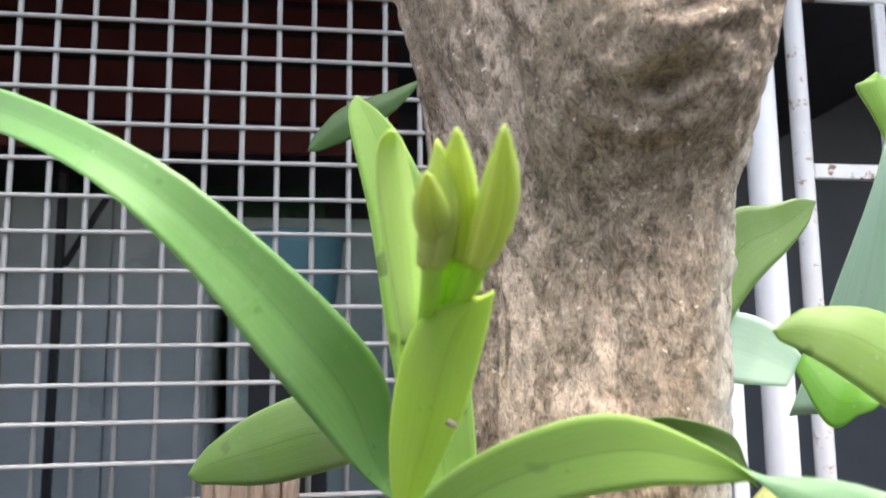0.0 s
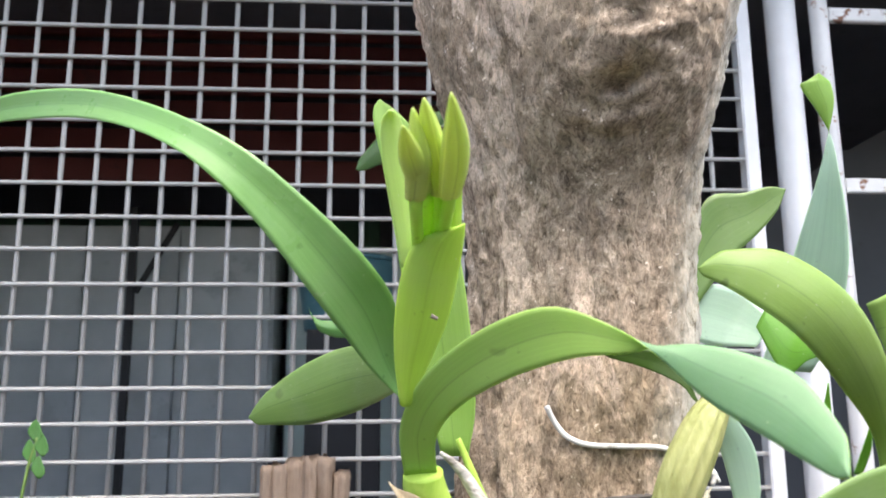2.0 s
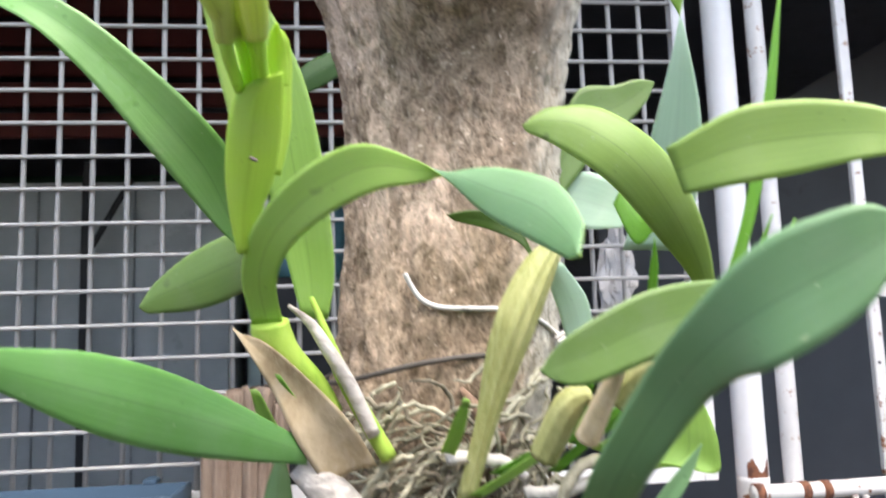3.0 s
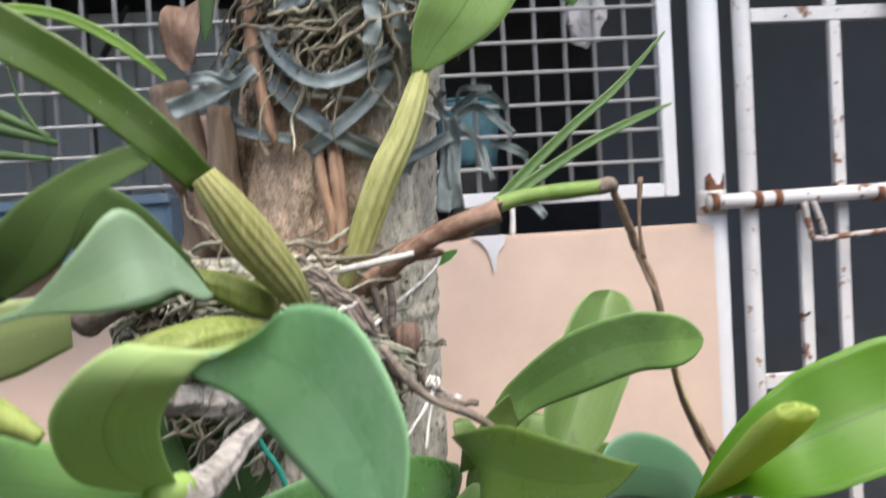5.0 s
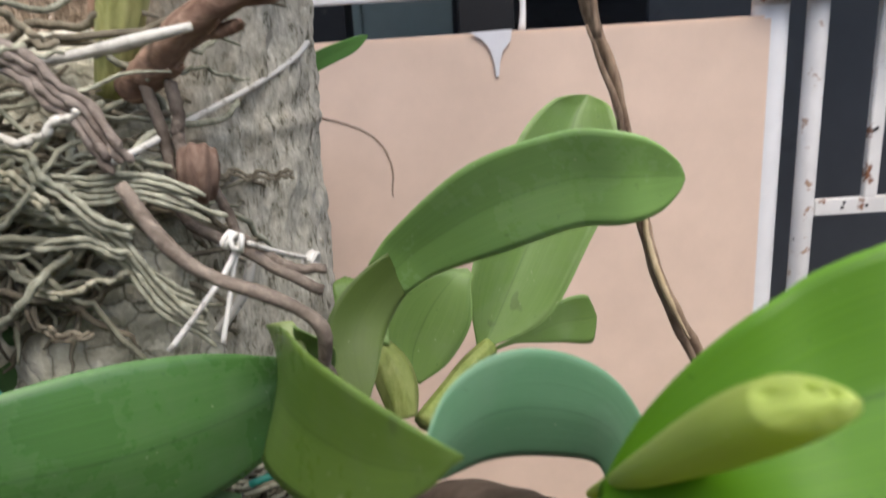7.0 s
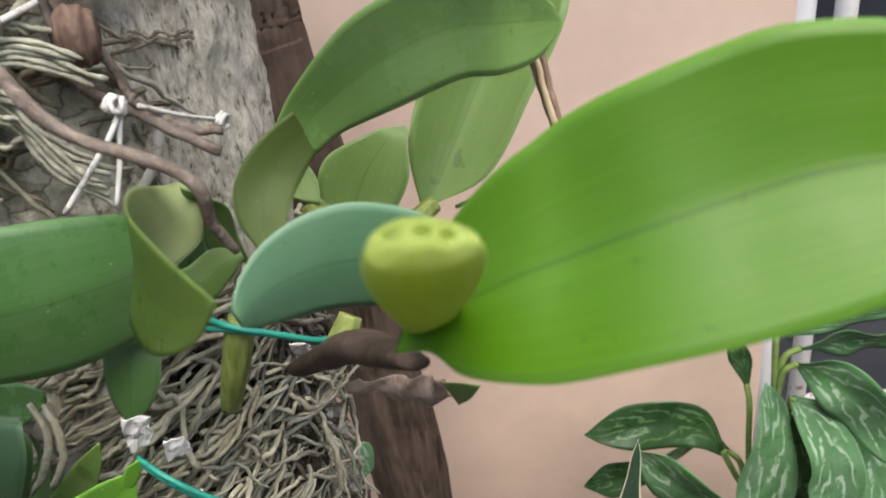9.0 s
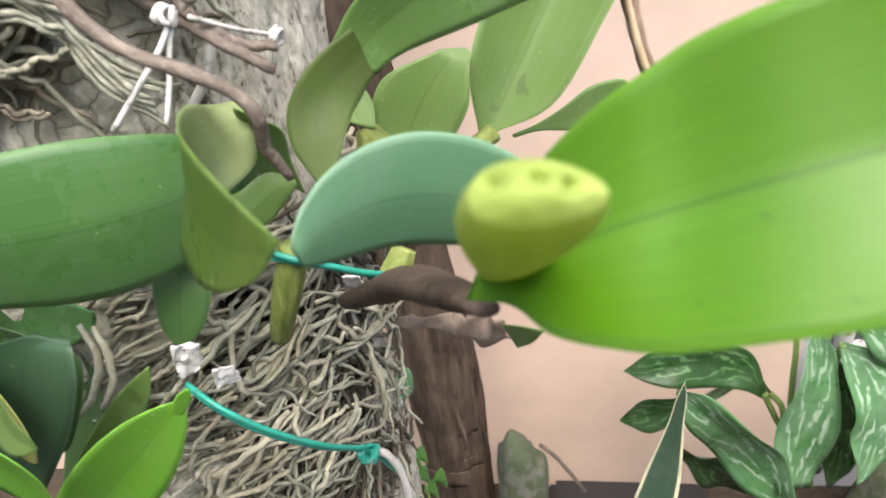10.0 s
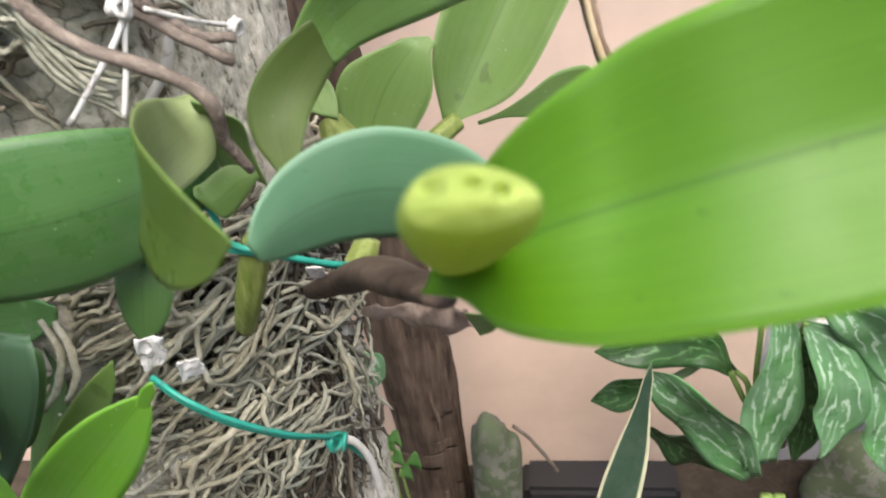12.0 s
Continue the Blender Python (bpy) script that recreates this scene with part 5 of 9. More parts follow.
bark_strip_b = thing("bark_strip", "orange-brown split bark fibres hanging down the trunk", "bark")
stem("strip", [(-0.4916, -0.7656, 1.019), (-0.4904, -0.7673, 0.997), (-0.486, -0.7682, 0.9714), (-0.4874, -0.7677, 0.9508)], [0.0046, 0.0056, 0.0058, 0.0036], ORANGEWOOD, bark_strip_b, "", sides=10, n=24, wob=0.0012, seed=9, squash=0.6)
stem("strip", [(-0.4846, -0.7662, 1.019), (-0.4835, -0.7675, 0.9967), (-0.4819, -0.7677, 0.9712), (-0.4833, -0.7676, 0.9505)], [0.0050, 0.0060, 0.0062, 0.0040], ORANGEWOOD, bark_strip_b, "", sides=10, n=24, wob=0.0012, seed=10, squash=0.6)
stem("strip", [(-0.4809, -0.7661, 1.019), (-0.4797, -0.767, 0.9965), (-0.4797, -0.7675, 0.971), (-0.4811, -0.7674, 0.9504)], [0.0036, 0.0042, 0.0044, 0.0028], ORANGEWOOD, bark_strip_b, "", sides=10, n=24, wob=0.0012, seed=11, squash=0.6)
raffia = thing("raffia_tie", "faded blue-grey raffia strips knotted round the trunk", "raffia")
leaf([(-0.5026, -0.7739, 1.129, -0.0021, 0.0008, -0.0047), (-0.4854, -0.7839, 1.119, -0.0013, 0.0009, -0.005), (-0.4607, -0.7867, 1.116, 0.0002, 0.0009, -0.0051), (-0.4411, -0.7826, 1.121, 0.0016, 0.0008, -0.0049), (-0.4207, -0.7661, 1.132, 0.0019, 0.0007, -0.0048)], RAFFIA, raffia, name="strip", fold=0.5, thick=0.0006, n=26, across=6, wavy=0.5, seed=13)
leaf([(-0.498, -0.776, 1.123, -0.0012, 0.0006, -0.0032), (-0.4734, -0.7872, 1.113, -0.0006, 0.0006, -0.0034), (-0.4483, -0.7865, 1.113, 0.0005, 0.0005, -0.0034), (-0.4223, -0.7662, 1.123, 0.0009, 0.0005, -0.0033)], RAFFIA, raffia, name="strip", fold=0.5, thick=0.0006, n=26, across=6, wavy=0.5, seed=14)
leaf([(-0.5152, -0.7609, 1.095, 0.0006, 0.0006, -0.0047), (-0.4933, -0.7791, 1.096, 0.001, 0.0006, -0.0047), (-0.4741, -0.7858, 1.1, 0.0013, 0.0006, -0.0046), (-0.4581, -0.7845, 1.105, 0.0007, 0.0007, -0.0047), (-0.4343, -0.7703, 1.109, 0.0003, 0.0007, -0.0047)], RAFFIA, raffia, name="strip", fold=0.5, thick=0.0006, n=26, across=6, wavy=0.5, seed=15)
leaf([(-0.4905, -0.7802, 1.09, 0.0018, 0.0004, -0.0031), (-0.4742, -0.7878, 1.098, 0.0013, 0.0004, -0.0033), (-0.4553, -0.7868, 1.102, 0.0001, 0.0005, -0.0036), (-0.4279, -0.7686, 1.102, -0.0004, 0.0005, -0.0035)], RAFFIA, raffia, name="strip", fold=0.5, thick=0.0006, n=26, across=6, wavy=0.5, seed=16)
leaf([(-0.5431, -0.7363, 1.075, -0.0024, 0.0005, -0.0039), (-0.522, -0.7602, 1.06, -0.0029, 0.0003, -0.0035), (-0.5033, -0.7692, 1.04, -0.0031, 0.0002, -0.0034), (-0.4853, -0.7727, 1.025, -0.0027, 0.0003, -0.0037), (-0.4675, -0.7693, 1.014, -0.0021, 0.0004, -0.0041), (-0.4389, -0.7518, 1.003, -0.0018, 0.0004, -0.0042)], RAFFIA, raffia, name="strip", fold=0.5, thick=0.0006, n=26, across=6, wavy=0.5, seed=17)
leaf([(-0.4489, -0.7683, 1.058, -0.0034, -0.0004, 0.0024), (-0.461, -0.772, 1.041, -0.003, -0.0005, 0.0029), (-0.479, -0.7748, 1.026, -0.0025, -0.0006, 0.0033), (-0.497, -0.7719, 1.013, -0.0024, -0.0006, 0.0034)], RAFFIA, raffia, name="strip", fold=0.5, thick=0.0006, n=26, across=6, wavy=0.5, seed=18)
leaf([(-0.5651, -0.79, 1.036, 0.0017, 0.0013, -0.0051), (-0.5545, -0.785, 1.041, 0.0019, 0.0013, -0.005), (-0.5434, -0.78, 1.048, 0.0029, 0.0015, -0.0044), (-0.5348, -0.775, 1.057, 0.0035, 0.0015, -0.0039)], RAFFIA, raffia, name="strip", fold=0.5, thick=0.0006, n=26, across=6, wavy=0.5, seed=19)
leaf([(-0.5566, -0.785, 1.052, 0.0006, 0.0007, -0.0029), (-0.5448, -0.785, 1.054, -0.0003, 0.0005, -0.0029), (-0.5343, -0.78, 1.05, 0.0004, 0.0007, -0.0029), (-0.5218, -0.78, 1.059, 0.0016, 0.0008, -0.0024)], RAFFIA, raffia, name="strip", fold=0.5, thick=0.0006, n=26, across=6, wavy=0.5, seed=20)
leaf([(-0.5155, -0.7711, 1.083, -0.004, -0.0002, -0.0013), (-0.5099, -0.7753, 1.067, -0.0035, 0.0001, -0.0024), (-0.4948, -0.783, 1.052, -0.0018, 0.0006, -0.0038), (-0.4768, -0.7845, 1.05, 0.001, 0.0008, -0.004), (-0.4484, -0.7728, 1.066, 0.0018, 0.0008, -0.0037)], RAFFIA, raffia, name="strip", fold=0.5, thick=0.0006, n=26, across=6, wavy=0.5, seed=21)
leaf([(-0.5396, -0.7422, 1.076, -0.0022, -0.0004, -0.0001), (-0.5385, -0.7442, 1.057, -0.0022, -0.0004, 0.0001), (-0.5413, -0.7405, 1.041, -0.0022, -0.0004, -0.0002), (-0.5361, -0.7466, 1.029, -0.0021, -0.0003, -0.0007)], RAFFIA, raffia, name="strip", fold=0.5, thick=0.0006, n=26, across=6, wavy=0.5, seed=22)
leaf([(-0.4576, -0.7861, 1.091, -0.0045, 0.0001, -0.0003), (-0.4568, -0.7882, 1.078, -0.0045, -0.0001, 0.0003), (-0.4591, -0.7885, 1.066, -0.0044, -0.0002, 0.0008)], RAFFIA, raffia, name="strip", fold=0.5, thick=0.0006, n=26, across=6, wavy=0.5, seed=23)
leaf([(-0.4437, -0.7762, 1.093, -0.0045, 0.0003, -0.0004), (-0.4422, -0.7769, 1.077, -0.0044, 0.0004, -0.0009), (-0.4381, -0.7703, 1.069, -0.0042, 0.0006, -0.0016)], RAFFIA, raffia, name="strip", fold=0.5, thick=0.0006, n=26, across=6, wavy=0.5, seed=24)
leaf([(-0.4221, -0.745, 1.022, -0.0041, 0.0005, -0.0017), (-0.4176, -0.745, 1.011, -0.0045, 0.0003, -0.0004), (-0.4201, -0.75, 0.9921, -0.0045, 0.0002, 0.0006), (-0.4227, -0.752, 0.9753, -0.0044, 0.0002, 0.0007)], RAFFIA, raffia, name="strip", fold=0.5, thick=0.0006, n=26, across=6, wavy=0.5, seed=25)
leaf([(-0.4145, -0.745, 1.032, -0.004, 0.0004, -0.0003), (-0.413, -0.745, 1.014, -0.004, 0.0003, 0), (-0.4149, -0.75, 0.995, -0.004, 0.0003, 0), (-0.4134, -0.75, 0.9768, -0.004, 0.0003, -0.0003)], RAFFIA, raffia, name="strip", fold=0.5, thick=0.0006, n=26, across=6, wavy=0.5, seed=26)
leaf([(-0.47, -0.7676, 1.02, -0.002, 0.0004, -0.0029), (-0.4526, -0.7638, 1.009, -0.0013, 0.0005, -0.0033), (-0.4377, -0.7536, 1.01, 0.0009, 0.0005, -0.0035), (-0.4145, -0.745, 1.021, 0.0014, 0.0005, -0.0033)], RAFFIA, raffia, name="strip", fold=0.5, thick=0.0006, n=26, across=6, wavy=0.5, seed=27)
leaf([(-0.5475, -0.728, 1.059, -0.0029, -0.0008, 0.0004), (-0.5496, -0.7279, 1.046, -0.0029, -0.0005, -0.0007), (-0.5369, -0.7481, 1.03, -0.0013, 0.0003, -0.0027), (-0.5057, -0.7672, 1.021, -0.0006, 0.0005, -0.0029)], RAFFIA, raffia, name="strip", fold=0.5, thick=0.0006, n=26, across=6, wavy=0.5, seed=28)
leaf([(-0.4145, -0.745, 1.029, 0.0011, 0.0003, -0.0021), (-0.3981, -0.748, 1.037, -0.0005, 0.0006, -0.0023), (-0.3778, -0.752, 1.019, -0.0015, 0.0006, -0.0018)], RAFFIA, raffia, name="strip", fold=0.5, thick=0.0006, n=26, across=6, wavy=0.5, seed=29)
leaf([(-0.4145, -0.745, 1.032, -0.0011, 0.0003, -0.0012), (-0.4011, -0.748, 1.019, -0.0014, 0.0003, -0.0008), (-0.3956, -0.752, 0.9973, -0.0015, 0.0002, -0.0004)], RAFFIA, raffia, name="strip", fold=0.5, thick=0.0006, n=26, across=6, wavy=0.5, seed=30)
leaf([(-0.413, -0.745, 1.035, 0.0013, 0.0003, -0.002), (-0.3952, -0.748, 1.046, 0.0001, 0.0006, -0.0023), (-0.3808, -0.752, 1.035, -0.0012, 0.0006, -0.002)], RAFFIA, raffia, name="strip", fold=0.5, thick=0.0006, n=26, across=6, wavy=0.5, seed=31)
leaf([(-0.4099, -0.745, 1.038, 0.0015, -0, -0.0004), (-0.4071, -0.748, 1.048, 0.0007, 0.0003, -0.0014), (-0.3897, -0.752, 1.047, 0.0001, 0.0004, -0.0016)], RAFFIA, raffia, name="strip", fold=0.5, thick=0.0006, n=26, across=6, wavy=0.5, seed=32)
leaf([(-0.3917, -0.745, 1.016, -0.0006, 0.0005, -0.0023), (-0.3801, -0.748, 1.012, -0.0009, 0.0005, -0.0022), (-0.3704, -0.752, 1.006, -0.0012, 0.0005, -0.002)], RAFFIA, raffia, name="strip", fold=0.5, thick=0.0006, n=26, across=6, wavy=0.5, seed=33)
leaf([(-0.4099, -0.745, 1.023, -0.0007, 0.0003, -0.0014), (-0.3981, -0.748, 1.016, -0.0013, 0.0003, -0.0009), (-0.392, -0.752, 0.9927, -0.0015, 0.0002, -0.0004)], RAFFIA, raffia, name="strip", fold=0.5, thick=0.0006, n=26, across=6, wavy=0.5, seed=34)
leaf([(-0.416, -0.745, 1.032, 0.002, -0.0004, 0.0013), (-0.4222, -0.748, 1.041, 0.0024, -0.0002, 0.0002), (-0.4179, -0.752, 1.047, 0.002, 0.0002, -0.0013)], RAFFIA, raffia, name="strip", fold=0.5, thick=0.0006, n=26, across=6, wavy=0.5, seed=35)
leaf([(-0.3767, -0.745, 1.013, -0.0011, 0.0004, -0.0011), (-0.3711, -0.748, 1.006, -0.0014, 0.0004, -0.0007), (-0.3688, -0.752, 0.9936, -0.0015, 0.0003, -0.0004)], RAFFIA, raffia, name="strip", fold=0.5, thick=0.0006, n=26, across=6, wavy=0.5, seed=36)
leaf([(-0.3826, -0.745, 0.9827, -0.0007, 0.0003, -0.0023), (-0.368, -0.748, 0.9775, -0.0012, 0.0004, -0.002), (-0.3613, -0.752, 0.969, -0.0017, 0.0004, -0.0016)], RAFFIA, raffia, name="strip", fold=0.5, thick=0.0006, n=26, across=6, wavy=0.5, seed=37)
leaf([(-0.3675, -0.745, 0.9945, 0.0003, 0.0001, -0.0016), (-0.3607, -0.748, 0.9954, -0.0003, 0.0003, -0.0016), (-0.3606, -0.752, 0.992, -0.0015, 0.0004, -0.0005)], RAFFIA, raffia, name="strip", fold=0.5, thick=0.0006, n=26, across=6, wavy=0.5, seed=38)
cord_mid = thing("white_cord", "white cords wound round the middle trunk", "cord")
stem("strand", [(-0.5168, -0.7573, 1.05), (-0.4909, -0.7647, 1.045), (-0.4659, -0.764, 1.041), (-0.4333, -0.7453, 1.037), (-0.4202, -0.7256, 1.034)], 0.0016, CORD, cord_mid, "", sides=8, n=24, wob=0, seed=0)
stem("strand", [(-0.4731, -0.812, 0.9153), (-0.4654, -0.8, 0.9187), (-0.4548, -0.775, 0.9251), (-0.4404, -0.7453, 0.9328), (-0.4284, -0.7276, 0.941), (-0.4235, -0.7147, 0.9473)], 0.0012, CORD, cord_mid, "", sides=8, n=24, wob=0, seed=0)
stem("strand", [(-0.4598, -0.775, 0.843), (-0.4478, -0.775, 0.8581), (-0.4427, -0.775, 0.8731)], 0.002, CORD, cord_mid, "", sides=8, n=24, wob=0, seed=0)
stem("strand", [(-0.4589, -0.825, 0.8575), (-0.4478, -0.82, 0.8704), (-0.4407, -0.815, 0.8796), (-0.4363, -0.81, 0.8882)], 0.001, CORD, cord_mid, "", sides=8, n=24, wob=0, seed=0)
stem("strand", [(-0.4435, -0.82, 0.857), (-0.4414, -0.815, 0.8681), (-0.4387, -0.812, 0.8804), (-0.4352, -0.81, 0.889)], 0.0009, CORD, cord_mid, "", sides=8, n=24, wob=0, seed=0)
stem("strand", [(-0.4365, -0.8, 0.8844), (-0.4291, -0.785, 0.8758), (-0.4227, -0.765, 0.8671)], 0.0009, CORD, cord_mid, "", sides=8, n=24, wob=0, seed=0)


def cord_knot(c, r, thick, turns, material, parent, seed):
    """A few loops of cord pulled tight one over another."""
    rng = random.Random(seed)
    for k in range(turns):
        ax = Vector((rng.uniform(-0.5, 0.5) + 0.8, rng.uniform(-0.9, 0.2), rng.uniform(-0.7, 0.7))).normalized()
        s1 = ax.orthogonal().normalized()
        s2 = ax.cross(s1)
        mid = Vector(c) + ax * (k - (turns - 1) / 2) * thick * 1.7
        pts = [mid + (s1 * math.cos(q * 0.7) + s2 * math.sin(q * 0.7)) * r * rng.uniform(0.85, 1.1) for q in range(10)]
        stem("knot", pts, thick, material, parent, sides=7, n=40)


cord_knot((-0.4378, -0.8120, 0.8880), 0.0026, 0.0009, 4, CORD, cord_mid, 3)
cord_knot((-0.4225, -0.7665, 0.8672), 0.0030, 0.0009, 3, CORD, cord_mid, 8)

# orchid whose roots clasp the trunk: pale broad leaf and yellow stem
orchid_c = thing("orchid", "orchid with one broad pale leaf and yellow ribbed stem", "orchid", "orchids on the tree")
stem("pseudobulb", [(-0.4316, -0.785, 1.054), (-0.4367, -0.79, 1.038), (-0.445, -0.792, 1.017), (-0.4559, -0.792, 0.9967), (-0.4683, -0.788, 0.9673), (-0.4807, -0.782, 0.9347)], [0.004, 0.0062, 0.0075, 0.0082, 0.0076, 0.0052], YBULB, orchid_c, "ribbed yellow-green stem", sides=40, n=30, wob=0, seed=0, ribs=10, ribdepth=0.085)
leaf([(-0.4342, -0.79, 1.05, 0.0038, 0, -0.0002),
      (-0.4242, -0.795, 1.064, 0.0125, 0, -0.0057),
      (-0.4116, -0.8, 1.078, 0.0203, 0, -0.0072),
      (-0.3983, -0.8, 1.099, 0.0212, 0, -0.0056),
      (-0.387, -0.8, 1.122, 0.0149, 0, -0.0037),
      (-0.3775, -0.8, 1.137, 0.0079, 0, -0.0009),
      (-0.3732, -0.8, 1.139, 0.0047, 0, -0.0005),
      (-0.3706, -0.8, 1.141, 0.0003, 0, -0)], LEAF_BROAD, orchid_c, "broad pale green leaf", fold=0.12)
leaf([(-0.3648, -0.795, 1.14, 0.0064, 0, -0.0007),
      (-0.3565, -0.79, 1.129, 0.0104, 0, 0.0004),
      (-0.3511, -0.785, 1.112, 0.0119, 0, 0.0003),
      (-0.348, -0.782, 1.095, 0.008, 0, 0.0013),
      (-0.3466, -0.7808, 1.089, 0.0048, 0, 0.0008),
      (-0.3458, -0.78, 1.085, 0.0003, 0, 0)], LEAF, orchid_c, "", fold=0.15)
leaf([(-0.3694, -0.77, 1.151, 0.0053, 0, 0.0032),
      (-0.3473, -0.76, 1.155, 0.0135, 0, -0.0091),
      (-0.3446, -0.76, 1.169, 0.0136, 0, -0.0082),
      (-0.3431, -0.76, 1.18, 0.0078, 0, -0.0028),
      (-0.3424, -0.76, 1.182, 0.0047, 0, -0.0017),
      (-0.342, -0.76, 1.183, 0.0003, 0, -0.0001)], LEAF_OLIVE, orchid_c, "", fold=0.15)
leaf([(-0.3764, -0.8, 1.142, 0.0039, 0, -0.0017),
      (-0.3669, -0.8, 1.153, 0.0031, 0, -0.0017),
      (-0.3563, -0.8, 1.167, 0.0002, 0, -0.0001)], LEAF_PALE, orchid_c, "", fold=0.3)
leaf([(-0.541, -0.77, 1.165, 0.0022, 0, 0.0004),
      (-0.5413, -0.775, 1.153, 0.0056, 0, 0.0004),
      (-0.5413, -0.78, 1.139, 0.0073, 0, -0.0003),
      (-0.5431, -0.78, 1.115, 0.0064, 0, -0.0018),
      (-0.5451, -0.78, 1.092, 0.0036, 0, -0.0033),
      (-0.5463, -0.78, 1.08, 0.0022, 0, -0.002),
      (-0.547, -0.78, 1.073, 0.0001, 0, -0.0001)], LEAF_DARK, orchid_c, "", fold=0.15)
stem("dead_stem", [(-0.5307, -0.79, 1.165), (-0.5174, -0.79, 1.152), (-0.5071, -0.785, 1.14), (-0.493, -0.78, 1.135), (-0.4784, -0.775, 1.131)], [0.006, 0.0085, 0.0085, 0.006, 0.004], DRYGREY, orchid_c, "whitish dead stem", sides=14, n=24, wob=0, seed=0)
leaf([(-0.5497, -0.77, 1.121, -0.0013, 0, -0.0087),
      (-0.5572, -0.77, 1.112, 0.001, 0, -0.0093),
      (-0.573, -0.77, 1.105, 0.0043, 0, -0.005),
      (-0.5805, -0.77, 1.107, 0.0003, 0, -0.0003)], DRYBROWN, orchid_c, "", name="dry_sheath", fold=-0.4, wavy=0.1)
leaf([(-0.5581, -0.77, 1.095, 0.0093, 0, 0.0011),
      (-0.56, -0.775, 1.081, 0.01, 0, -0.0037),
      (-0.5613, -0.77, 1.067, 0.0076, 0, -0.002),
      (-0.5611, -0.77, 1.06, 0.0005, 0, -0.0001)], DRYBROWN, orchid_c, "", name="dry_sheath", fold=-0.5, wavy=0.1)
stem("root", [(-0.4334, -0.79, 1.154), (-0.4517, -0.79, 1.163), (-0.4717, -0.79, 1.165)], [0.002, 0.003, 0.003], ROOTPALE, orchid_c, "", sides=8, n=14, wob=0.002, seed=0)
stem("root", [(-0.3982, -0.79, 1.156), (-0.4145, -0.79, 1.151), (-0.4336, -0.79, 1.15)], [0.002, 0.003, 0.003], ROOTPALE, orchid_c, "", sides=8, n=14, wob=0.002, seed=1)
stem("root", [(-0.3943, -0.79, 1.166), (-0.411, -0.79, 1.157), (-0.4181, -0.79, 1.144)], [0.002, 0.003, 0.003], ROOT, orchid_c, "", sides=8, n=14, wob=0.002, seed=2)
leaf([(-0.4557, -0.79, 1.148, 0.0028, 0, -0.0007),
      (-0.4338, -0.8, 1.163, 0.0027, 0, -0.0007),
      (-0.4062, -0.81, 1.184, 0.0013, 0, -0.0005)], LEAF_OLIVE, orchid_c, "", name="blade", fold=0.3, n=16, across=5)
leaf([(-0.4458, -0.79, 1.157, 0.0037, 0, -0.0007),
      (-0.4113, -0.8, 1.175, 0.0037, 0, -0.0007),
      (-0.3715, -0.81, 1.195, 0.0018, 0, -0.0005)], LEAF_BRIGHT, orchid_c, "", name="blade", fold=0.3, n=16, across=5)
leaf([(-0.467, -0.79, 1.167, 0.0031, 0, -0.0007),
      (-0.4633, -0.8, 1.179, 0.003, 0, -0.0007),
      (-0.4604, -0.81, 1.191, 0.0015, 0, -0.0005)], LEAF_OLIVE, orchid_c, "", name="blade", fold=0.3, n=16, across=5)
leaf([(-0.4205, -0.79, 1.157, 0.0025, 0, -0.0007),
      (-0.3955, -0.8, 1.178, 0.0025, 0, -0.0007),
      (-0.3623, -0.81, 1.192, 0.0012, 0, -0.0005)], LEAF_BRIGHT, orchid_c, "", name="blade", fold=0.3, n=16, across=5)
leaf([(-0.4008, -0.79, 1.165, 0.0022, 0, -0.0007),
      (-0.3795, -0.8, 1.181, 0.0022, 0, -0.0007),
      (-0.3554, -0.81, 1.201, 0.0011, 0, -0.0005)], LEAF_OLIVE, orchid_c, "", name="blade", fold=0.3, n=16, across=5)
leaf([(-0.4134, -0.79, 1.169, 0.0044, 0, -0.0008),
      (-0.4107, -0.8, 1.184, 0.0043, 0, -0.0007),
      (-0.4084, -0.81, 1.196, 0.0021, 0, -0.0005)], LEAF_BRIGHT, orchid_c, "", name="blade", fold=0.3, n=16, across=5)
leaf([(-0.5307, -0.79, 1.169, 0.0041, 0, -0.0007),
      (-0.5402, -0.8, 1.181, 0.004, 0, -0.0007),
      (-0.546, -0.81, 1.198, 0.0019, 0, -0.0005)], LEAF_OLIVE, orchid_c, "", name="blade", fold=0.3, n=16, across=5)
leaf([(-0.5188, -0.79, 1.169, 0.003, 0, -0.0007),
      (-0.5283, -0.8, 1.187, 0.0029, 0, -0.0007),
      (-0.5372, -0.81, 1.204, 0.0014, 0, -0.0005)], LEAF_BRIGHT, orchid_c, "", name="blade", fold=0.3, n=16, across=5)

# twig orchid leaning out to the gate side
orchid_d = thing("orchid", "leggy orchid on brown cane with narrow leaves, dry flower stalk", "orchid", "orchids on the tree")
stem("cane", [(-0.4728, -0.785, 0.9362), (-0.461, -0.79, 0.944), (-0.4469, -0.795, 0.9554), (-0.4252, -0.8, 0.9664), (-0.398, -0.803, 0.976)], [0.0062, 0.0062, 0.0052, 0.0055, 0.0062], CANE, orchid_d, "peeling brown cane", sides=16, n=36, wob=0.0016, seed=3)
rng = random.Random(44)
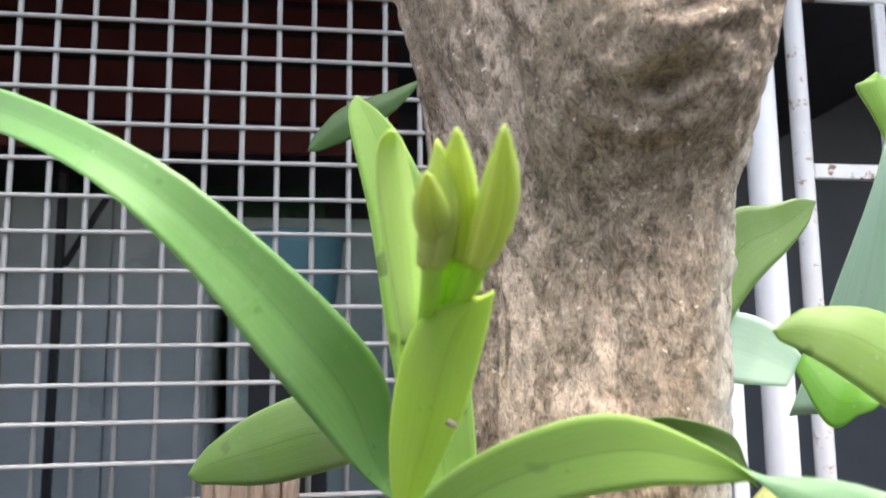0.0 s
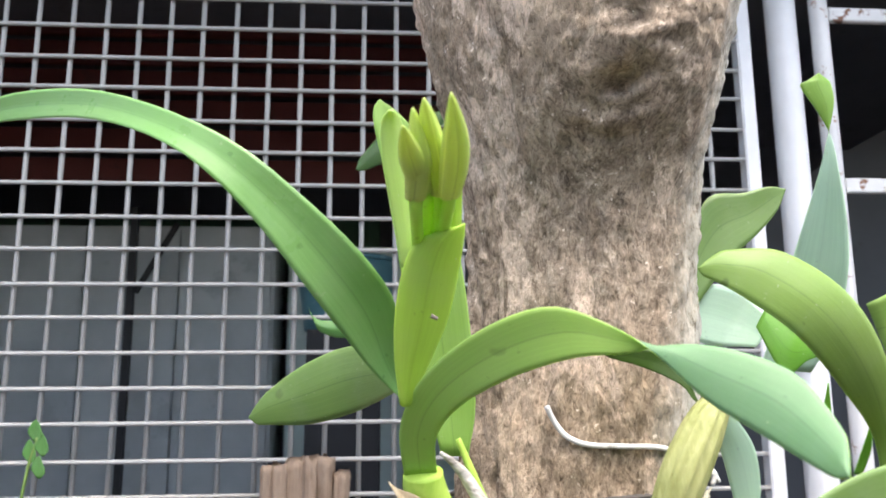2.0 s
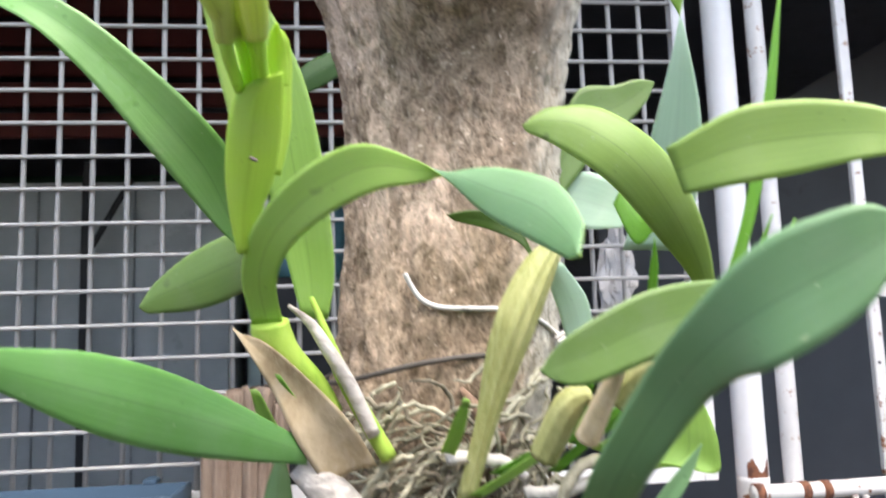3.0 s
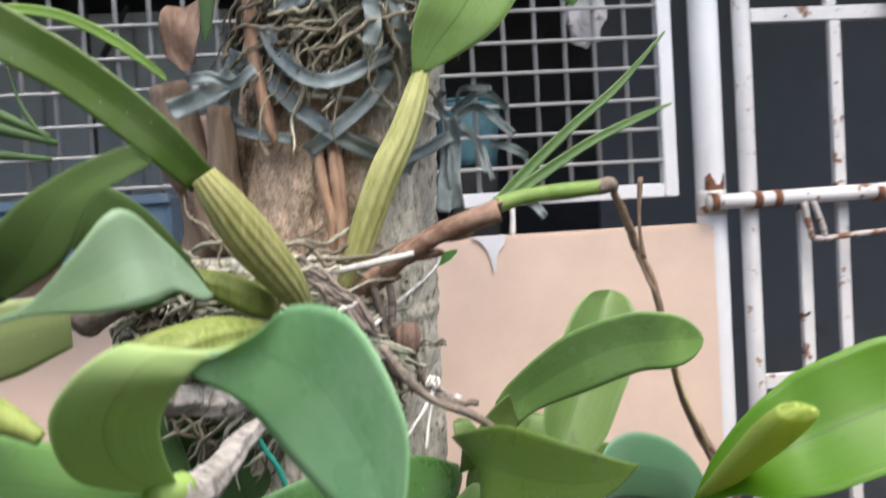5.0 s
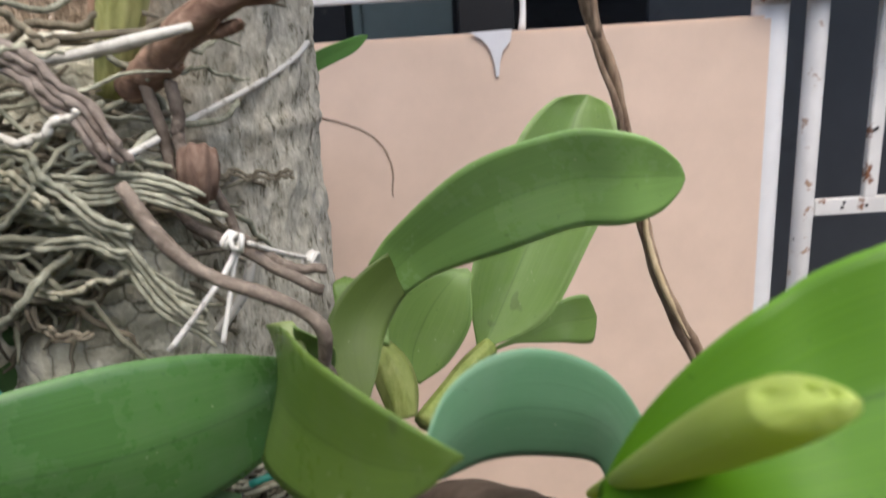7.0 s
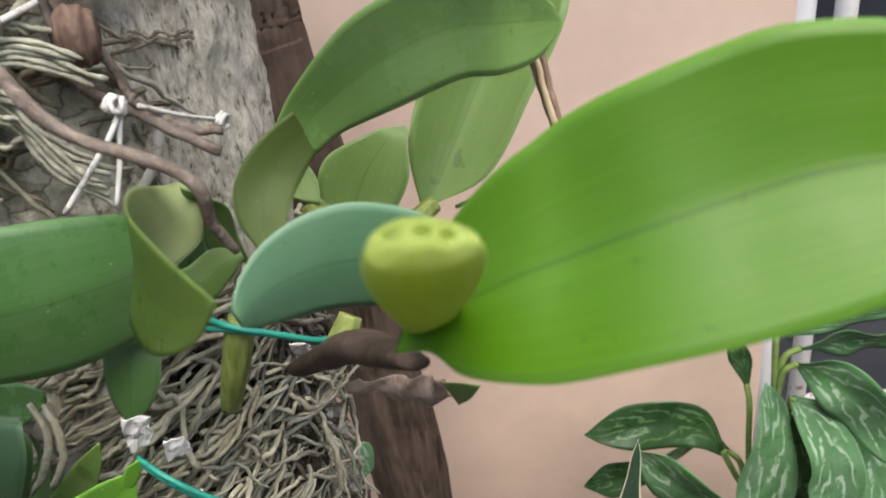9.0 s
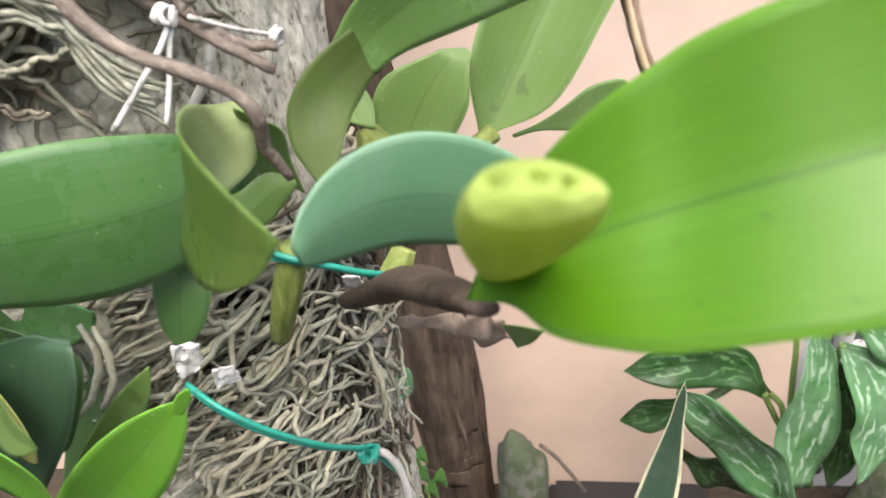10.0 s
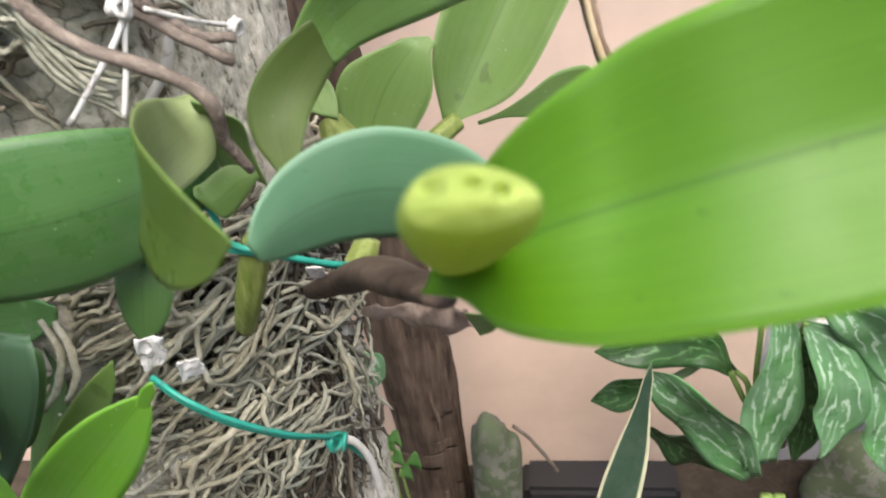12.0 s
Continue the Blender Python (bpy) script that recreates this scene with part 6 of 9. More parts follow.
for k in range(9):
    f = 0.08 + 0.1 * k
    c = Vector((-0.4728, -0.785, 0.9362)).lerp(Vector((-0.398, -0.803, 0.976)), f) + Vector((0, -0.005, rng.uniform(-0.003, 0.005)))
    run = Vector((0.0085 + rng.uniform(0, 0.006), -0.002 - rng.uniform(0, 0.002), 0.0045 + rng.uniform(-0.003, 0.003)))
    w = rng.uniform(0.0014, 0.0028)
    leaf([(*(c - run * 0.6), 0.0004, 0, -w * 0.6), (*c, 0.0005, -0.0003, -w), (*(c + run * 0.6), 0.0006, -0.0006, -w * 0.9), (*(c + run + Vector((0, -0.0016, 0))), 0.0004, -0.0004, -w * 0.3)],
         CANE, orchid_d, "", name="bark_flake", fold=-0.5, n=10, across=4, thick=0.0004, wavy=0.3, seed=k)
leaf([(-0.399, -0.803, 0.9771, 0.0018, 0, -0.0025),
      (-0.3798, -0.797, 0.995, 0.0019, 0, -0.0025),
      (-0.3525, -0.791, 1.018, 0.0016, 0, -0.0021),
      (-0.3248, -0.785, 1.039, 0.0013, 0, -0.0018),
      (-0.2943, -0.779, 1.069, 0.0004, 0, -0.0005)], LEAF_NARROW, orchid_d, "narrow fleshy leaf", fold=0.35, across=6, n=26)
leaf([(-0.3964, -0.803, 0.977, 0.0018, 0, -0.0025),
      (-0.3746, -0.797, 0.9909, 0.0019, 0, -0.0025),
      (-0.3445, -0.791, 1.008, 0.0016, 0, -0.0021),
      (-0.3166, -0.785, 1.02, 0.0013, 0, -0.0018),
      (-0.2924, -0.779, 1.029, 0.0004, 0, -0.0005)], LEAF_NARROW, orchid_d, "narrow fleshy leaf", fold=0.35, across=6, n=26)
stem("green_stem", [(-0.3985, -0.803, 0.9771), (-0.3829, -0.8, 0.9807), (-0.361, -0.795, 0.9824), (-0.3373, -0.79, 0.984)], [0.0045, 0.0042, 0.0046, 0.0042], BULBG, orchid_d, "", sides=12, n=24, wob=0, seed=0)
stem("scar", [(-0.3415, -0.791, 0.9834), (-0.3334, -0.79, 0.9847), (-0.3302, -0.79, 0.9814)], [0.0042, 0.0044, 0.002], TWIG, orchid_d, "", sides=10, n=10, wob=0, seed=0)
stem("flower_stalk", [(-0.3326, -0.79, 0.9841), (-0.3256, -0.787, 0.9694), (-0.3167, -0.783, 0.9476), (-0.3092, -0.788, 0.9201), (-0.2999, -0.783, 0.8833), (-0.2928, -0.787, 0.856), (-0.2788, -0.782, 0.8285), (-0.2641, -0.78, 0.7996)], [0.0024, 0.003, 0.0032, 0.0028, 0.0028, 0.0036, 0.0044, 0.003], STRAW, orchid_d, "dry brown hanging stalk", sides=10, n=70, wob=0.0016, seed=4, squash=0.55)
stem("stalk_fibre", [(-0.3201, -0.7875, 0.9476), (-0.3119, -0.792, 0.9204), (-0.303, -0.787, 0.884), (-0.2955, -0.791, 0.8569), (-0.2832, -0.786, 0.8297), (-0.2744, -0.784, 0.8154)], [0.0005, 0.0013, 0.0014, 0.0016, 0.0016, 0.0006], STRAW, orchid_d, "", sides=7, n=50, wob=0.0014, seed=6)
stem("stalk_fibre", [(-0.3037, -0.789, 0.8954), (-0.2999, -0.789, 0.876), (-0.2932, -0.792, 0.8544), (-0.2826, -0.787, 0.8334)], [0.0004, 0.0011, 0.0012, 0.0005], PAPER, orchid_d, "", sides=7, n=30, wob=0.001, seed=7)
stem("stalk_fork", [(-0.3185, -0.796, 0.9435), (-0.3198, -0.795, 0.9635), (-0.3179, -0.795, 0.9877)], [0.0015, 0.001, 0.0016], STRAW, orchid_d, "", sides=7, n=12, wob=0, seed=0)
stem("root", [(-0.4963, -0.8, 0.9459), (-0.4794, -0.803, 0.9484), (-0.4602, -0.805, 0.9516), (-0.4433, -0.804, 0.9545)], [0.0011, 0.0018, 0.002, 0.0014], ROOTPALE, orchid_d, "", sides=9, n=20, wob=0, seed=0)
stem("root", [(-0.466, -0.792, 0.9391), (-0.4618, -0.792, 0.9188), (-0.4608, -0.792, 0.9019), (-0.4559, -0.792, 0.8891), (-0.4391, -0.792, 0.8786), (-0.4252, -0.792, 0.8692), (-0.4141, -0.792, 0.8621)], 0.0021, TWIG, orchid_d, "", sides=9, n=30, wob=0.0015, seed=7)
stem("root", [(-0.4568, -0.792, 0.9384), (-0.4555, -0.792, 0.9244), (-0.4562, -0.792, 0.9103)], 0.0022, TWIG, orchid_d, "", sides=9, n=30, wob=0.0015, seed=3)
stem("root", [(-0.4405, -0.792, 0.8848), (-0.4307, -0.792, 0.8763), (-0.4229, -0.792, 0.8721), (-0.414, -0.792, 0.8718)], 0.0018, TWIG, orchid_d, "", sides=9, n=30, wob=0.0015, seed=4)
stem("root", [(-0.4501, -0.792, 0.9075), (-0.4418, -0.792, 0.8891), (-0.4377, -0.792, 0.8806)], 0.0018, TWIG, orchid_d, "", sides=9, n=30, wob=0.0015, seed=3)
stem("capsule", [(-0.4492, -0.798, 0.9155), (-0.4491, -0.8, 0.9127), (-0.4497, -0.8, 0.9063), (-0.4505, -0.798, 0.9006)], [0.0056, 0.0064, 0.0062, 0.0046], CAPSULE, orchid_d, "ribbed reddish dry capsule", sides=36, n=14, wob=0, seed=0, ribs=8, ribdepth=0.12)
leaf([(-0.4449, -0.64, 0.9291, 0.0017, 0, -0.0021),
      (-0.4305, -0.64, 0.9377, 0.0021, 0, -0.0041),
      (-0.4146, -0.64, 0.9436, 0.0016, 0, -0.0035),
      (-0.4082, -0.64, 0.9468, 0.0009, 0, -0.0021),
      (-0.4043, -0.64, 0.9487, 0.0001, 0, -0.0001)], LEAF, orchid_d, "", fold=0.2)

# broad-leaved orchid reaching toward the path
orchid_e = thing("orchid", "broad-leaved orchid with curling leaves on grey jointed stems", "orchid", "orchids on the tree")
leaf([(-0.531, -0.875, 0.9927, 0.0047, 0, 0.0042),
      (-0.5462, -0.885, 1.011, 0.0053, 0, 0.0068),
      (-0.5724, -0.89, 1.035, 0.005, 0, 0.0078),
      (-0.6001, -0.893, 1.053, 0.0028, 0, 0.01),
      (-0.6292, -0.895, 1.071, 0.0028, 0, 0.0099),
      (-0.6565, -0.895, 1.09, 0.0024, 0, 0.0074),
      (-0.6673, -0.895, 1.095, 0.0014, 0, 0.0044),
      (-0.6739, -0.895, 1.098, 0.0001, 0, 0.0003)], LEAF_DARKISH, orchid_e, "long strap leaf", fold=0.2)
stem("pseudobulb", [(-0.531, -0.874, 0.9948), (-0.5248, -0.872, 0.9851), (-0.5154, -0.866, 0.9689), (-0.5038, -0.855, 0.9499), (-0.4972, -0.845, 0.9358)], [0.0058, 0.008, 0.0098, 0.0085, 0.005], YBULB, orchid_e, "ribbed pale yellow-green stem", sides=72, n=26, wob=0, seed=0, ribs=15, ribdepth=0.04)
leaf([(-0.5904, -0.7, 1.073, -0.0012, 0, 0.0038),
      (-0.6214, -0.69, 1.098, 0.0011, 0, 0.0037),
      (-0.655, -0.685, 1.117, 0.0002, 0, 0.0037),
      (-0.6885, -0.68, 1.125, 0.0002, 0, 0.0034),
      (-0.7147, -0.68, 1.124, 0.0001, 0, 0.002),
      (-0.7308, -0.68, 1.123, 0, 0, 0.0001)], LEAF_OLIVE, orchid_e, "", fold=0.3, across=5)
leaf([(-0.5321, -0.948, 0.8891, -0.0041, 0, -0.0009),
      (-0.5356, -0.975, 0.9058, -0.0122, 0, -0.0032),
      (-0.5296, -1, 0.9243, -0.0137, 0, 0.0002),
      (-0.5182, -1.014, 0.9376, -0.0116, 0, 0.0021),
      (-0.5087, -1.015, 0.9441, -0.0078, 0, 0.0027),
      (-0.4968, -1.012, 0.9417, -0.0065, 0, -0.0045),
      (-0.4866, -1.008, 0.9404, -0.006, 0, -0.0118),
      (-0.4742, -1.013, 0.9331, -0.0091, 0.005, -0.0162),
      (-0.4637, -1.026, 0.9196, -0.0088, 0.006, -0.011),
      (-0.46, -1.034, 0.9106, -0.0045, 0.004, -0.0051),
      (-0.4607, -1.036, 0.9085, -0.0027, 0.0024, -0.0031),
      (-0.4611, -1.038, 0.9073, -0.0002, 0.0001, -0.0002)], LEAF_CURL, orchid_e, "large leaf curling over on itself", fold=0.1, n=60, across=14, under=LEAF_CURLB)
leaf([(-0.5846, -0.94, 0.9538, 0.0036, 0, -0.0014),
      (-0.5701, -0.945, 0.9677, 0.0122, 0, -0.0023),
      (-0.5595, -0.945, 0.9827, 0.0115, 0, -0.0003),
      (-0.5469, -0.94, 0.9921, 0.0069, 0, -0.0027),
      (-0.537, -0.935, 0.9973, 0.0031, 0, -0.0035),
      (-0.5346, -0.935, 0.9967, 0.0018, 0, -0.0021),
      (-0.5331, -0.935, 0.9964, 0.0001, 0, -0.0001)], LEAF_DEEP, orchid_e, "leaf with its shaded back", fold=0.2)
leaf([(-0.585, -0.962, 0.9454, 0.0024, 0, -0.0008),
      (-0.5632, -0.962, 0.9512, 0.0007, 0, -0.0016),
      (-0.5454, -0.962, 0.9587, 0.0024, 0, -0.0096),
      (-0.5342, -0.958, 0.9649, 0.0039, 0, -0.0144),
      (-0.5282, -0.945, 0.962, 0.0026, 0, -0.0094),
      (-0.5211, -0.9376, 0.9544, 0.0016, 0, -0.0056),
      (-0.5167, -0.933, 0.9498, 0.0001, 0, -0.0003)], LEAF_PALE_GREEN, orchid_e, "broad dull green leaf", fold=0.12)
leaf([(-0.5731, -0.91, 0.9419, 0.0001, 0, -0.0096),
      (-0.5945, -0.915, 0.9371, 0.0003, 0, -0.0141),
      (-0.6116, -0.92, 0.9356, 0.0003, 0, -0.012),
      (-0.6211, -0.9231, 0.9367, 0.0002, 0, -0.0072),
      (-0.6269, -0.925, 0.9374, 0, 0, -0.0004)], LEAF_BACK, orchid_e, "", fold=0.1)
leaf([(-0.5416, -0.93, 0.8819, -0.0027, 0, -0.0034),
      (-0.5563, -0.955, 0.8943, -0.001, 0, -0.0127),
      (-0.5679, -0.975, 0.905, -0.0008, 0, -0.0132),
      (-0.5808, -0.99, 0.9121, -0.0007, 0, -0.0112),
      (-0.5895, -0.9962, 0.9141, -0.0004, 0, -0.0067),
      (-0.5949, -1, 0.9154, -0, 0, -0.0004)], LEAF_SHEEN, orchid_e, "", fold=0.12)
stem("shoot", [(-0.5517, -0.985, 0.919), (-0.5602, -0.985, 0.9246), (-0.5688, -0.985, 0.9282), (-0.5776, -0.985, 0.9297)], [0.002, 0.004, 0.0055, 0.005], GBULB, orchid_e, "lime new shoot", sides=14, n=24, wob=0, seed=0)
stem("cane", [(-0.5303, -0.951, 0.8898), (-0.5251, -0.938, 0.8878), (-0.5206, -0.918, 0.8861), (-0.5169, -0.892, 0.8866), (-0.5142, -0.862, 0.8871)], [0.0048, 0.0066, 0.0054, 0.0046, 0.0028], DRYGREY, orchid_e, "grey papery jointed stem", sides=36, n=40, wob=0.003, seed=1, ribs=7, ribdepth=0.07)
stem("node", [(-0.5336, -0.958, 0.8912), (-0.5303, -0.951, 0.8898), (-0.5278, -0.945, 0.8888)], [0.0035, 0.0052, 0.0058], LEAF_OLIVEB, orchid_e, "green node at the leaf base", sides=14, n=12)
stem("cane", [(-0.5632, -0.88, 0.9106), (-0.5497, -0.88, 0.9072), (-0.5396, -0.87, 0.9024), (-0.531, -0.86, 0.899), (-0.5229, -0.845, 0.8936)], [0.004, 0.0066, 0.0062, 0.0072, 0.0045], DRYGREY, orchid_e, "", sides=36, n=40, wob=0.0025, seed=2, ribs=6, ribdepth=0.07)
stem("pseudobulb", [(-0.5668, -0.88, 0.9181), (-0.5477, -0.88, 0.9227), (-0.5306, -0.87, 0.926), (-0.5187, -0.85, 0.9243), (-0.508, -0.83, 0.9204)], [0.009, 0.0105, 0.0095, 0.007, 0.004], GBULB, orchid_e, "", sides=40, n=26, wob=0, seed=0, ribs=10)
stem("pseudobulb", [(-0.546, -0.85, 0.952), (-0.5319, -0.85, 0.9471), (-0.5182, -0.845, 0.9393), (-0.5121, -0.835, 0.9322)], [0.004, 0.0065, 0.0075, 0.004], GBULB, orchid_e, "", sides=30, n=20, wob=0, seed=0, ribs=8)
stem("cane", [(-0.6129, -0.8, 0.9329), (-0.5923, -0.8, 0.9401), (-0.572, -0.8, 0.9465), (-0.5552, -0.8, 0.9384), (-0.5359, -0.8, 0.933)], [0.012, 0.009, 0.007, 0.008, 0.006], TWIG, orchid_e, "", sides=14, n=24, wob=0.002, seed=6)
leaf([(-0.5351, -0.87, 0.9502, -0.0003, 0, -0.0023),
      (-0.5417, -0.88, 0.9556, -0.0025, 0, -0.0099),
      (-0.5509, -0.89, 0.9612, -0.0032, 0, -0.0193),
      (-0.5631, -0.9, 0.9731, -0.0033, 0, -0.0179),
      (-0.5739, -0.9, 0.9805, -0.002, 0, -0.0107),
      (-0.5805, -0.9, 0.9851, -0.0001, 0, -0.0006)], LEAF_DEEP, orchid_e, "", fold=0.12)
leaf([(-0.5887, -0.8, 0.8919, 0.0085, 0, -0),
      (-0.5852, -0.805, 0.8629, 0.0188, 0, -0.0013),
      (-0.5819, -0.81, 0.83, 0.0232, 0, -0.0011),
      (-0.5773, -0.815, 0.7978, 0.0234, 0, -0.0009),
      (-0.573, -0.82, 0.7646, 0.0127, 0, 0.0004),
      (-0.5725, -0.82, 0.7522, 0.0076, 0, 0.0002),
      (-0.5723, -0.82, 0.7447, 0.0005, 0, 0)], LEAF_DARK, orchid_e, "", fold=0.12)
leaf([(-0.5688, -0.8, 0.8862, 0.0058, 0, -0),
      (-0.5599, -0.8, 0.8719, 0.0167, 0, 0.0029),
      (-0.5399, -0.8, 0.8403, 0.0247, 0, 0.006),
      (-0.5362, -0.8, 0.8128, 0.0146, 0, 0.0046),
      (-0.5382, -0.8, 0.8046, 0.0088, 0, 0.0028),
      (-0.5394, -0.8, 0.7996, 0.0005, 0, 0.0002)], LEAF_DARK, orchid_e, "", fold=0.12)
leaf([(-0.6185, -0.8, 1.021, -0.0001, 0, -0.0016),
      (-0.6587, -0.8, 1.033, -0.0002, 0, -0.0033),
      (-0.7055, -0.8, 1.043, -0.0001, 0, -0.0013)], LEAF_DARK, orchid_e, "", name="blade", fold=0.3, n=16, across=5)
leaf([(-0.6213, -0.8, 1.024, -0.0001, 0, -0.0015),
      (-0.6524, -0.8, 1.041, -0.0002, 0, -0.003),
      (-0.6748, -0.8, 1.061, -0.0001, 0, -0.0012)], LEAF_DARK, orchid_e, "", name="blade", fold=0.3, n=16, across=5)
leaf([(-0.6218, -0.8, 1.013, -0.0001, 0, -0.0012),
      (-0.6566, -0.8, 1.017, -0.0001, 0, -0.0025),
      (-0.7013, -0.8, 1.015, -0.0001, 0, -0.001)], LEAF_DARK, orchid_e, "", name="blade", fold=0.3, n=16, across=5)
leaf([(-0.6243, -0.8, 1.023, -0, 0, -0.0011),
      (-0.635, -0.8, 1.041, -0.0001, 0, -0.0022),
      (-0.6399, -0.8, 1.06, -0, 0, -0.0009)], LEAF_DARK, orchid_e, "", name="blade", fold=0.3, n=16, across=5)
leaf([(-0.6665, -0.8, 0.9975, -0.0002, 0, -0.0036),
      (-0.6834, -0.8, 1.015, -0.0004, 0, -0.0072),
      (-0.7034, -0.8, 1.029, -0.0002, 0, -0.0029)], LEAF_BLUE, orchid_e, "", name="blade", fold=0.3, n=16, across=5)
leaf([(-0.676, -0.8, 0.9611, -0.0002, 0, -0.0034),
      (-0.6885, -0.8, 0.9783, -0.0004, 0, -0.0068),
      (-0.7085, -0.8, 0.9957, -0.0002, 0, -0.0027)], LEAF_BLUE, orchid_e, "", name="blade", fold=0.3, n=16, across=5)
stem("shoot", [(-0.5101, -0.832, 0.9142), (-0.5055, -0.836, 0.9133), (-0.5014, -0.838, 0.9126)], [0.0016, 0.003, 0.0012], LIME, orchid_e, "", sides=10, n=12, wob=0, seed=0)
stem("root", [(-0.6275, -0.8, 0.833), (-0.6207, -0.795, 0.8216), (-0.6137, -0.785, 0.8039), (-0.609, -0.775, 0.7914)], [0.0022, 0.003, 0.003, 0.0025], TWIG, orchid_e, "", sides=8, n=14, wob=0.001, seed=5)
stem("root", [(-0.6391, -0.8, 0.8171), (-0.6322, -0.797, 0.8147), (-0.6215, -0.795, 0.8192)], [0.0012, 0.0016, 0.0015], ROOTPALE, orchid_e, "", sides=8, n=12, wob=0, seed=0)

# orchid low on the trunk: a fan of broad leaves
orchid_f = thing("orchid", "orchid with broad glossy leaves fanning out low on the trunk", "orchid", "orchids on the tree")
leaf([(-0.4251, -0.8, 0.8358, 0.0004, 0, -0.0055),
      (-0.4371, -0.822, 0.8345, 0.0048, 0, -0.0196),
      (-0.4634, -0.845, 0.8347, 0.0029, 0, -0.0269),
      (-0.4905, -0.868, 0.8411, 0.0014, 0, -0.0226),
      (-0.5168, -0.888, 0.8478, 0.0002, 0, -0.0133),
      (-0.5251, -0.8992, 0.8525, 0.0001, 0, -0.008),
      (-0.5302, -0.906, 0.8553, 0, 0, -0.0005)], LEAF_F, orchid_f, "broad glossy leaf held level", fold=0.18, across=14)
leaf([(-0.4249, -0.8058, 0.8438, -0.001, -0.0022, -0.005),
      (-0.4188, -0.8153, 0.8523, 0.0027, -0.0039, -0.0076),
      (-0.4223, -0.8261, 0.8531, 0.0066, -0.0104, -0.0085),
      (-0.4164, -0.862, 0.8599, -0.0046, -0.0011, -0.0173),
      (-0.4066, -0.8829, 0.862, -0.0055, 0.0023, -0.0187),
      (-0.394, -0.8994, 0.8634, -0.0064, 0.003, -0.0154),
      (-0.3831, -0.9117, 0.8667, -0.005, 0.0015, -0.0104),
      (-0.3747, -0.9191, 0.8708, -0.0023, 0.0005, -0.0054),
      (-0.3696, -0.924, 0.876, -0.0003, 0.0, -0.0003)], LEAF_KEEL, orchid_f, "keeled leaf folded to its pale olive back", fold=0.1, across=14, under=LEAF_BACK)
leaf([(-0.412, -0.805, 0.8278, 0.0005, 0, -0.0016),
      (-0.418, -0.81, 0.8267, 0.0014, 0, -0.0067),
      (-0.4249, -0.815, 0.8228, 0.0026, 0, -0.007),
      (-0.4282, -0.8169, 0.8252, 0.0015, 0, -0.0042),
      (-0.4301, -0.818, 0.8267, 0.0001, 0, -0.0003)], LEAF_OLIVED, orchid_f, "", fold=0.15)
leaf([(-0.413, -0.8, 0.8219, 0.0018, 0, -0.0012),
      (-0.4176, -0.805, 0.8339, 0.0061, 0, 0.0029),
      (-0.4145, -0.812, 0.8504, 0.0051, 0, -0.0002),
      (-0.4182, -0.817, 0.8571, 0.003, 0, -0.0001),
      (-0.4204, -0.82, 0.8613, 0.0002, 0, -0)], LEAF_OLIVED, orchid_f, "", fold=0.15)
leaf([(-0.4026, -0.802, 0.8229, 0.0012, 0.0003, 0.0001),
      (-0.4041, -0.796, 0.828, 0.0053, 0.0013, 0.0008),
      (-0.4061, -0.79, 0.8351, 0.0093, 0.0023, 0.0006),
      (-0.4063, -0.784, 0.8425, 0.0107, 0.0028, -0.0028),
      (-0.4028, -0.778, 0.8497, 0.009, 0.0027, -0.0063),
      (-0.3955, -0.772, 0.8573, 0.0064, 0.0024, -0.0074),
      (-0.3851, -0.766, 0.8639, 0.005, 0.0022, -0.007)], LEAF_UNDERSHADE, orchid_f, "", name="leaf_base", fold=0.12, n=34)
leaf([(-0.394, -0.768, 0.8585, 0.0065, 0, -0.0066),
      (-0.3815, -0.772, 0.8702, 0.0078, 0, -0.0092),
      (-0.3547, -0.786, 0.8885, 0.0065, 0, -0.0157),
      (-0.3285, -0.8, 0.8996, 0.0029, 0, -0.0161),
      (-0.314, -0.81, 0.9013, 0.0018, 0, -0.0151),
      (-0.3035, -0.812, 0.9013, 0.0013, 0, -0.0113),
      (-0.2973, -0.813, 0.9011, 0.0005, 0, -0.0055),
      (-0.2949, -0.813, 0.9006, 0.0001, 0, -0.0011)], LEAF_SPOON, orchid_f, "long spoon-shaped leaf", fold=0.16, n=56, across=12, under=LEAF_OLIVED)
leaf([(-0.3549, -0.7, 0.7955, 0.0033, 0, 0.0006),
      (-0.3437, -0.69, 0.8155, 0.019, 0, -0.0091),
      (-0.3266, -0.675, 0.8458, 0.0256, 0, -0.0064),
      (-0.3078, -0.66, 0.8814, 0.0263, 0, -0.0072),
      (-0.299, -0.65, 0.9018, 0.0168, 0, -0.004),
      (-0.2945, -0.6469, 0.9079, 0.0101, 0, -0.0024),
      (-0.2918, -0.645, 0.9117, 0.0006, 0, -0.0001)], LEAF_OLIVED, orchid_f, "", fold=0.6, across=12)
leaf([(-0.346, -0.64, 0.7680, 0.0004, 0, -0.0012),
      (-0.333, -0.625, 0.7660, 0.0005, 0, -0.0022),
      (-0.318, -0.61, 0.7640, 0.0012, 0, -0.0072),
      (-0.2991, -0.59, 0.7617, 0.0026, 0, -0.0147),
      (-0.2811, -0.58, 0.759, 0.0022, 0, -0.0176),
      (-0.2758, -0.5769, 0.7583, 0.0013, 0, -0.0105),
      (-0.2726, -0.575, 0.7579, 0.0001, 0, -0.0006)], LEAF_OLIVED, orchid_f, "", fold=0.1)
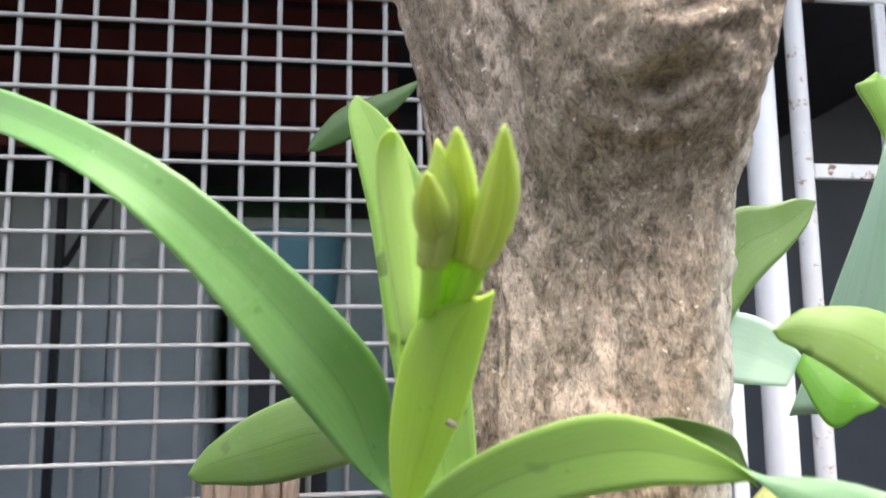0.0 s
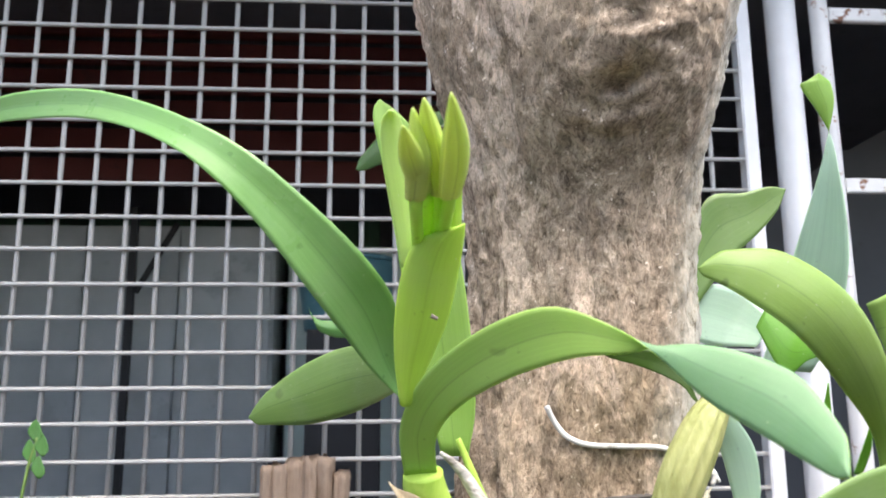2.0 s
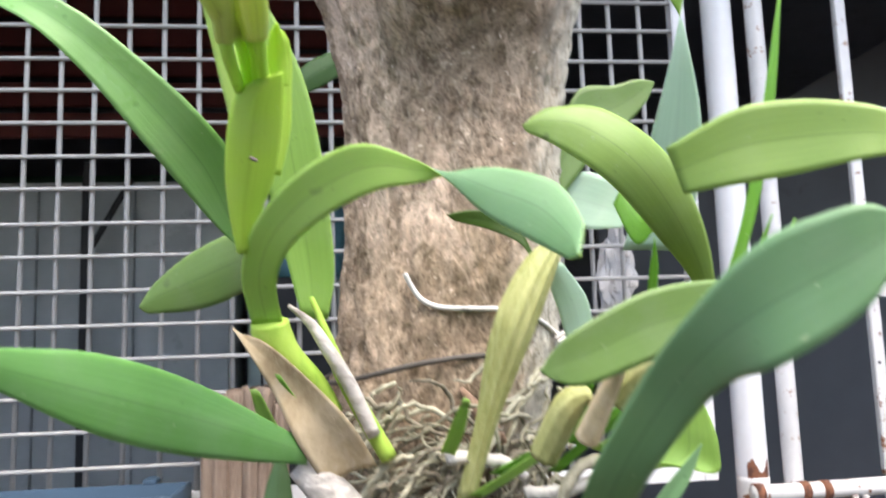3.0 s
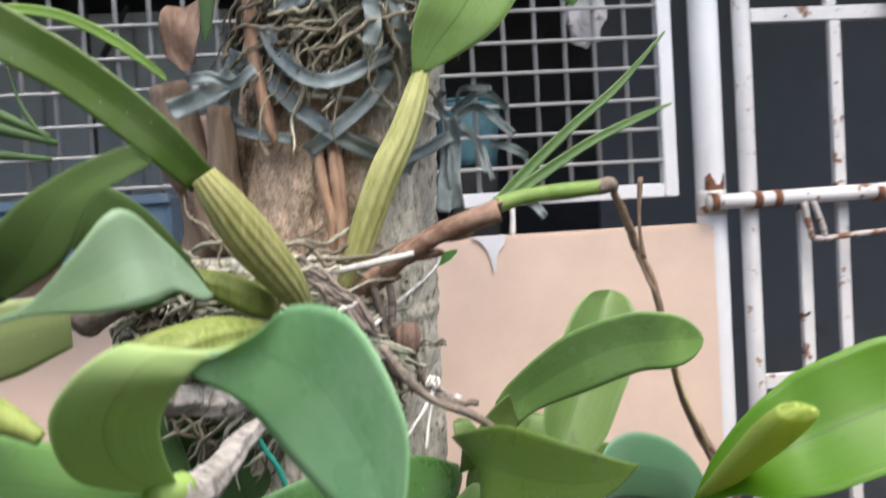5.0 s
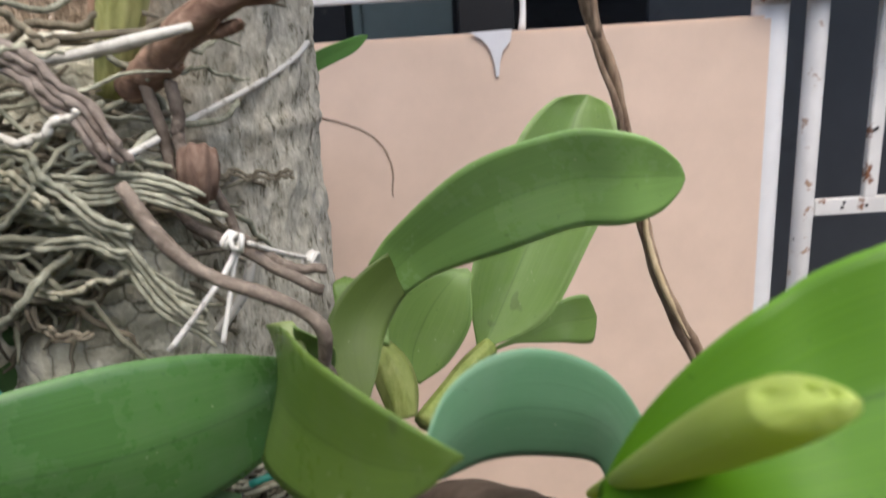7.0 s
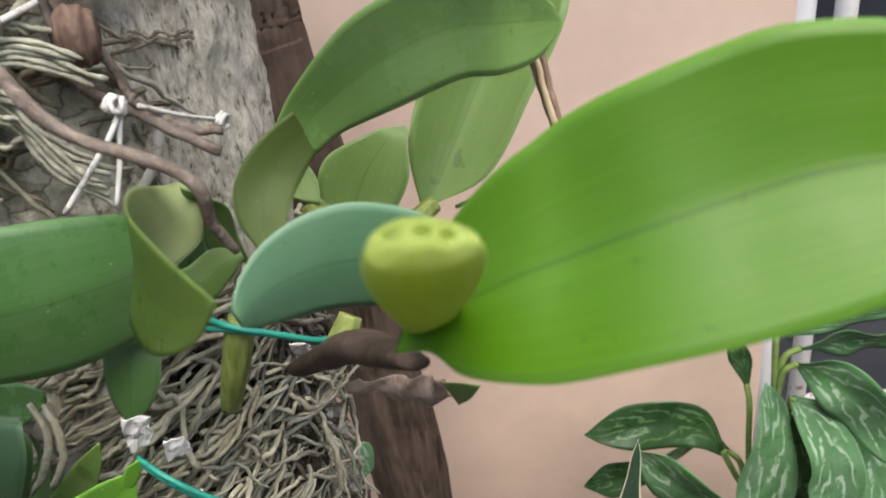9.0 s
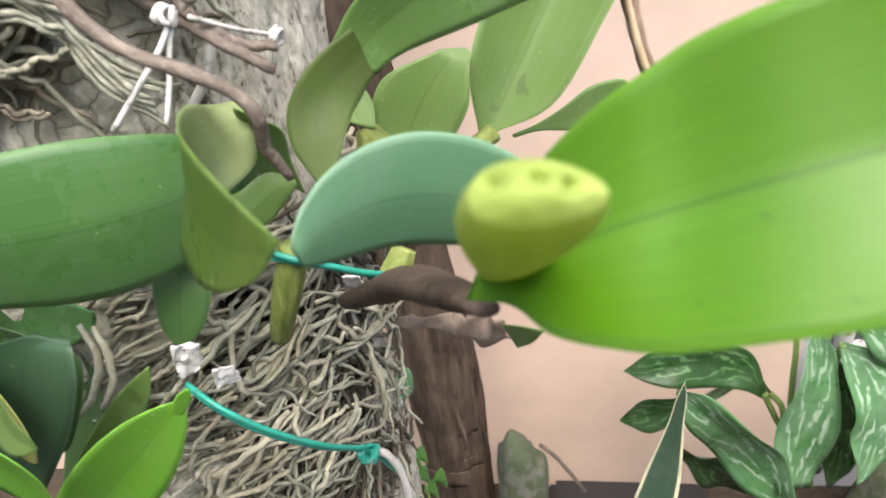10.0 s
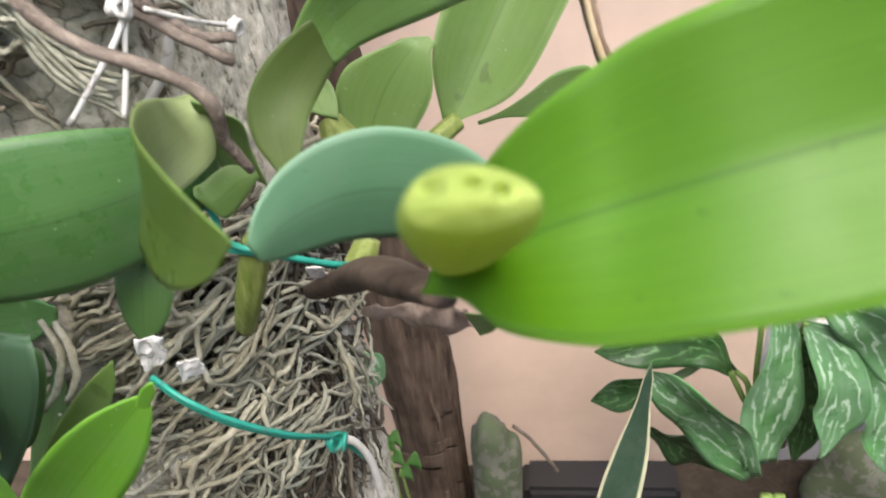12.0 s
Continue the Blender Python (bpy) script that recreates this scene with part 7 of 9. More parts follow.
leaf([(-0.3908, -0.72, 0.7912, 0.0034, 0, -0.0029),
      (-0.3889, -0.715, 0.8048, 0.0156, 0, -0.008),
      (-0.38, -0.71, 0.822, 0.0186, 0, -0.0077),
      (-0.3692, -0.705, 0.8342, 0.0089, 0, -0.003),
      (-0.3643, -0.7019, 0.8366, 0.0053, 0, -0.0018),
      (-0.3614, -0.7, 0.8382, 0.0003, 0, -0.0001)], LEAF_OLIVED, orchid_f, "", fold=0.2)
leaf([(-0.4038, -0.74, 0.8197, 0.006, 0, -0.002),
      (-0.4101, -0.73, 0.829, 0.01, 0, -0.0013),
      (-0.4159, -0.725, 0.841, 0.0064, 0, 0.0003),
      (-0.4169, -0.7219, 0.843, 0.0038, 0, 0.0002),
      (-0.4174, -0.72, 0.8441, 0.0002, 0, 0)], LEAF_OLIVED, orchid_f, "", fold=0.15)
stem("pseudobulb", [(-0.4033, -0.735, 0.8164), (-0.3986, -0.74, 0.8074), (-0.3953, -0.745, 0.7987), (-0.3935, -0.75, 0.7875)], [0.005, 0.0085, 0.0085, 0.006], GBULB, orchid_f, "", sides=36, n=20, wob=0, seed=0, ribs=9)
stem("pseudobulb", [(-0.3516, -0.7, 0.797), (-0.3631, -0.71, 0.7908), (-0.3747, -0.725, 0.7841), (-0.3856, -0.74, 0.7785)], [0.0045, 0.005, 0.005, 0.005], GBULB, orchid_f, "", sides=30, n=20, wob=0, seed=0, ribs=8)
leaf([(-0.3233, -0.874, 0.8288, -0.0041, 0, -0.0042),
      (-0.3266, -0.871, 0.8397, -0.005, 0, -0.0078),
      (-0.3316, -0.869, 0.8484, -0.0026, 0, -0.012),
      (-0.3409, -0.87, 0.8537, -0.0015, 0, -0.0145),
      (-0.3527, -0.874, 0.8578, -0.001, 0, -0.015),
      (-0.3623, -0.88, 0.8597, -0.0001, 0, -0.0136),
      (-0.3698, -0.888, 0.86, 0.0007, 0, -0.0109),
      (-0.3745, -0.896, 0.8596, 0.0008, 0, -0.0068),
      (-0.3766, -0.901, 0.8585, 0.0009, 0, -0.0024)], LEAF_BLUE, orchid_f, "arching blue-green leaf", fold=0.12, across=12, n=44)
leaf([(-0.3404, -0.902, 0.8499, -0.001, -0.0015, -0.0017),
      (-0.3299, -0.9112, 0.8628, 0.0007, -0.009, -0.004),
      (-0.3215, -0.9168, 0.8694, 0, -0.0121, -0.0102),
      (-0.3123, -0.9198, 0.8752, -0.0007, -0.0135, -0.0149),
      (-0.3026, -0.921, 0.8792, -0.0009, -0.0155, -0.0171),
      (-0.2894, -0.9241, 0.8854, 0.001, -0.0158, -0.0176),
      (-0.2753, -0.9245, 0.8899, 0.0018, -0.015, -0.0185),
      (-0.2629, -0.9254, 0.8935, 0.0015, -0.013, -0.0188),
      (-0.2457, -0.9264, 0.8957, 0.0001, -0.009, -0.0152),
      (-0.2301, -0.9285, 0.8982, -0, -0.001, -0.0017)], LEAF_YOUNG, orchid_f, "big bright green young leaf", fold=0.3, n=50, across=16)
sheath_cup((-0.337, -0.883, 0.838), (-0.3255, -0.9545, 0.9003))
stem("dry_sheath", [(-0.4029, -0.8, 0.7727), (-0.3865, -0.81, 0.785), (-0.3690, -0.83, 0.803), (-0.3540, -0.852, 0.8150), (-0.3400, -0.886, 0.8350)], [0.006, 0.0085, 0.0098, 0.0080, 0.0035], DARKSHEATH, orchid_f, "dark brown rolled dry sheath", sides=18, n=24, wob=0.0012, seed=3, squash=0.6)
leaf([(-0.3866, -0.8, 0.7615, -0.0016, 0.002, -0.0037),
      (-0.3811, -0.8031, 0.7617, -0.0011, 0.0029, -0.0056),
      (-0.3758, -0.8062, 0.7652, -0.0003, 0.0019, -0.0038),
      (-0.3701, -0.8093, 0.7671, -0.0014, 0.003, -0.0059),
      (-0.3643, -0.8124, 0.7679, -0.0024, 0.0038, -0.0072),
      (-0.3593, -0.8156, 0.7683, -0.0027, 0.0049, -0.0094),
      (-0.3536, -0.8187, 0.7697, -0.0023, 0.0056, -0.011),
      (-0.3488, -0.8218, 0.7712, -0.001, 0.0047, -0.0094),
      (-0.3444, -0.8249, 0.7743, 0.0007, 0.0049, -0.0097),
      (-0.3409, -0.828, 0.7778, 0.0008, 0.0029, -0.0058)], DRYPINK, orchid_f, "crumpled brown papery sheath", name="dry_sheath", fold=-0.3, wavy=0.16, n=60, across=14)
leaf([(-0.3392, -0.83, 0.7796, 0.0025, 0, -0.0051),
      (-0.3331, -0.84, 0.7882, 0.0016, 0, -0.0034),
      (-0.3278, -0.845, 0.7933, 0.0001, 0, -0.0002)], LEAF_OLIVED, orchid_f, "", fold=0.1)
stem("pseudobulb", [(-0.4117, -0.82, 0.8105), (-0.4159, -0.82, 0.7985), (-0.4213, -0.82, 0.7834), (-0.4278, -0.815, 0.7676)], [0.0046, 0.0052, 0.0046, 0.004], GBULB, orchid_f, "", sides=36, n=20, wob=0, seed=0, ribs=8)
stem("pseudobulb", [(-0.3832, -0.78, 0.7838), (-0.3872, -0.785, 0.776), (-0.3918, -0.79, 0.7712)], [0.005, 0.006, 0.005], GBULB, orchid_f, "", sides=30, n=16, wob=0, seed=0, ribs=8)
stem("root", [(-0.4623, -0.83, 0.9121), (-0.4504, -0.835, 0.8954), (-0.4384, -0.835, 0.8852), (-0.4231, -0.835, 0.8779), (-0.4138, -0.832, 0.8716), (-0.4085, -0.83, 0.864), (-0.4102, -0.825, 0.8503), (-0.4064, -0.82, 0.8373)], [0.002, 0.0024, 0.002, 0.0023, 0.002, 0.0024, 0.0021, 0.0015], TWIG, orchid_f, "", sides=10, n=40, wob=0.001, seed=2)
leaf([(-0.4552, -0.82, 0.8037, 0.0097, 0, -0.0024),
      (-0.456, -0.825, 0.7952, 0.0107, 0, -0.0018),
      (-0.4576, -0.828, 0.7846, 0.0091, 0, -0.0004),
      (-0.459, -0.8292, 0.7778, 0.0055, 0, -0.0002),
      (-0.4598, -0.83, 0.7737, 0.0003, 0, -0)], LEAF_DARK, orchid_f, "", fold=0.15)
leaf([(-0.5126, -0.862, 0.7043, 0.0053, 0.003, -0.0106),
      (-0.4914, -0.861, 0.7277, 0.0078, 0.0041, -0.0145),
      (-0.4762, -0.86, 0.7441, 0.0079, 0.0041, -0.0143),
      (-0.4638, -0.859, 0.7572, 0.0066, 0.0033, -0.0114),
      (-0.4552, -0.858, 0.7661, 0.0042, 0.0021, -0.0072),
      (-0.4507, -0.857, 0.7705, 0.0023, 0.0011, -0.0037),
      (-0.4487, -0.856, 0.7726, 0.0007, 0.0003, -0.0009)], LEAF_BRIGHT, orchid_f, "broad bright green leaf", fold=0.15, n=44)
leaf([(-0.4533, -0.857, 0.7654, 0.0009, 0.0003, -0.0007),
      (-0.4494, -0.8573, 0.7711, 0.0018, 0.0007, -0.0013),
      (-0.4458, -0.8577, 0.7767, 0.0019, 0.0007, -0.0014),
      (-0.4432, -0.858, 0.7803, 0.0004, 0.0002, -0.0004)], LEAF_BRIGHT, orchid_f, "", name="leaf_lobe", fold=0.2, n=14, across=6)
leaf([(-0.5145, -0.868, 0.8048, -0.0066, 0.0026, -0.0056),
      (-0.5072, -0.8687, 0.795, -0.0104, 0.004, -0.0086),
      (-0.5034, -0.8693, 0.7855, -0.0108, 0.004, -0.008),
      (-0.5006, -0.87, 0.7754, -0.0096, 0.0035, -0.0066),
      (-0.4992, -0.8707, 0.7669, -0.0074, 0.0026, -0.0045),
      (-0.4987, -0.8713, 0.7607, -0.0034, 0.0012, -0.002),
      (-0.498, -0.872, 0.7593, -0.0005, 0.0002, -0.0003)], LEAF_TAN, orchid_f, "yellowing olive leaf", fold=0.15, n=30)
leaf([(-0.5143, -0.885, 0.7877, -0.0078, 0.0037, -0.0097),
      (-0.5054, -0.885, 0.7826, -0.0104, 0.0049, -0.0127),
      (-0.4959, -0.885, 0.7744, -0.0118, 0.0054, -0.0134),
      (-0.4883, -0.885, 0.7633, -0.01, 0.0042, -0.0099),
      (-0.4856, -0.885, 0.751, -0.0014, 0.0006, -0.0012)], LEAF_BRIGHT, orchid_f, "", fold=0.12, n=30)
leaf([(-0.5018, -0.815, 0.7758, 0.0007, 0.001, 0.0033),
      (-0.5183, -0.8112, 0.77, 0.0025, 0.0031, 0.01),
      (-0.541, -0.8075, 0.7633, 0.0039, 0.004, 0.0127),
      (-0.5648, -0.8038, 0.7571, 0.0044, 0.0043, 0.0137),
      (-0.5941, -0.8, 0.748, 0.0045, 0.0043, 0.0137)], LEAF_F, orchid_f, "", fold=0.12, n=30)
leaf([(-0.5254, -0.806, 0.7536, -0.004, 0.0013, -0.002),
      (-0.5251, -0.806, 0.7377, -0.0088, 0.0028, -0.0027),
      (-0.5317, -0.806, 0.7174, -0.0097, 0.0029, 0.0003),
      (-0.543, -0.806, 0.6953, -0.009, 0.0027, 0.0016),
      (-0.557, -0.806, 0.667, -0.0084, 0.0026, 0.0014)], LEAF_DARK, orchid_f, "", fold=0.12, n=30)
leaf([(-0.5307, -0.84, 0.6951, 0.0031, 0.001, -0.0036),
      (-0.5089, -0.8395, 0.7219, 0.0046, 0.0014, -0.005),
      (-0.4891, -0.839, 0.7461, 0.0049, 0.0014, -0.0048),
      (-0.4769, -0.8385, 0.7614, 0.0035, 0.0009, -0.0029),
      (-0.4694, -0.838, 0.7719, 0.0003, 0.0001, -0.0003)], LEAF_OLIVED, orchid_f, "dull leaf with dark specks", fold=0.15)
leaf([(-0.527, -0.83, 0.7768, 0.0009, 0, -0.0084),
      (-0.5064, -0.835, 0.7791, 0.0061, 0, -0.0019),
      (-0.5056, -0.84, 0.7623, 0.0083, 0, 0.0026),
      (-0.5176, -0.845, 0.7377, 0.0072, 0, -0.0001),
      (-0.5261, -0.845, 0.732, 0.0043, 0, -0.0001),
      (-0.5314, -0.845, 0.7284, 0.0003, 0, -0)], LEAF_DARK, orchid_f, "", fold=0.1)
leaf([(-0.4701, -0.9, 0.8303, -0.0008, 0, -0.0046),
      (-0.4681, -0.9, 0.8169, -0.0035, 0, -0.009),
      (-0.4678, -0.9, 0.8037, -0.0038, 0, -0.0065),
      (-0.4651, -0.9, 0.7998, -0.0023, 0, -0.0039),
      (-0.4635, -0.9, 0.7975, -0.0001, 0, -0.0002)], LEAF_OLIVED, orchid_f, "", fold=0.2)
leaf([(-0.5274, -0.862, 0.7334, 0.0185, 0, 0.0026),
      (-0.5104, -0.862, 0.7623, 0.0213, 0, 0.0007),
      (-0.4979, -0.862, 0.785, 0.0218, 0, 0.0016),
      (-0.4924, -0.86, 0.797, 0.0184, 0, 0.001),
      (-0.485, -0.858, 0.801, 0.0082, 0, -0.0014),
      (-0.483, -0.8574, 0.8008, 0.0049, 0, -0.0008),
      (-0.4818, -0.857, 0.8006, 0.0003, 0, -0)], LEAF_BLUED, orchid_f, "broad dark blue-green leaf", fold=0.15)
stem("root", [(-0.4919, -0.835, 0.7897), (-0.487, -0.838, 0.7767), (-0.4932, -0.84, 0.7621), (-0.5033, -0.84, 0.7488)], [0.001, 0.0015, 0.0015, 0.0008], ROOT, orchid_f, "", sides=8, n=18, wob=0.001, seed=2)
stem("root", [(-0.487, -0.835, 0.7884), (-0.483, -0.838, 0.7794), (-0.484, -0.84, 0.7678), (-0.4914, -0.84, 0.755)], [0.001, 0.0015, 0.0014, 0.0008], ROOT, orchid_f, "", sides=8, n=18, wob=0.001, seed=3)



# ---- roots, stump, ground plants, small things ----
DRYGREYD = grained('dry_cane_grey_brown', (0.07, 0.055, 0.045), (0.16, 0.13, 0.11), (0.30, 0.26, 0.23), 120, (0.5, 1, 0.5), 0.9, 0.0015, 200, 0.7)
PAPERW = painted('paper', (0.62, 0.61, 0.60), (0.36, 0.34, 0.31), 0.8, 0.6, 60)
BOARD = painted('grey_board', (0.10, 0.105, 0.115), (0.08, 0.08, 0.085), 0.7, 0.62, 5)
tagged(part("root_clump", root_mat_mesh(190, (-120, -40), (1.08, 1.20), (0.03, 0.07), (0.002, 0.022), (0.0006, 0.0015), 11, 30, 0.004), ROOT, smooth=True), "tangled tan orchid roots bound on the trunk", "roots", kind="stuff")
tagged(part("root_clump", root_mat_mesh(150, (-120, -40), (1.07, 1.17), (0.03, 0.06), (0.004, 0.024), (0.0006, 0.0014), 21, 35, 0.005), ROOTDARK, smooth=True), "older brown roots among the root clump", "roots", kind="stuff")
tagged(part("root_ball", root_mat_mesh(260, (-108, -18), (0.635, 0.795), (0.05, 0.11), (0.010, 0.031), (0.0007, 0.0015), 31, 30, 0.0045, 20, on_ball), ROOTKHAKI, smooth=True), "dense mat of grey-tan orchid roots low on the trunk", "roots", kind="stuff")
tagged(part("root_ball", root_mat_mesh(520, (-118, -15), (0.60, 0.80), (0.03, 0.09), (0.001, 0.020), (0.0006, 0.0015), 41, 60, 0.003, 32, on_ball), ROOTUNDER, smooth=True), "old dark roots under the root mat, coloured to deepen its gaps", "roots", kind="stuff")
tagged(part("root_ball", root_mat_mesh(110, (-85, -25), (0.67, 0.80), (0.04, 0.11), (0.024, 0.036), (0.0009, 0.0016), 51, 26, 0.005, 18, on_ball), ROOT, smooth=True), "pale fresh roots on top of the root mat", "roots", kind="stuff")
tagged(part("root_tangle", root_mat_mesh(150, (-175, -100), (0.912, 0.952), (0.03, 0.08), (0.016, 0.036), (0.0006, 0.0015), 61, 8, 0.003), ROOTDARK, smooth=True), "brown creeping roots round the middle trunk", "roots", kind="stuff")
tagged(part("root_tangle", root_mat_mesh(80, (-175, -105), (0.905, 0.945), (0.03, 0.08), (0.022, 0.040), (0.0007, 0.0016), 71, 10, 0.003), ROOTKHAKI, smooth=True), "tan creeping roots round the middle trunk", "roots", kind="stuff")
tagged(part("root_tangle", root_mat_mesh(170, (-150, -38), (0.875, 0.95), (0.03, 0.075), (0.003, 0.014), (0.0007, 0.0014), 81, 12, 0.004, 26, on_stump), ROOTDARK, smooth=True), "dark roots matted over the old stump", "roots", kind="stuff")
tagged(part("root_tangle", root_mat_mesh(90, (-150, -45), (0.885, 0.955), (0.03, 0.075), (0.010, 0.020), (0.0008, 0.0015), 91, 10, 0.004, 24, on_stump), ROOTKHAKI, smooth=True), "tan roots matted over the old stump", "roots", kind="stuff")
bundle = thing("root_bundle", "flat bundles of ribbed grey-green roots crossing the trunk", "roots")


def root_bundle(pts, count, gap, r, material, seed):
    """Parallel roots that creep side by side, knobbly, bending together."""
    rng = random.Random(seed)
    path = spline(pts, 40)
    sway = np.cumsum(np.random.RandomState(seed).randn(40, 3), 0) * 0.0016 / math.sqrt(40)
    run = np.gradient(path, axis=0)
    side = np.cross(run, (0, 1, 0))
    side /= np.linalg.norm(side, axis=1)[:, None] + 1e-9
    for k in range(count):
        off, a, b2 = (k - (count - 1) / 2) * gap, rng.uniform(0, 6.3), rng.uniform(0.35, 0.6)
        i0, i1 = rng.randint(0, 3), 40 - rng.randint(0, 5)
        line, rad = [], []
        for j in range(i0, i1):
            q = path[j] + sway[j] + side[j] * (off + 0.0006 * math.sin(j * 0.48 + seed) + 0.00025 * math.sin(j * b2 + a))
            line.append((q[0], q[1] - 0.0006 * math.sin(j * 0.5 + a), q[2]))
            rad.append(r * (0.9 + 0.16 * math.sin(j * 1.3 + a) + 0.1 * math.sin(j * 0.37 + 2 * a)) * (0.55 if j in (i0, i1 - 1) else 1))
        stem("root", line, rad, material, bundle, "", sides=8, n=60)


for pts, count, gap, r, material, seed in (
        ([(-0.516, -0.812, 0.9168), (-0.4964, -0.812, 0.9118), (-0.4831, -0.812, 0.9081), (-0.469, -0.812, 0.9076), (-0.4536, -0.811, 0.9031), (-0.4392, -0.809, 0.8955)], 5, 0.0019, 0.00105, ROOTKHAKI, 1),
        ([(-0.5158, -0.810, 0.9054), (-0.4973, -0.810, 0.9018), (-0.4852, -0.811, 0.8998), (-0.4734, -0.811, 0.8897), (-0.4669, -0.810, 0.8757), (-0.4578, -0.809, 0.8637), (-0.4469, -0.807, 0.8533)], 4, 0.0021, 0.00115, ROOTKHAKI, 2),
        ([(-0.515, -0.815, 0.8971), (-0.5021, -0.815, 0.8928), (-0.4898, -0.815, 0.8929), (-0.4762, -0.814, 0.8901), (-0.4697, -0.812, 0.8862)], 2, 0.002, 0.0011, ROOTKHAKI, 3),
        ([(-0.5078, -0.819, 0.9242), (-0.4952, -0.819, 0.9205), (-0.4907, -0.819, 0.9131), (-0.4844, -0.818, 0.9053), (-0.4739, -0.816, 0.8962), (-0.467, -0.813, 0.8899)], 2, 0.0024, 0.0013, ROOTKHAKI, 4),
        ([(-0.5158, -0.813, 0.8892), (-0.5078, -0.814, 0.8855), (-0.5025, -0.814, 0.8754), (-0.4935, -0.812, 0.8709)], 2, 0.0021, 0.00115, ROOT, 5),
        ([(-0.5031, -0.813, 0.8725), (-0.4883, -0.813, 0.8749), (-0.477, -0.812, 0.8777), (-0.4686, -0.811, 0.8798)], 1, 0.002, 0.0011, ROOT, 6),
        ([(-0.5053, -0.822, 0.9295), (-0.49, -0.822, 0.924), (-0.4811, -0.822, 0.9276), (-0.4739, -0.822, 0.9313)], 1, 0.002, 0.0014, ROOTPALE, 7),
        ([(-0.509, -0.818, 0.9118), (-0.4998, -0.818, 0.9074), (-0.4908, -0.817, 0.9002), (-0.4814, -0.814, 0.8948)], 2, 0.0022, 0.0012, ROOTKHAKI, 8),
        ([(-0.512, -0.807, 0.899), (-0.499, -0.808, 0.8955), (-0.485, -0.809, 0.892), (-0.472, -0.807, 0.881), (-0.462, -0.805, 0.872), (-0.452, -0.802, 0.862)], 3, 0.0021, 0.00105, ROOTKHAKI, 9),
        ([(-0.5245, -0.808, 0.9125), (-0.513, -0.814, 0.9085), (-0.503, -0.816, 0.905), (-0.494, -0.815, 0.9065), (-0.485, -0.813, 0.9035)], 3, 0.0021, 0.0011, ROOTDARK, 10),
        ([(-0.5085, -0.821, 0.9185), (-0.500, -0.823, 0.9160), (-0.493, -0.822, 0.9095), (-0.487, -0.819, 0.8985)], 2, 0.0022, 0.0012, ROOT, 11),
        ([(-0.512, -0.810, 0.882), (-0.504, -0.812, 0.8645), (-0.497, -0.811, 0.859), (-0.488, -0.808, 0.8615)], 2, 0.002, 0.001, ROOTDARK, 12),
        ([(-0.4505, -0.766, 0.9020), (-0.4363, -0.766, 0.9005), (-0.4235, -0.764, 0.9012)], 2, 0.0018, 0.0008, ROOTDARK, 13),
        ([(-0.504, -0.8125, 0.9555), (-0.497, -0.8125, 0.949), (-0.488, -0.812, 0.9415), (-0.4775, -0.812, 0.931), (-0.469, -0.812, 0.920), (-0.464, -0.812, 0.9105)], 4, 0.0024, 0.0016, DRYGREYD, 14)):
    root_bundle(pts, count, gap, r, material, seed)
# the older, lumpy stump that the trunk grows beside
bm = bmesh.new()
rows = []
for i in range(150):
    z = 0.45 + 0.0034 * i
    r = 0.070 * (1 - max(0, (z - 0.90) / 0.10) ** 2 * 0.9)
    ring = []
    for k in range(110):
        a = 2 * math.pi * k / 110
        q = Vector((math.cos(a) * 2.2, math.sin(a) * 2.2, z * 22))
        rr = r * (1 + 0.16 * noise.noise(q)) + 0.006 * noise.noise(Vector((math.cos(a) * 6, math.sin(a) * 6, z * 60)))
        ring.append(bm.verts.new((-0.528 + rr * math.cos(a), -0.732 + rr * math.sin(a), z)))
    rows.append(ring)
for A, B in zip(rows, rows[1:]):
    for k in range(110):
        bm.faces.new((A[k], A[(k + 1) % 110], B[(k + 1) % 110], B[k]))
bm.faces.new(rows[-1])
part("stump", bm, STUMPBARK, tree, "lumpy grey old wood", smooth=True)
tree_b = thing("old_trunk", "weathered brown shaggy tree trunk leaning by the wall", "tree")
bm = bmesh.new()
rings = tube(bm, [(-0.494, -0.16, -0.27), (-0.498, -0.16, -0.02), (-0.511, -0.16, 0.22), (-0.5749, -0.16, 0.7245), (-0.5904, -0.16, 0.86)], [0.058, 0.055, 0.056, 0.046, 0.044], 72, 240, 0.003, 8)
for ring in rings:
    c = sum((v.co for v in ring), Vector()) / len(ring)
    for k, v in enumerate(ring):
        a = 2 * math.pi * k / 72
        g = 0.16 * noise.noise(Vector((3.2 * math.cos(a), 3.2 * math.sin(a), v.co.z * 3))) + 0.10 * noise.noise(Vector((9 * math.cos(a), 9 * math.sin(a), v.co.z * 5)))
        v.co = c + (v.co - c) * (1 + g)
part("trunk", bm, SHAGGY, tree_b, smooth=True)
rng = random.Random(12)
for k in range(16):
    a, z0, ln = rng.uniform(-2.9, -0.2), rng.uniform(0.0, 0.72), rng.uniform(0.08, 0.25)
    pts = []
    for q in range(5):
        z = z0 + ln * q / 4
        c = Vector((-0.498 - 0.0915 * max(0, z) / 0.86 - 0.012 * math.sin(max(0, z) * 3.6) * 0.3, -0.16, z))
        rr = 0.053 + 0.003 * math.sin(q * 1.9 + k)
        pts.append((c.x + rr * math.cos(a + 0.05 * q), c.y + rr * math.sin(a + 0.05 * q), z))
    stem("bark_strip", pts, [0.002, 0.006, 0.007, 0.006, 0.002], SHAGGY, tree_b, sides=8, n=20, wob=0.002, seed=k, squash=0.5)

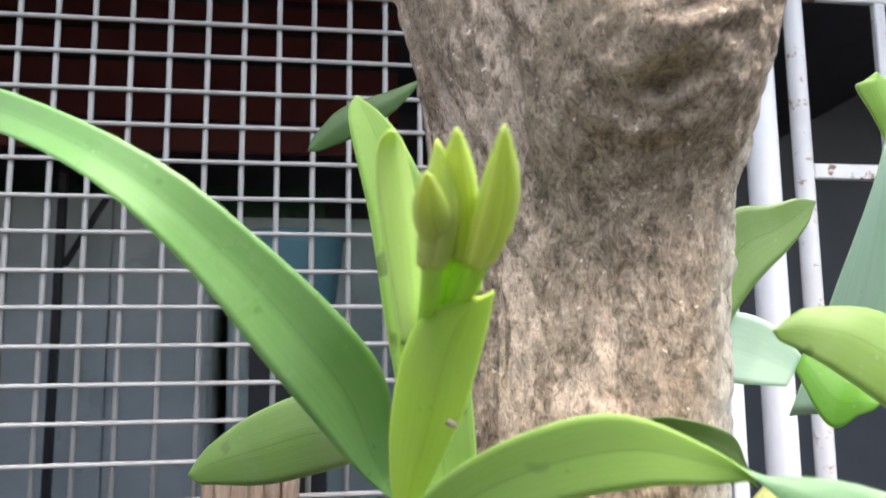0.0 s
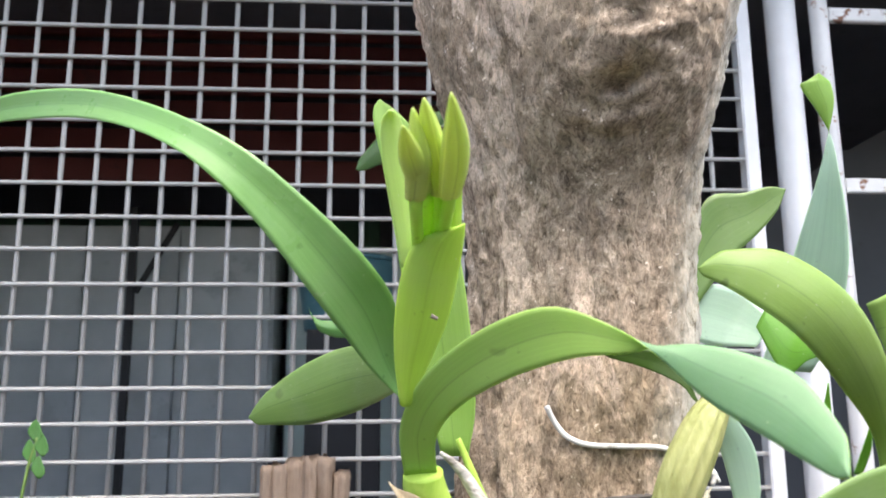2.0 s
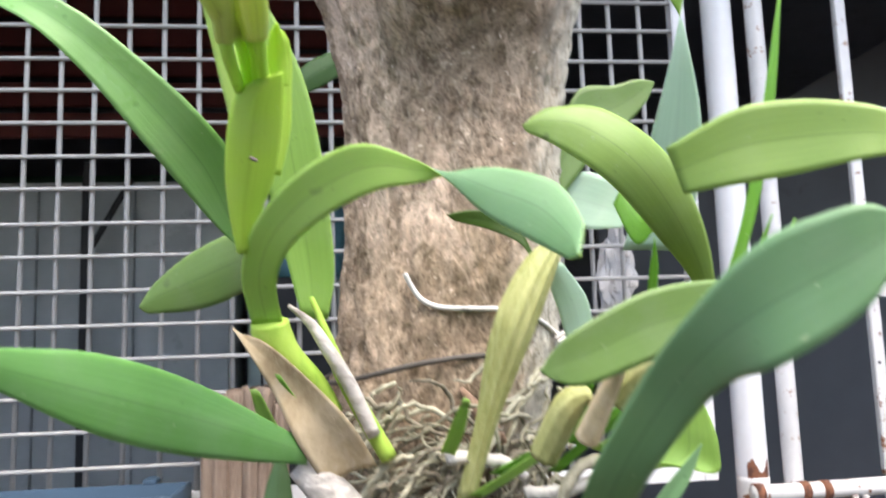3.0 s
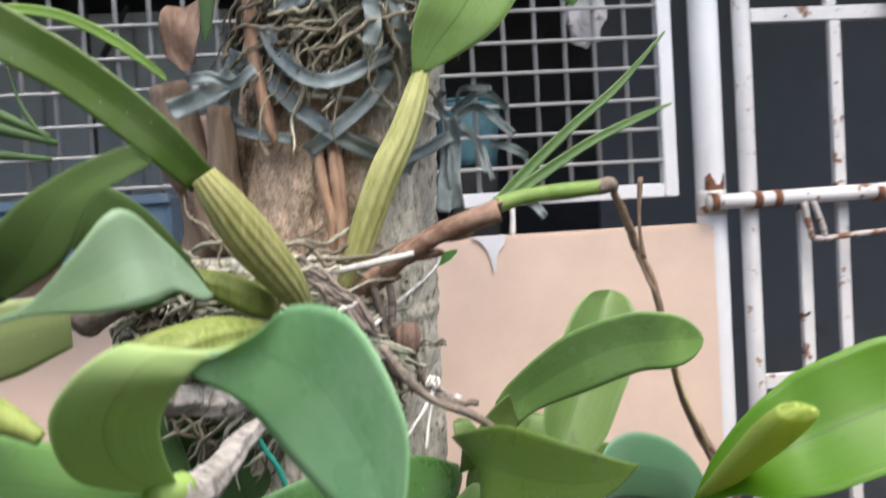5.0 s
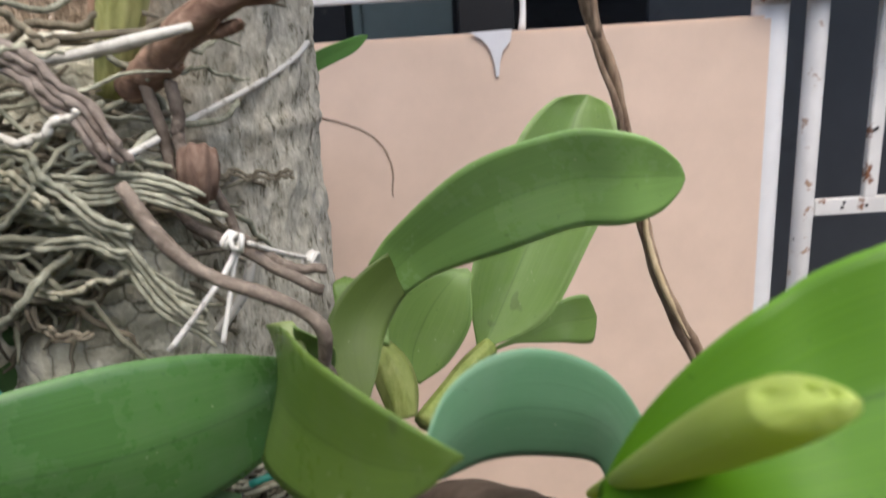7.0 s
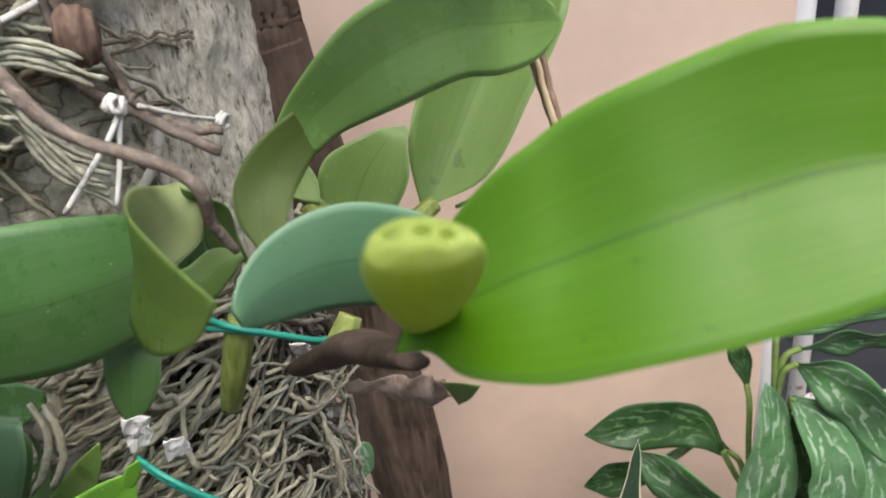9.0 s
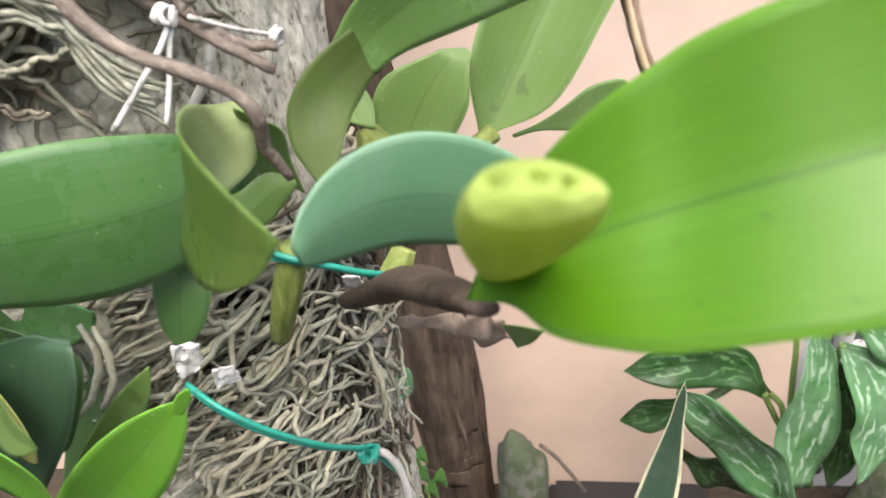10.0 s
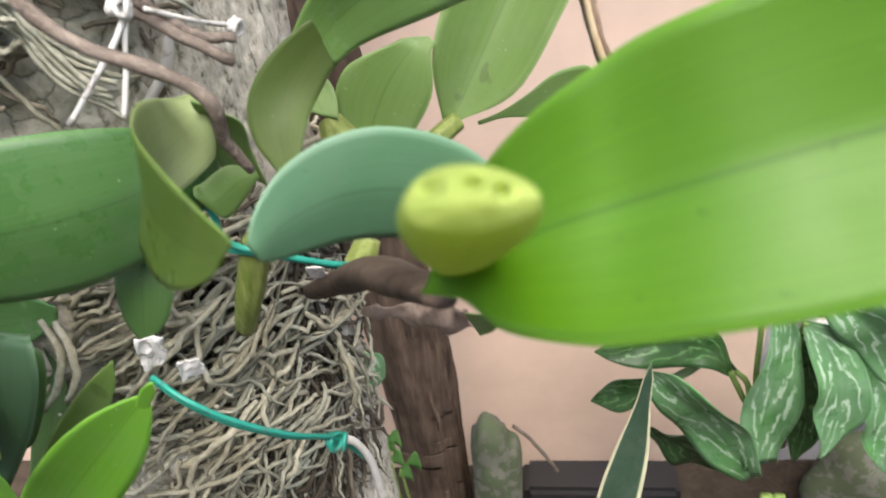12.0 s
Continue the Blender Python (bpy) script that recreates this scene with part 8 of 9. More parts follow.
# green cord, scraps
green_cord = thing("garden_twine", "teal green plastic twine tying the root mat", "twine")
stem("strand", [(-0.4595, -0.835, 0.7605), (-0.4471, -0.84, 0.7534), (-0.4335, -0.838, 0.7401), (-0.4166, -0.83, 0.724), (-0.4034, -0.815, 0.7057), (-0.3973, -0.8, 0.6756)], 0.0013, GREENCORD, green_cord, "", sides=8, n=40, wob=0, seed=0)
stem("strand", [(-0.4593, -0.835, 0.7613), (-0.4454, -0.842, 0.7567), (-0.4318, -0.84, 0.7439), (-0.4154, -0.832, 0.7273), (-0.4035, -0.817, 0.7092)], 0.0011, GREENCORD, green_cord, "", sides=8, n=40, wob=0, seed=0)
stem("strand", [(-0.4254, -0.82, 0.8113), (-0.4132, -0.826, 0.8101), (-0.4013, -0.822, 0.804), (-0.3899, -0.815, 0.7958), (-0.3833, -0.808, 0.7902)], 0.0012, GREENCORD, green_cord, "", sides=8, n=30, wob=0, seed=0)
stem("strand", [(-0.4266, -0.82, 0.807), (-0.412, -0.825, 0.8078), (-0.3983, -0.82, 0.8011), (-0.3855, -0.81, 0.7901)], 0.0011, GREENCORD, green_cord, "", sides=8, n=30, wob=0, seed=0)
stem("strand", [(-0.5257, -0.83, 0.8781), (-0.5221, -0.83, 0.8677), (-0.5158, -0.83, 0.8572), (-0.5121, -0.83, 0.8467)], 0.0014, GREENCORD, green_cord, "", sides=8, n=16, wob=0, seed=0)
stem("strand", [(-0.4335, -0.81, 0.8217), (-0.4295, -0.81, 0.8144), (-0.4312, -0.81, 0.8045), (-0.4437, -0.815, 0.8014)], 0.0014, GREENCORD, green_cord, "", sides=8, n=16, wob=0, seed=0)
cord_knot((-0.4022, -0.8168, 0.7062), 0.0034, 0.0011, 4, GREENCORD, green_cord, 5)
stem("cord_end", [(-0.4033, -0.812, 0.7025), (-0.397, -0.81, 0.6975), (-0.3934, -0.805, 0.6774), (-0.394, -0.8, 0.6441)], 0.0018, ROOTPALE, green_cord, "", sides=8, n=16, wob=0, seed=0)
scrap([(-0.4578, -0.838, 0.7821), (-0.4467, -0.838, 0.783), (-0.4514, -0.835, 0.7686), (-0.4617, -0.835, 0.7642)], "crumpled white paper scrap among the roots", 1)
scrap([(-0.4454, -0.838, 0.771), (-0.4369, -0.838, 0.7726), (-0.4377, -0.835, 0.7634), (-0.4479, -0.835, 0.7592)], "torn white paper scrap among the roots", 4)
scrap([(-0.4, -0.812, 0.7923), (-0.3945, -0.812, 0.7925), (-0.3922, -0.809, 0.7851), (-0.4003, -0.809, 0.786)], "small white scrap by the green twine", 7)

# plants on the ground by the wall
aglaonema = thing("aglaonema", "leafy plant with silver-streaked green leaves by the wall", "potted plant")
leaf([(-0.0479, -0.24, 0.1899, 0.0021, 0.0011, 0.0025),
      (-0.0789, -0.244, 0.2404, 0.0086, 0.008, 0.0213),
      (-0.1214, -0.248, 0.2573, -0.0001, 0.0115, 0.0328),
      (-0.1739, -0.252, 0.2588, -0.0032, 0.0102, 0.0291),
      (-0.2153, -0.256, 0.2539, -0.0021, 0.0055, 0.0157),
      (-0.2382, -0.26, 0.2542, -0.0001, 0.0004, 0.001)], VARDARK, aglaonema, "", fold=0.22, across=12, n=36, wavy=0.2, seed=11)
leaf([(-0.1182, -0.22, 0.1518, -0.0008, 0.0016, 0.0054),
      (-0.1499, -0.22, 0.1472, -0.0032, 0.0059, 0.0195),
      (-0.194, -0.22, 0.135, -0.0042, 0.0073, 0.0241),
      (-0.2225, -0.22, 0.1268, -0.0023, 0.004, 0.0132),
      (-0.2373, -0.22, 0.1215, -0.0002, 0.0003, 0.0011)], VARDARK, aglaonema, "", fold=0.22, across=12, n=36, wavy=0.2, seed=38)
leaf([(-0.0168, -0.3, 0.0495, 0.0109, -0.0052, 0.0135),
      (-0.0591, -0.306, 0.1267, 0.0233, -0.0121, 0.033),
      (-0.1052, -0.312, 0.1898, 0.0218, -0.0132, 0.0383),
      (-0.1482, -0.318, 0.2418, 0.0144, -0.009, 0.0263),
      (-0.1749, -0.324, 0.2751, 0.0049, -0.0029, 0.0085),
      (-0.1817, -0.33, 0.2874, 0.0004, -0.0002, 0.0006)], VARIEGATED, aglaonema, "", fold=0.22, across=12, n=36, wavy=0.2, seed=5)
leaf([(-0.0081, -0.29, 0.0664, 0.0261, 0.0079, -0.0039),
      (-0.01, -0.286, 0.1449, 0.0372, 0.0115, -0.0087),
      (-0.0058, -0.282, 0.2228, 0.0359, 0.0111, -0.0096),
      (-0.0048, -0.278, 0.286, 0.0235, 0.0071, -0.0026),
      (-0.0102, -0.274, 0.3194, 0.0092, 0.0028, 0.0013),
      (-0.0132, -0.27, 0.3324, 0.0007, 0.0002, 0.0002)], VARIEGATED, aglaonema, "", fold=0.22, across=12, n=36, wavy=0.2, seed=35)
leaf([(0.0203, -0.27, 0.3077, -0.0025, -0.0016, -0.0037),
      (0.0492, -0.278, 0.2747, -0.0195, -0.0094, -0.0185),
      (0.0708, -0.286, 0.2241, -0.0338, -0.0123, -0.0101),
      (0.0772, -0.294, 0.172, -0.036, -0.0128, 0.0064),
      (0.0708, -0.302, 0.1284, -0.0203, -0.0078, 0.0094),
      (0.0628, -0.31, 0.0998, -0.0014, -0.0006, 0.0008)], VARIEGATED, aglaonema, "", fold=0.22, across=12, n=36, wavy=0.2, seed=64)
leaf([(0.0223, -0.27, 0.3587, -0.0007, 0.0012, -0.0049),
      (0.0501, -0.274, 0.3475, -0.007, 0.0067, -0.0258),
      (0.0859, -0.278, 0.3185, -0.017, 0.0092, -0.0328),
      (0.1214, -0.282, 0.2754, -0.0219, 0.0088, -0.0274),
      (0.1523, -0.286, 0.2264, -0.0153, 0.0051, -0.0136),
      (0.1666, -0.29, 0.1957, -0.0011, 0.0003, -0.0007)], VARIEGATED, aglaonema, "", fold=0.22, across=12, n=36, wavy=0.2, seed=2)
leaf([(0.0324, -0.25, 0.3677, 0.0011, 0.0018, -0.0034),
      (0.0589, -0.255, 0.3783, 0.0048, 0.0088, -0.0169),
      (0.0915, -0.26, 0.386, 0.0051, 0.0121, -0.0237),
      (0.1242, -0.265, 0.3877, 0.0027, 0.0092, -0.0183),
      (0.1476, -0.27, 0.3859, 0.0001, 0.0008, -0.0016)], VARIEGATED, aglaonema, "", fold=0.22, across=12, n=36, wavy=0.2, seed=33)
leaf([(0.0174, -0.24, 0.3803, 0.0014, 0.001, -0.0032),
      (0.0475, -0.2425, 0.3972, 0.0051, 0.0042, -0.013),
      (0.0838, -0.245, 0.4092, 0.0057, 0.0057, -0.018),
      (0.1263, -0.2475, 0.4165, 0.0034, 0.0035, -0.0113),
      (0.1496, -0.25, 0.4208, 0.0002, 0.0002, -0.0008)], VARIEGATED, aglaonema, "", fold=0.22, across=12, n=36, wavy=0.2, seed=2)
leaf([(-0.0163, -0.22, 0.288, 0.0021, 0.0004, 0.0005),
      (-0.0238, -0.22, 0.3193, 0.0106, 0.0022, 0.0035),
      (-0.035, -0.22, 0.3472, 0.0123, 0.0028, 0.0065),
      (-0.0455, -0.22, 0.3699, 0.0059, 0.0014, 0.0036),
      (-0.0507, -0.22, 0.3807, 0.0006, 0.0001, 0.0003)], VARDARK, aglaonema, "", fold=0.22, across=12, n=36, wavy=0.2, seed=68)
leaf([(0.1117, -0.24, 0.2299, -0.004, -0.0018, -0.0044),
      (0.1411, -0.2475, 0.1858, -0.0244, -0.0097, -0.021),
      (0.1661, -0.255, 0.1299, -0.0402, -0.0128, -0.0147),
      (0.1772, -0.2625, 0.072, -0.0374, -0.0112, 0.0006),
      (0.1793, -0.27, 0.0231, -0.0031, -0.0009, 0.0005)], VARIEGATED, aglaonema, "", fold=0.22, across=12, n=36, wavy=0.2, seed=31)
leaf([(-0.0379, -0.23, 0.1907, 0.0014, -0.0019, 0.0035),
      (-0.0624, -0.23, 0.2123, 0.0013, -0.009, 0.0179),
      (-0.0884, -0.23, 0.206, -0.0069, -0.0102, 0.0193),
      (-0.1178, -0.23, 0.1828, -0.0045, -0.0051, 0.0092),
      (-0.1365, -0.23, 0.1651, -0.0009, -0.0011, 0.0019)], LEAF_PALE_GREEN, aglaonema, "", fold=0.22, across=12, n=36, wavy=0.2, seed=9)
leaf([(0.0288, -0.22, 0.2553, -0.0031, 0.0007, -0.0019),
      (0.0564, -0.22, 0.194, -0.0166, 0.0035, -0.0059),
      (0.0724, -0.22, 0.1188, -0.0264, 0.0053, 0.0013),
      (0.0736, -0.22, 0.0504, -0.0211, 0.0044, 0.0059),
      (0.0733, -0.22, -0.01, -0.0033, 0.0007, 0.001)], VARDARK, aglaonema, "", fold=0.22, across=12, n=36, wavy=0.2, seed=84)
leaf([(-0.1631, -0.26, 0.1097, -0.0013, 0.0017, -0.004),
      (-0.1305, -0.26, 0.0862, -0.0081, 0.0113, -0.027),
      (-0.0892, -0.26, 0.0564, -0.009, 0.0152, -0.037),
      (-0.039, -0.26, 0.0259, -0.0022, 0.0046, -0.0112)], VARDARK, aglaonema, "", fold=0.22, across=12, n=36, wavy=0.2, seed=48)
stem("stem", [(-0.0157, -0.26, 0.0316), (-0.0099, -0.2533, 0.1105), (-0.0318, -0.2467, 0.1588), (-0.05, -0.24, 0.1972)], 0.0042, BULBG, aglaonema, "", sides=8, n=20)
stem("stem", [(0.0011, -0.26, 0.0373), (-0.015, -0.2467, 0.1795), (-0.0166, -0.2333, 0.2681), (-0.0183, -0.22, 0.2938)], 0.0042, BULBG, aglaonema, "", sides=8, n=20)
stem("stem", [(0.0227, -0.27, 0.0486), (0.007, -0.2667, 0.2377), (0.0002, -0.2633, 0.3284), (-0.0028, -0.26, 0.395)], 0.0042, BULBG, aglaonema, "", sides=8, n=20)
stem("stem", [(0.0031, -0.265, 0.2934), (0.0077, -0.2675, 0.3445), (0.0234, -0.27, 0.3603)], 0.0042, BULBG, aglaonema, "", sides=8, n=20)
stem("stem", [(0.0029, -0.26, 0.3257), (0.0136, -0.255, 0.361), (0.0331, -0.25, 0.3677)], 0.0042, BULBG, aglaonema, "", sides=8, n=20)
stem("stem", [(-0.0196, -0.25, 0.1403), (-0.0238, -0.24, 0.1734), (-0.0391, -0.23, 0.1876)], 0.0042, BULBG, aglaonema, "", sides=8, n=20)
stem("stem", [(0.0238, -0.26, 0.2506), (0.0216, -0.265, 0.2833), (0.0223, -0.27, 0.3076)], 0.0042, BULBG, aglaonema, "", sides=8, n=20)
for k in range(5):
    stem("stem", [(0.030 + 0.03 * math.cos(k * 1.3), -0.28 + 0.03 * math.sin(k * 1.3), -0.25), (0.030 + 0.02 * math.cos(k * 1.3), -0.28, -0.1), (0.030 + 0.012 * math.cos(k), -0.275, -0.024)], 0.006, BULBG, aglaonema)
snake = thing("snake_plant", "single dark snake plant leaf with cream margins", "snake plant")
leaf([(-0.300, -0.60, -0.25, 0.02, 0, 0),
      (-0.2687, -0.6, 0.243, 0.0219, 0, 0.0009),
      (-0.25, -0.59, 0.3759, 0.0193, 0, 0.0002),
      (-0.2401, -0.583, 0.429, 0.0153, 0, 0),
      (-0.232, -0.58, 0.4839, 0.0066, 0, -0.0001),
      (-0.2291, -0.58, 0.5118, 0.004, 0, -0),
      (-0.2273, -0.58, 0.5289, 0.0002, 0, -0)], LEAF_SNAKE, snake, "", fold=0.3, thick=0.002)
seedlings = thing("seedling", "small green seedlings in the shade at the tree foot", "seedling")
leaf([(-0.517, -0.39, 0.3815, -0.001, 0, -0.0065),
      (-0.5145, -0.39, 0.3617, 0.0192, 0, 0.0085),
      (-0.5128, -0.39, 0.3276, 0.0179, 0, 0.0113),
      (-0.5133, -0.39, 0.3192, 0.0107, 0, 0.0068),
      (-0.5136, -0.39, 0.3141, 0.0006, 0, 0.0004)], VARIEGATED, seedlings, "", fold=0.1, n=14)
leaf([(-0.5768, -0.36, 0.2039, 0.002, 0, -0.0109),
      (-0.5605, -0.36, 0.197, 0.0054, 0, -0.0263),
      (-0.5382, -0.36, 0.1842, 0.0025, 0, -0.0305),
      (-0.5333, -0.36, 0.1758, 0.0015, 0, -0.0183),
      (-0.5302, -0.36, 0.1707, 0.0001, 0, -0.0011)], VARIEGATED, seedlings, "", fold=0.1, n=14)
leaf([(-0.5488, -0.3, 0.0926, 0.0015, 0, -0.0012),
      (-0.551, -0.3, 0.0951, 0.0102, 0, -0.0062),
      (-0.5479, -0.3, 0.1171, 0.0057, 0, -0.0012),
      (-0.5466, -0.3, 0.1223, 0.0034, 0, -0.0007),
      (-0.5458, -0.3, 0.1255, 0.0002, 0, -0)], LEAF, seedlings, "", n=10, across=6, fold=0.2)
leaf([(-0.5319, -0.3, 0.1049, 0.0015, 0, -0.0012),
      (-0.5341, -0.3, 0.1074, 0.0101, 0, -0.0061),
      (-0.5312, -0.3, 0.129, 0.0057, 0, -0.0012),
      (-0.53, -0.3, 0.1342, 0.0034, 0, -0.0007),
      (-0.5292, -0.3, 0.1373, 0.0002, 0, -0)], LEAF, seedlings, "", n=10, across=6, fold=0.2)
leaf([(-0.5232, -0.3, 0.074, 0.0015, 0, -0.0013),
      (-0.5254, -0.3, 0.0765, 0.0103, 0, -0.0062),
      (-0.5226, -0.3, 0.0988, 0.0057, 0, -0.0012),
      (-0.5214, -0.3, 0.1041, 0.0034, 0, -0.0007),
      (-0.5206, -0.3, 0.1074, 0.0002, 0, -0)], LEAF, seedlings, "", n=10, across=6, fold=0.2)
leaf([(-0.5142, -0.3, 0.0421, 0.0016, 0, -0.0013),
      (-0.5165, -0.3, 0.0447, 0.0105, 0, -0.0064),
      (-0.5137, -0.3, 0.0677, 0.0058, 0, -0.0012),
      (-0.5125, -0.3, 0.0732, 0.0035, 0, -0.0007),
      (-0.5118, -0.3, 0.0765, 0.0002, 0, -0)], LEAF, seedlings, "", n=10, across=6, fold=0.2)
leaf([(-0.5411, -0.3, 0.0354, 0.0016, 0, -0.0013),
      (-0.5434, -0.3, 0.038, 0.0105, 0, -0.0064),
      (-0.5403, -0.3, 0.0612, 0.0059, 0, -0.0012),
      (-0.539, -0.3, 0.0668, 0.0035, 0, -0.0007),
      (-0.5382, -0.3, 0.0701, 0.0002, 0, -0)], LEAF, seedlings, "", n=10, across=6, fold=0.2)
leaf([(-0.5585, -0.3, 0.0483, 0.0016, 0, -0.0013),
      (-0.5607, -0.3, 0.0508, 0.0104, 0, -0.0064),
      (-0.5574, -0.3, 0.0739, 0.0058, 0, -0.0012),
      (-0.5561, -0.3, 0.0793, 0.0035, 0, -0.0007),
      (-0.5553, -0.3, 0.0827, 0.0002, 0, -0)], LEAF, seedlings, "", n=10, across=6, fold=0.2)
leaf([(-0.5219, -0.3, 0.117, 0.0015, 0, -0.0012),
      (-0.5241, -0.3, 0.1194, 0.0101, 0, -0.006),
      (-0.5213, -0.3, 0.1408, 0.0056, 0, -0.0012),
      (-0.5202, -0.3, 0.1459, 0.0034, 0, -0.0007),
      (-0.5195, -0.3, 0.149, 0.0002, 0, -0)], LEAF, seedlings, "", n=10, across=6, fold=0.2)
leaf([(-0.4984, -0.3, 0.0678, 0.0016, 0, -0.0013),
      (-0.5006, -0.3, 0.0703, 0.0103, 0, -0.0063),
      (-0.4981, -0.3, 0.0927, 0.0057, 0, -0.0012),
      (-0.4969, -0.3, 0.098, 0.0034, 0, -0.0007),
      (-0.4962, -0.3, 0.1013, 0.0002, 0, -0)], LEAF, seedlings, "", n=10, across=6, fold=0.2)
for k in range(4):
    stem("stem", [(-0.559 + 0.02 * k, -0.30, -0.25), (-0.559 + 0.012 * k, -0.30, 0.064)], 0.002, BULBG, seedlings)
stem("stem", [(-0.517, -0.39, -0.25), (-0.507, -0.39, 0.1), (-0.517, -0.39, 0.326)], 0.003, BULBG, seedlings)

def stone(name, c, s, seed, label, upright=False):
    bm = bmesh.new()
    bmesh.ops.create_icosphere(bm, subdivisions=4, radius=1.0)
    for v in bm.verts:
        d = 1 + 0.22 * noise.noise(v.co * 1.3 + Vector((seed, 0, 0))) + 0.05 * noise.noise(v.co * 5 + Vector((seed, 2, 0)))
        q = squared(v.co) * 0.82 if upright else v.co
        v.co = Vector((c[0] + q.x * s[0] * d, c[1] + q.y * s[1] * d, c[2] + q.z * s[2] * d - (0.5 * q.x * s[0] if upright and q.z > 0 else 0)))
    return tagged(part(name, bm, STONE, smooth=True), label, "stone")


def squared(v, p=0.55):
    return Vector([math.copysign(abs(c) ** p, c) for c in v])


stone("stone", (-0.389, -0.2, -0.11), (0.050, 0.045, 0.19), 1, "upright mossy grey stone at the wall foot", True)
stone("stone", (0.246, -0.13, -0.17), (0.10, 0.06, 0.11), 5, "rough grey stone beside the leafy plant")
bm = bmesh.new()
box(bm, -0.345, -0.060, -0.13, -0.05, -0.26, -0.203, 0.01)
tagged(part("edging_block", bm, BLACKM), "black damp edging block at the wall foot", "edging")
tagged(stem("twig", [(-0.3593, -0.145, -0.0144), (-0.3317, -0.147, -0.0484), (-0.3066, -0.15, -0.0906), (-0.2877, -0.155, -0.1186)], 0.0035, TWIG, None, sides=6, n=16, wob=0.002), "thin brown twig leaning on the stone", "twig")
wall_vine = tagged(stem("dry_vine", [(-0.58, -0.0375, 0.8519), (-0.5351, -0.0375, 0.8469), (-0.4764, -0.0375, 0.8251), (-0.4495, -0.0375, 0.8006), (-0.4396, -0.0375, 0.7705), (-0.4411, -0.0375, 0.731), (-0.4038, -0.0375, 0.7159)], 0.0011, STRAW, None, sides=6, n=40, wob=0.002), "thin dry vine across the peach wall", "vine")
trough = thing("planter_trough", "blue plastic planter trough hung on the mesh", "planter")
for nm, b6 in (("wall_panel", (-1.35, -0.757, -0.135, -0.129, 0.945, 1.028)), ("wall_panel", (-1.35, -0.757, -0.022, -0.016, 0.945, 1.028)), ("base", (-1.35, -0.757, -0.129, -0.022, 0.945, 0.951)),
               ("rim", (-1.356, -0.751, -0.141, -0.135, 1.018, 1.032)), ("end_panel", (-0.757, -0.751, -0.135, -0.016, 0.945, 1.028)), ("hook", (-0.817, -0.797, -0.022, 0.012, 1.028, 1.034))):
    bm = bmesh.new()
    box(bm, *b6, bevel=0.0015)
    part(nm, bm, BLUEP, trough)


def tub(name, x0, x1, y, z0, z1, label, m):
    """An open plastic tub with a rolled rim, standing on a plain stand."""
    th = thing(name, label, "tub")
    bm = bmesh.new()
    cx, r = (x0 + x1) / 2, (x1 - x0) / 2
    tube(bm, [(cx, y, z0), (cx, y, (z0 + z1) / 2), (cx, y, z1)], [r * 0.82, r * 0.92, r], 32, 8)
    body = part("body", bm, m, th, smooth=True)
    bm = bmesh.new()
    tube(bm, [(cx + r * math.cos(k * math.pi / 12), y + r * math.sin(k * math.pi / 12), z1) for k in range(25)], r * 0.05, 8, 60)
    part("rim", bm, m, body, smooth=True)
    bm = bmesh.new()
    box(bm, cx - r * 0.7, cx + r * 0.7, y - r * 0.7, y + r * 0.7, GROUND - 0.02, z0)
    part("stand", bm, BLACKM, th)


tub("blue_tub", -0.349, -0.226, 0.22, 1.071, 1.192, "blue plastic tub behind the mesh", TEAL)
tub("teal_tub", -0.819, -0.547, 0.95, 1.390, 1.582, "teal plastic tub in the dim room", TEAL)
bm = bmesh.new()
bmesh.ops.create_icosphere(bm, subdivisions=4, radius=1.0)
for v in bm.verts:
    d = 1 + 0.35 * noise.noise(v.co * 2.2) + 0.15 * noise.noise(v.co * 6)
    v.co = Vector((-0.102 + v.co.x * 0.0291 * d * (1 - 0.35 * v.co.z), 0.032 + v.co.y * 0.018 * d, 1.317 + v.co.z * 0.0687 * d))
bag = thing("plastic_bag", "small crumpled grey plastic bag hung inside the mesh", "bag")
part("pouch", bm, PAPERW, bag)
stem("string", [(-0.102, 0.03, 1.375), (-0.102, 0.012, 1.405), (-0.102, -0.002, 1.415)], 0.0012, CORD, bag, sides=6, n=10)
bm = bmesh.new()
vs = [bm.verts.new(p) for p in ((0.25, 1.2, GROUND - 0.02), (1.6, 1.2, GROUND - 0.02), (1.6, 1.2, 2.35), (0.25, 1.2, 1.62))]
f = bm.faces.new(vs)
ex = bmesh.ops.extrude_face_region(bm, geom=[f])
for v in ex["geom"]:
    if isinstance(v, bmesh.types.BMVert):
        v.co.y += 0.02
bmesh.ops.recalc_face_normals(bm, faces=bm.faces)
tagged(part("grey_board", bm, BOARD), "grey board with a slanting top inside the gateway", "board")
shrub = thing("shrub", "thin shrub with dark leaves behind the trunk", "shrub")
leaf([(-0.4767, -0.25, 1.587, -0.001, 0, -0.0033),
      (-0.5071, -0.25, 1.565, 0.0031, 0, -0.0111),
      (-0.5531, -0.25, 1.54, 0.0092, 0, -0.0149),
      (-0.5831, -0.25, 1.518, 0.0049, 0, -0.0092),
      (-0.5922, -0.25, 1.51, 0.0029, 0, -0.0055),
      (-0.5979, -0.25, 1.505, 0.0002, 0, -0.0003)], LEAF_DARK, shrub, "", fold=0.2)
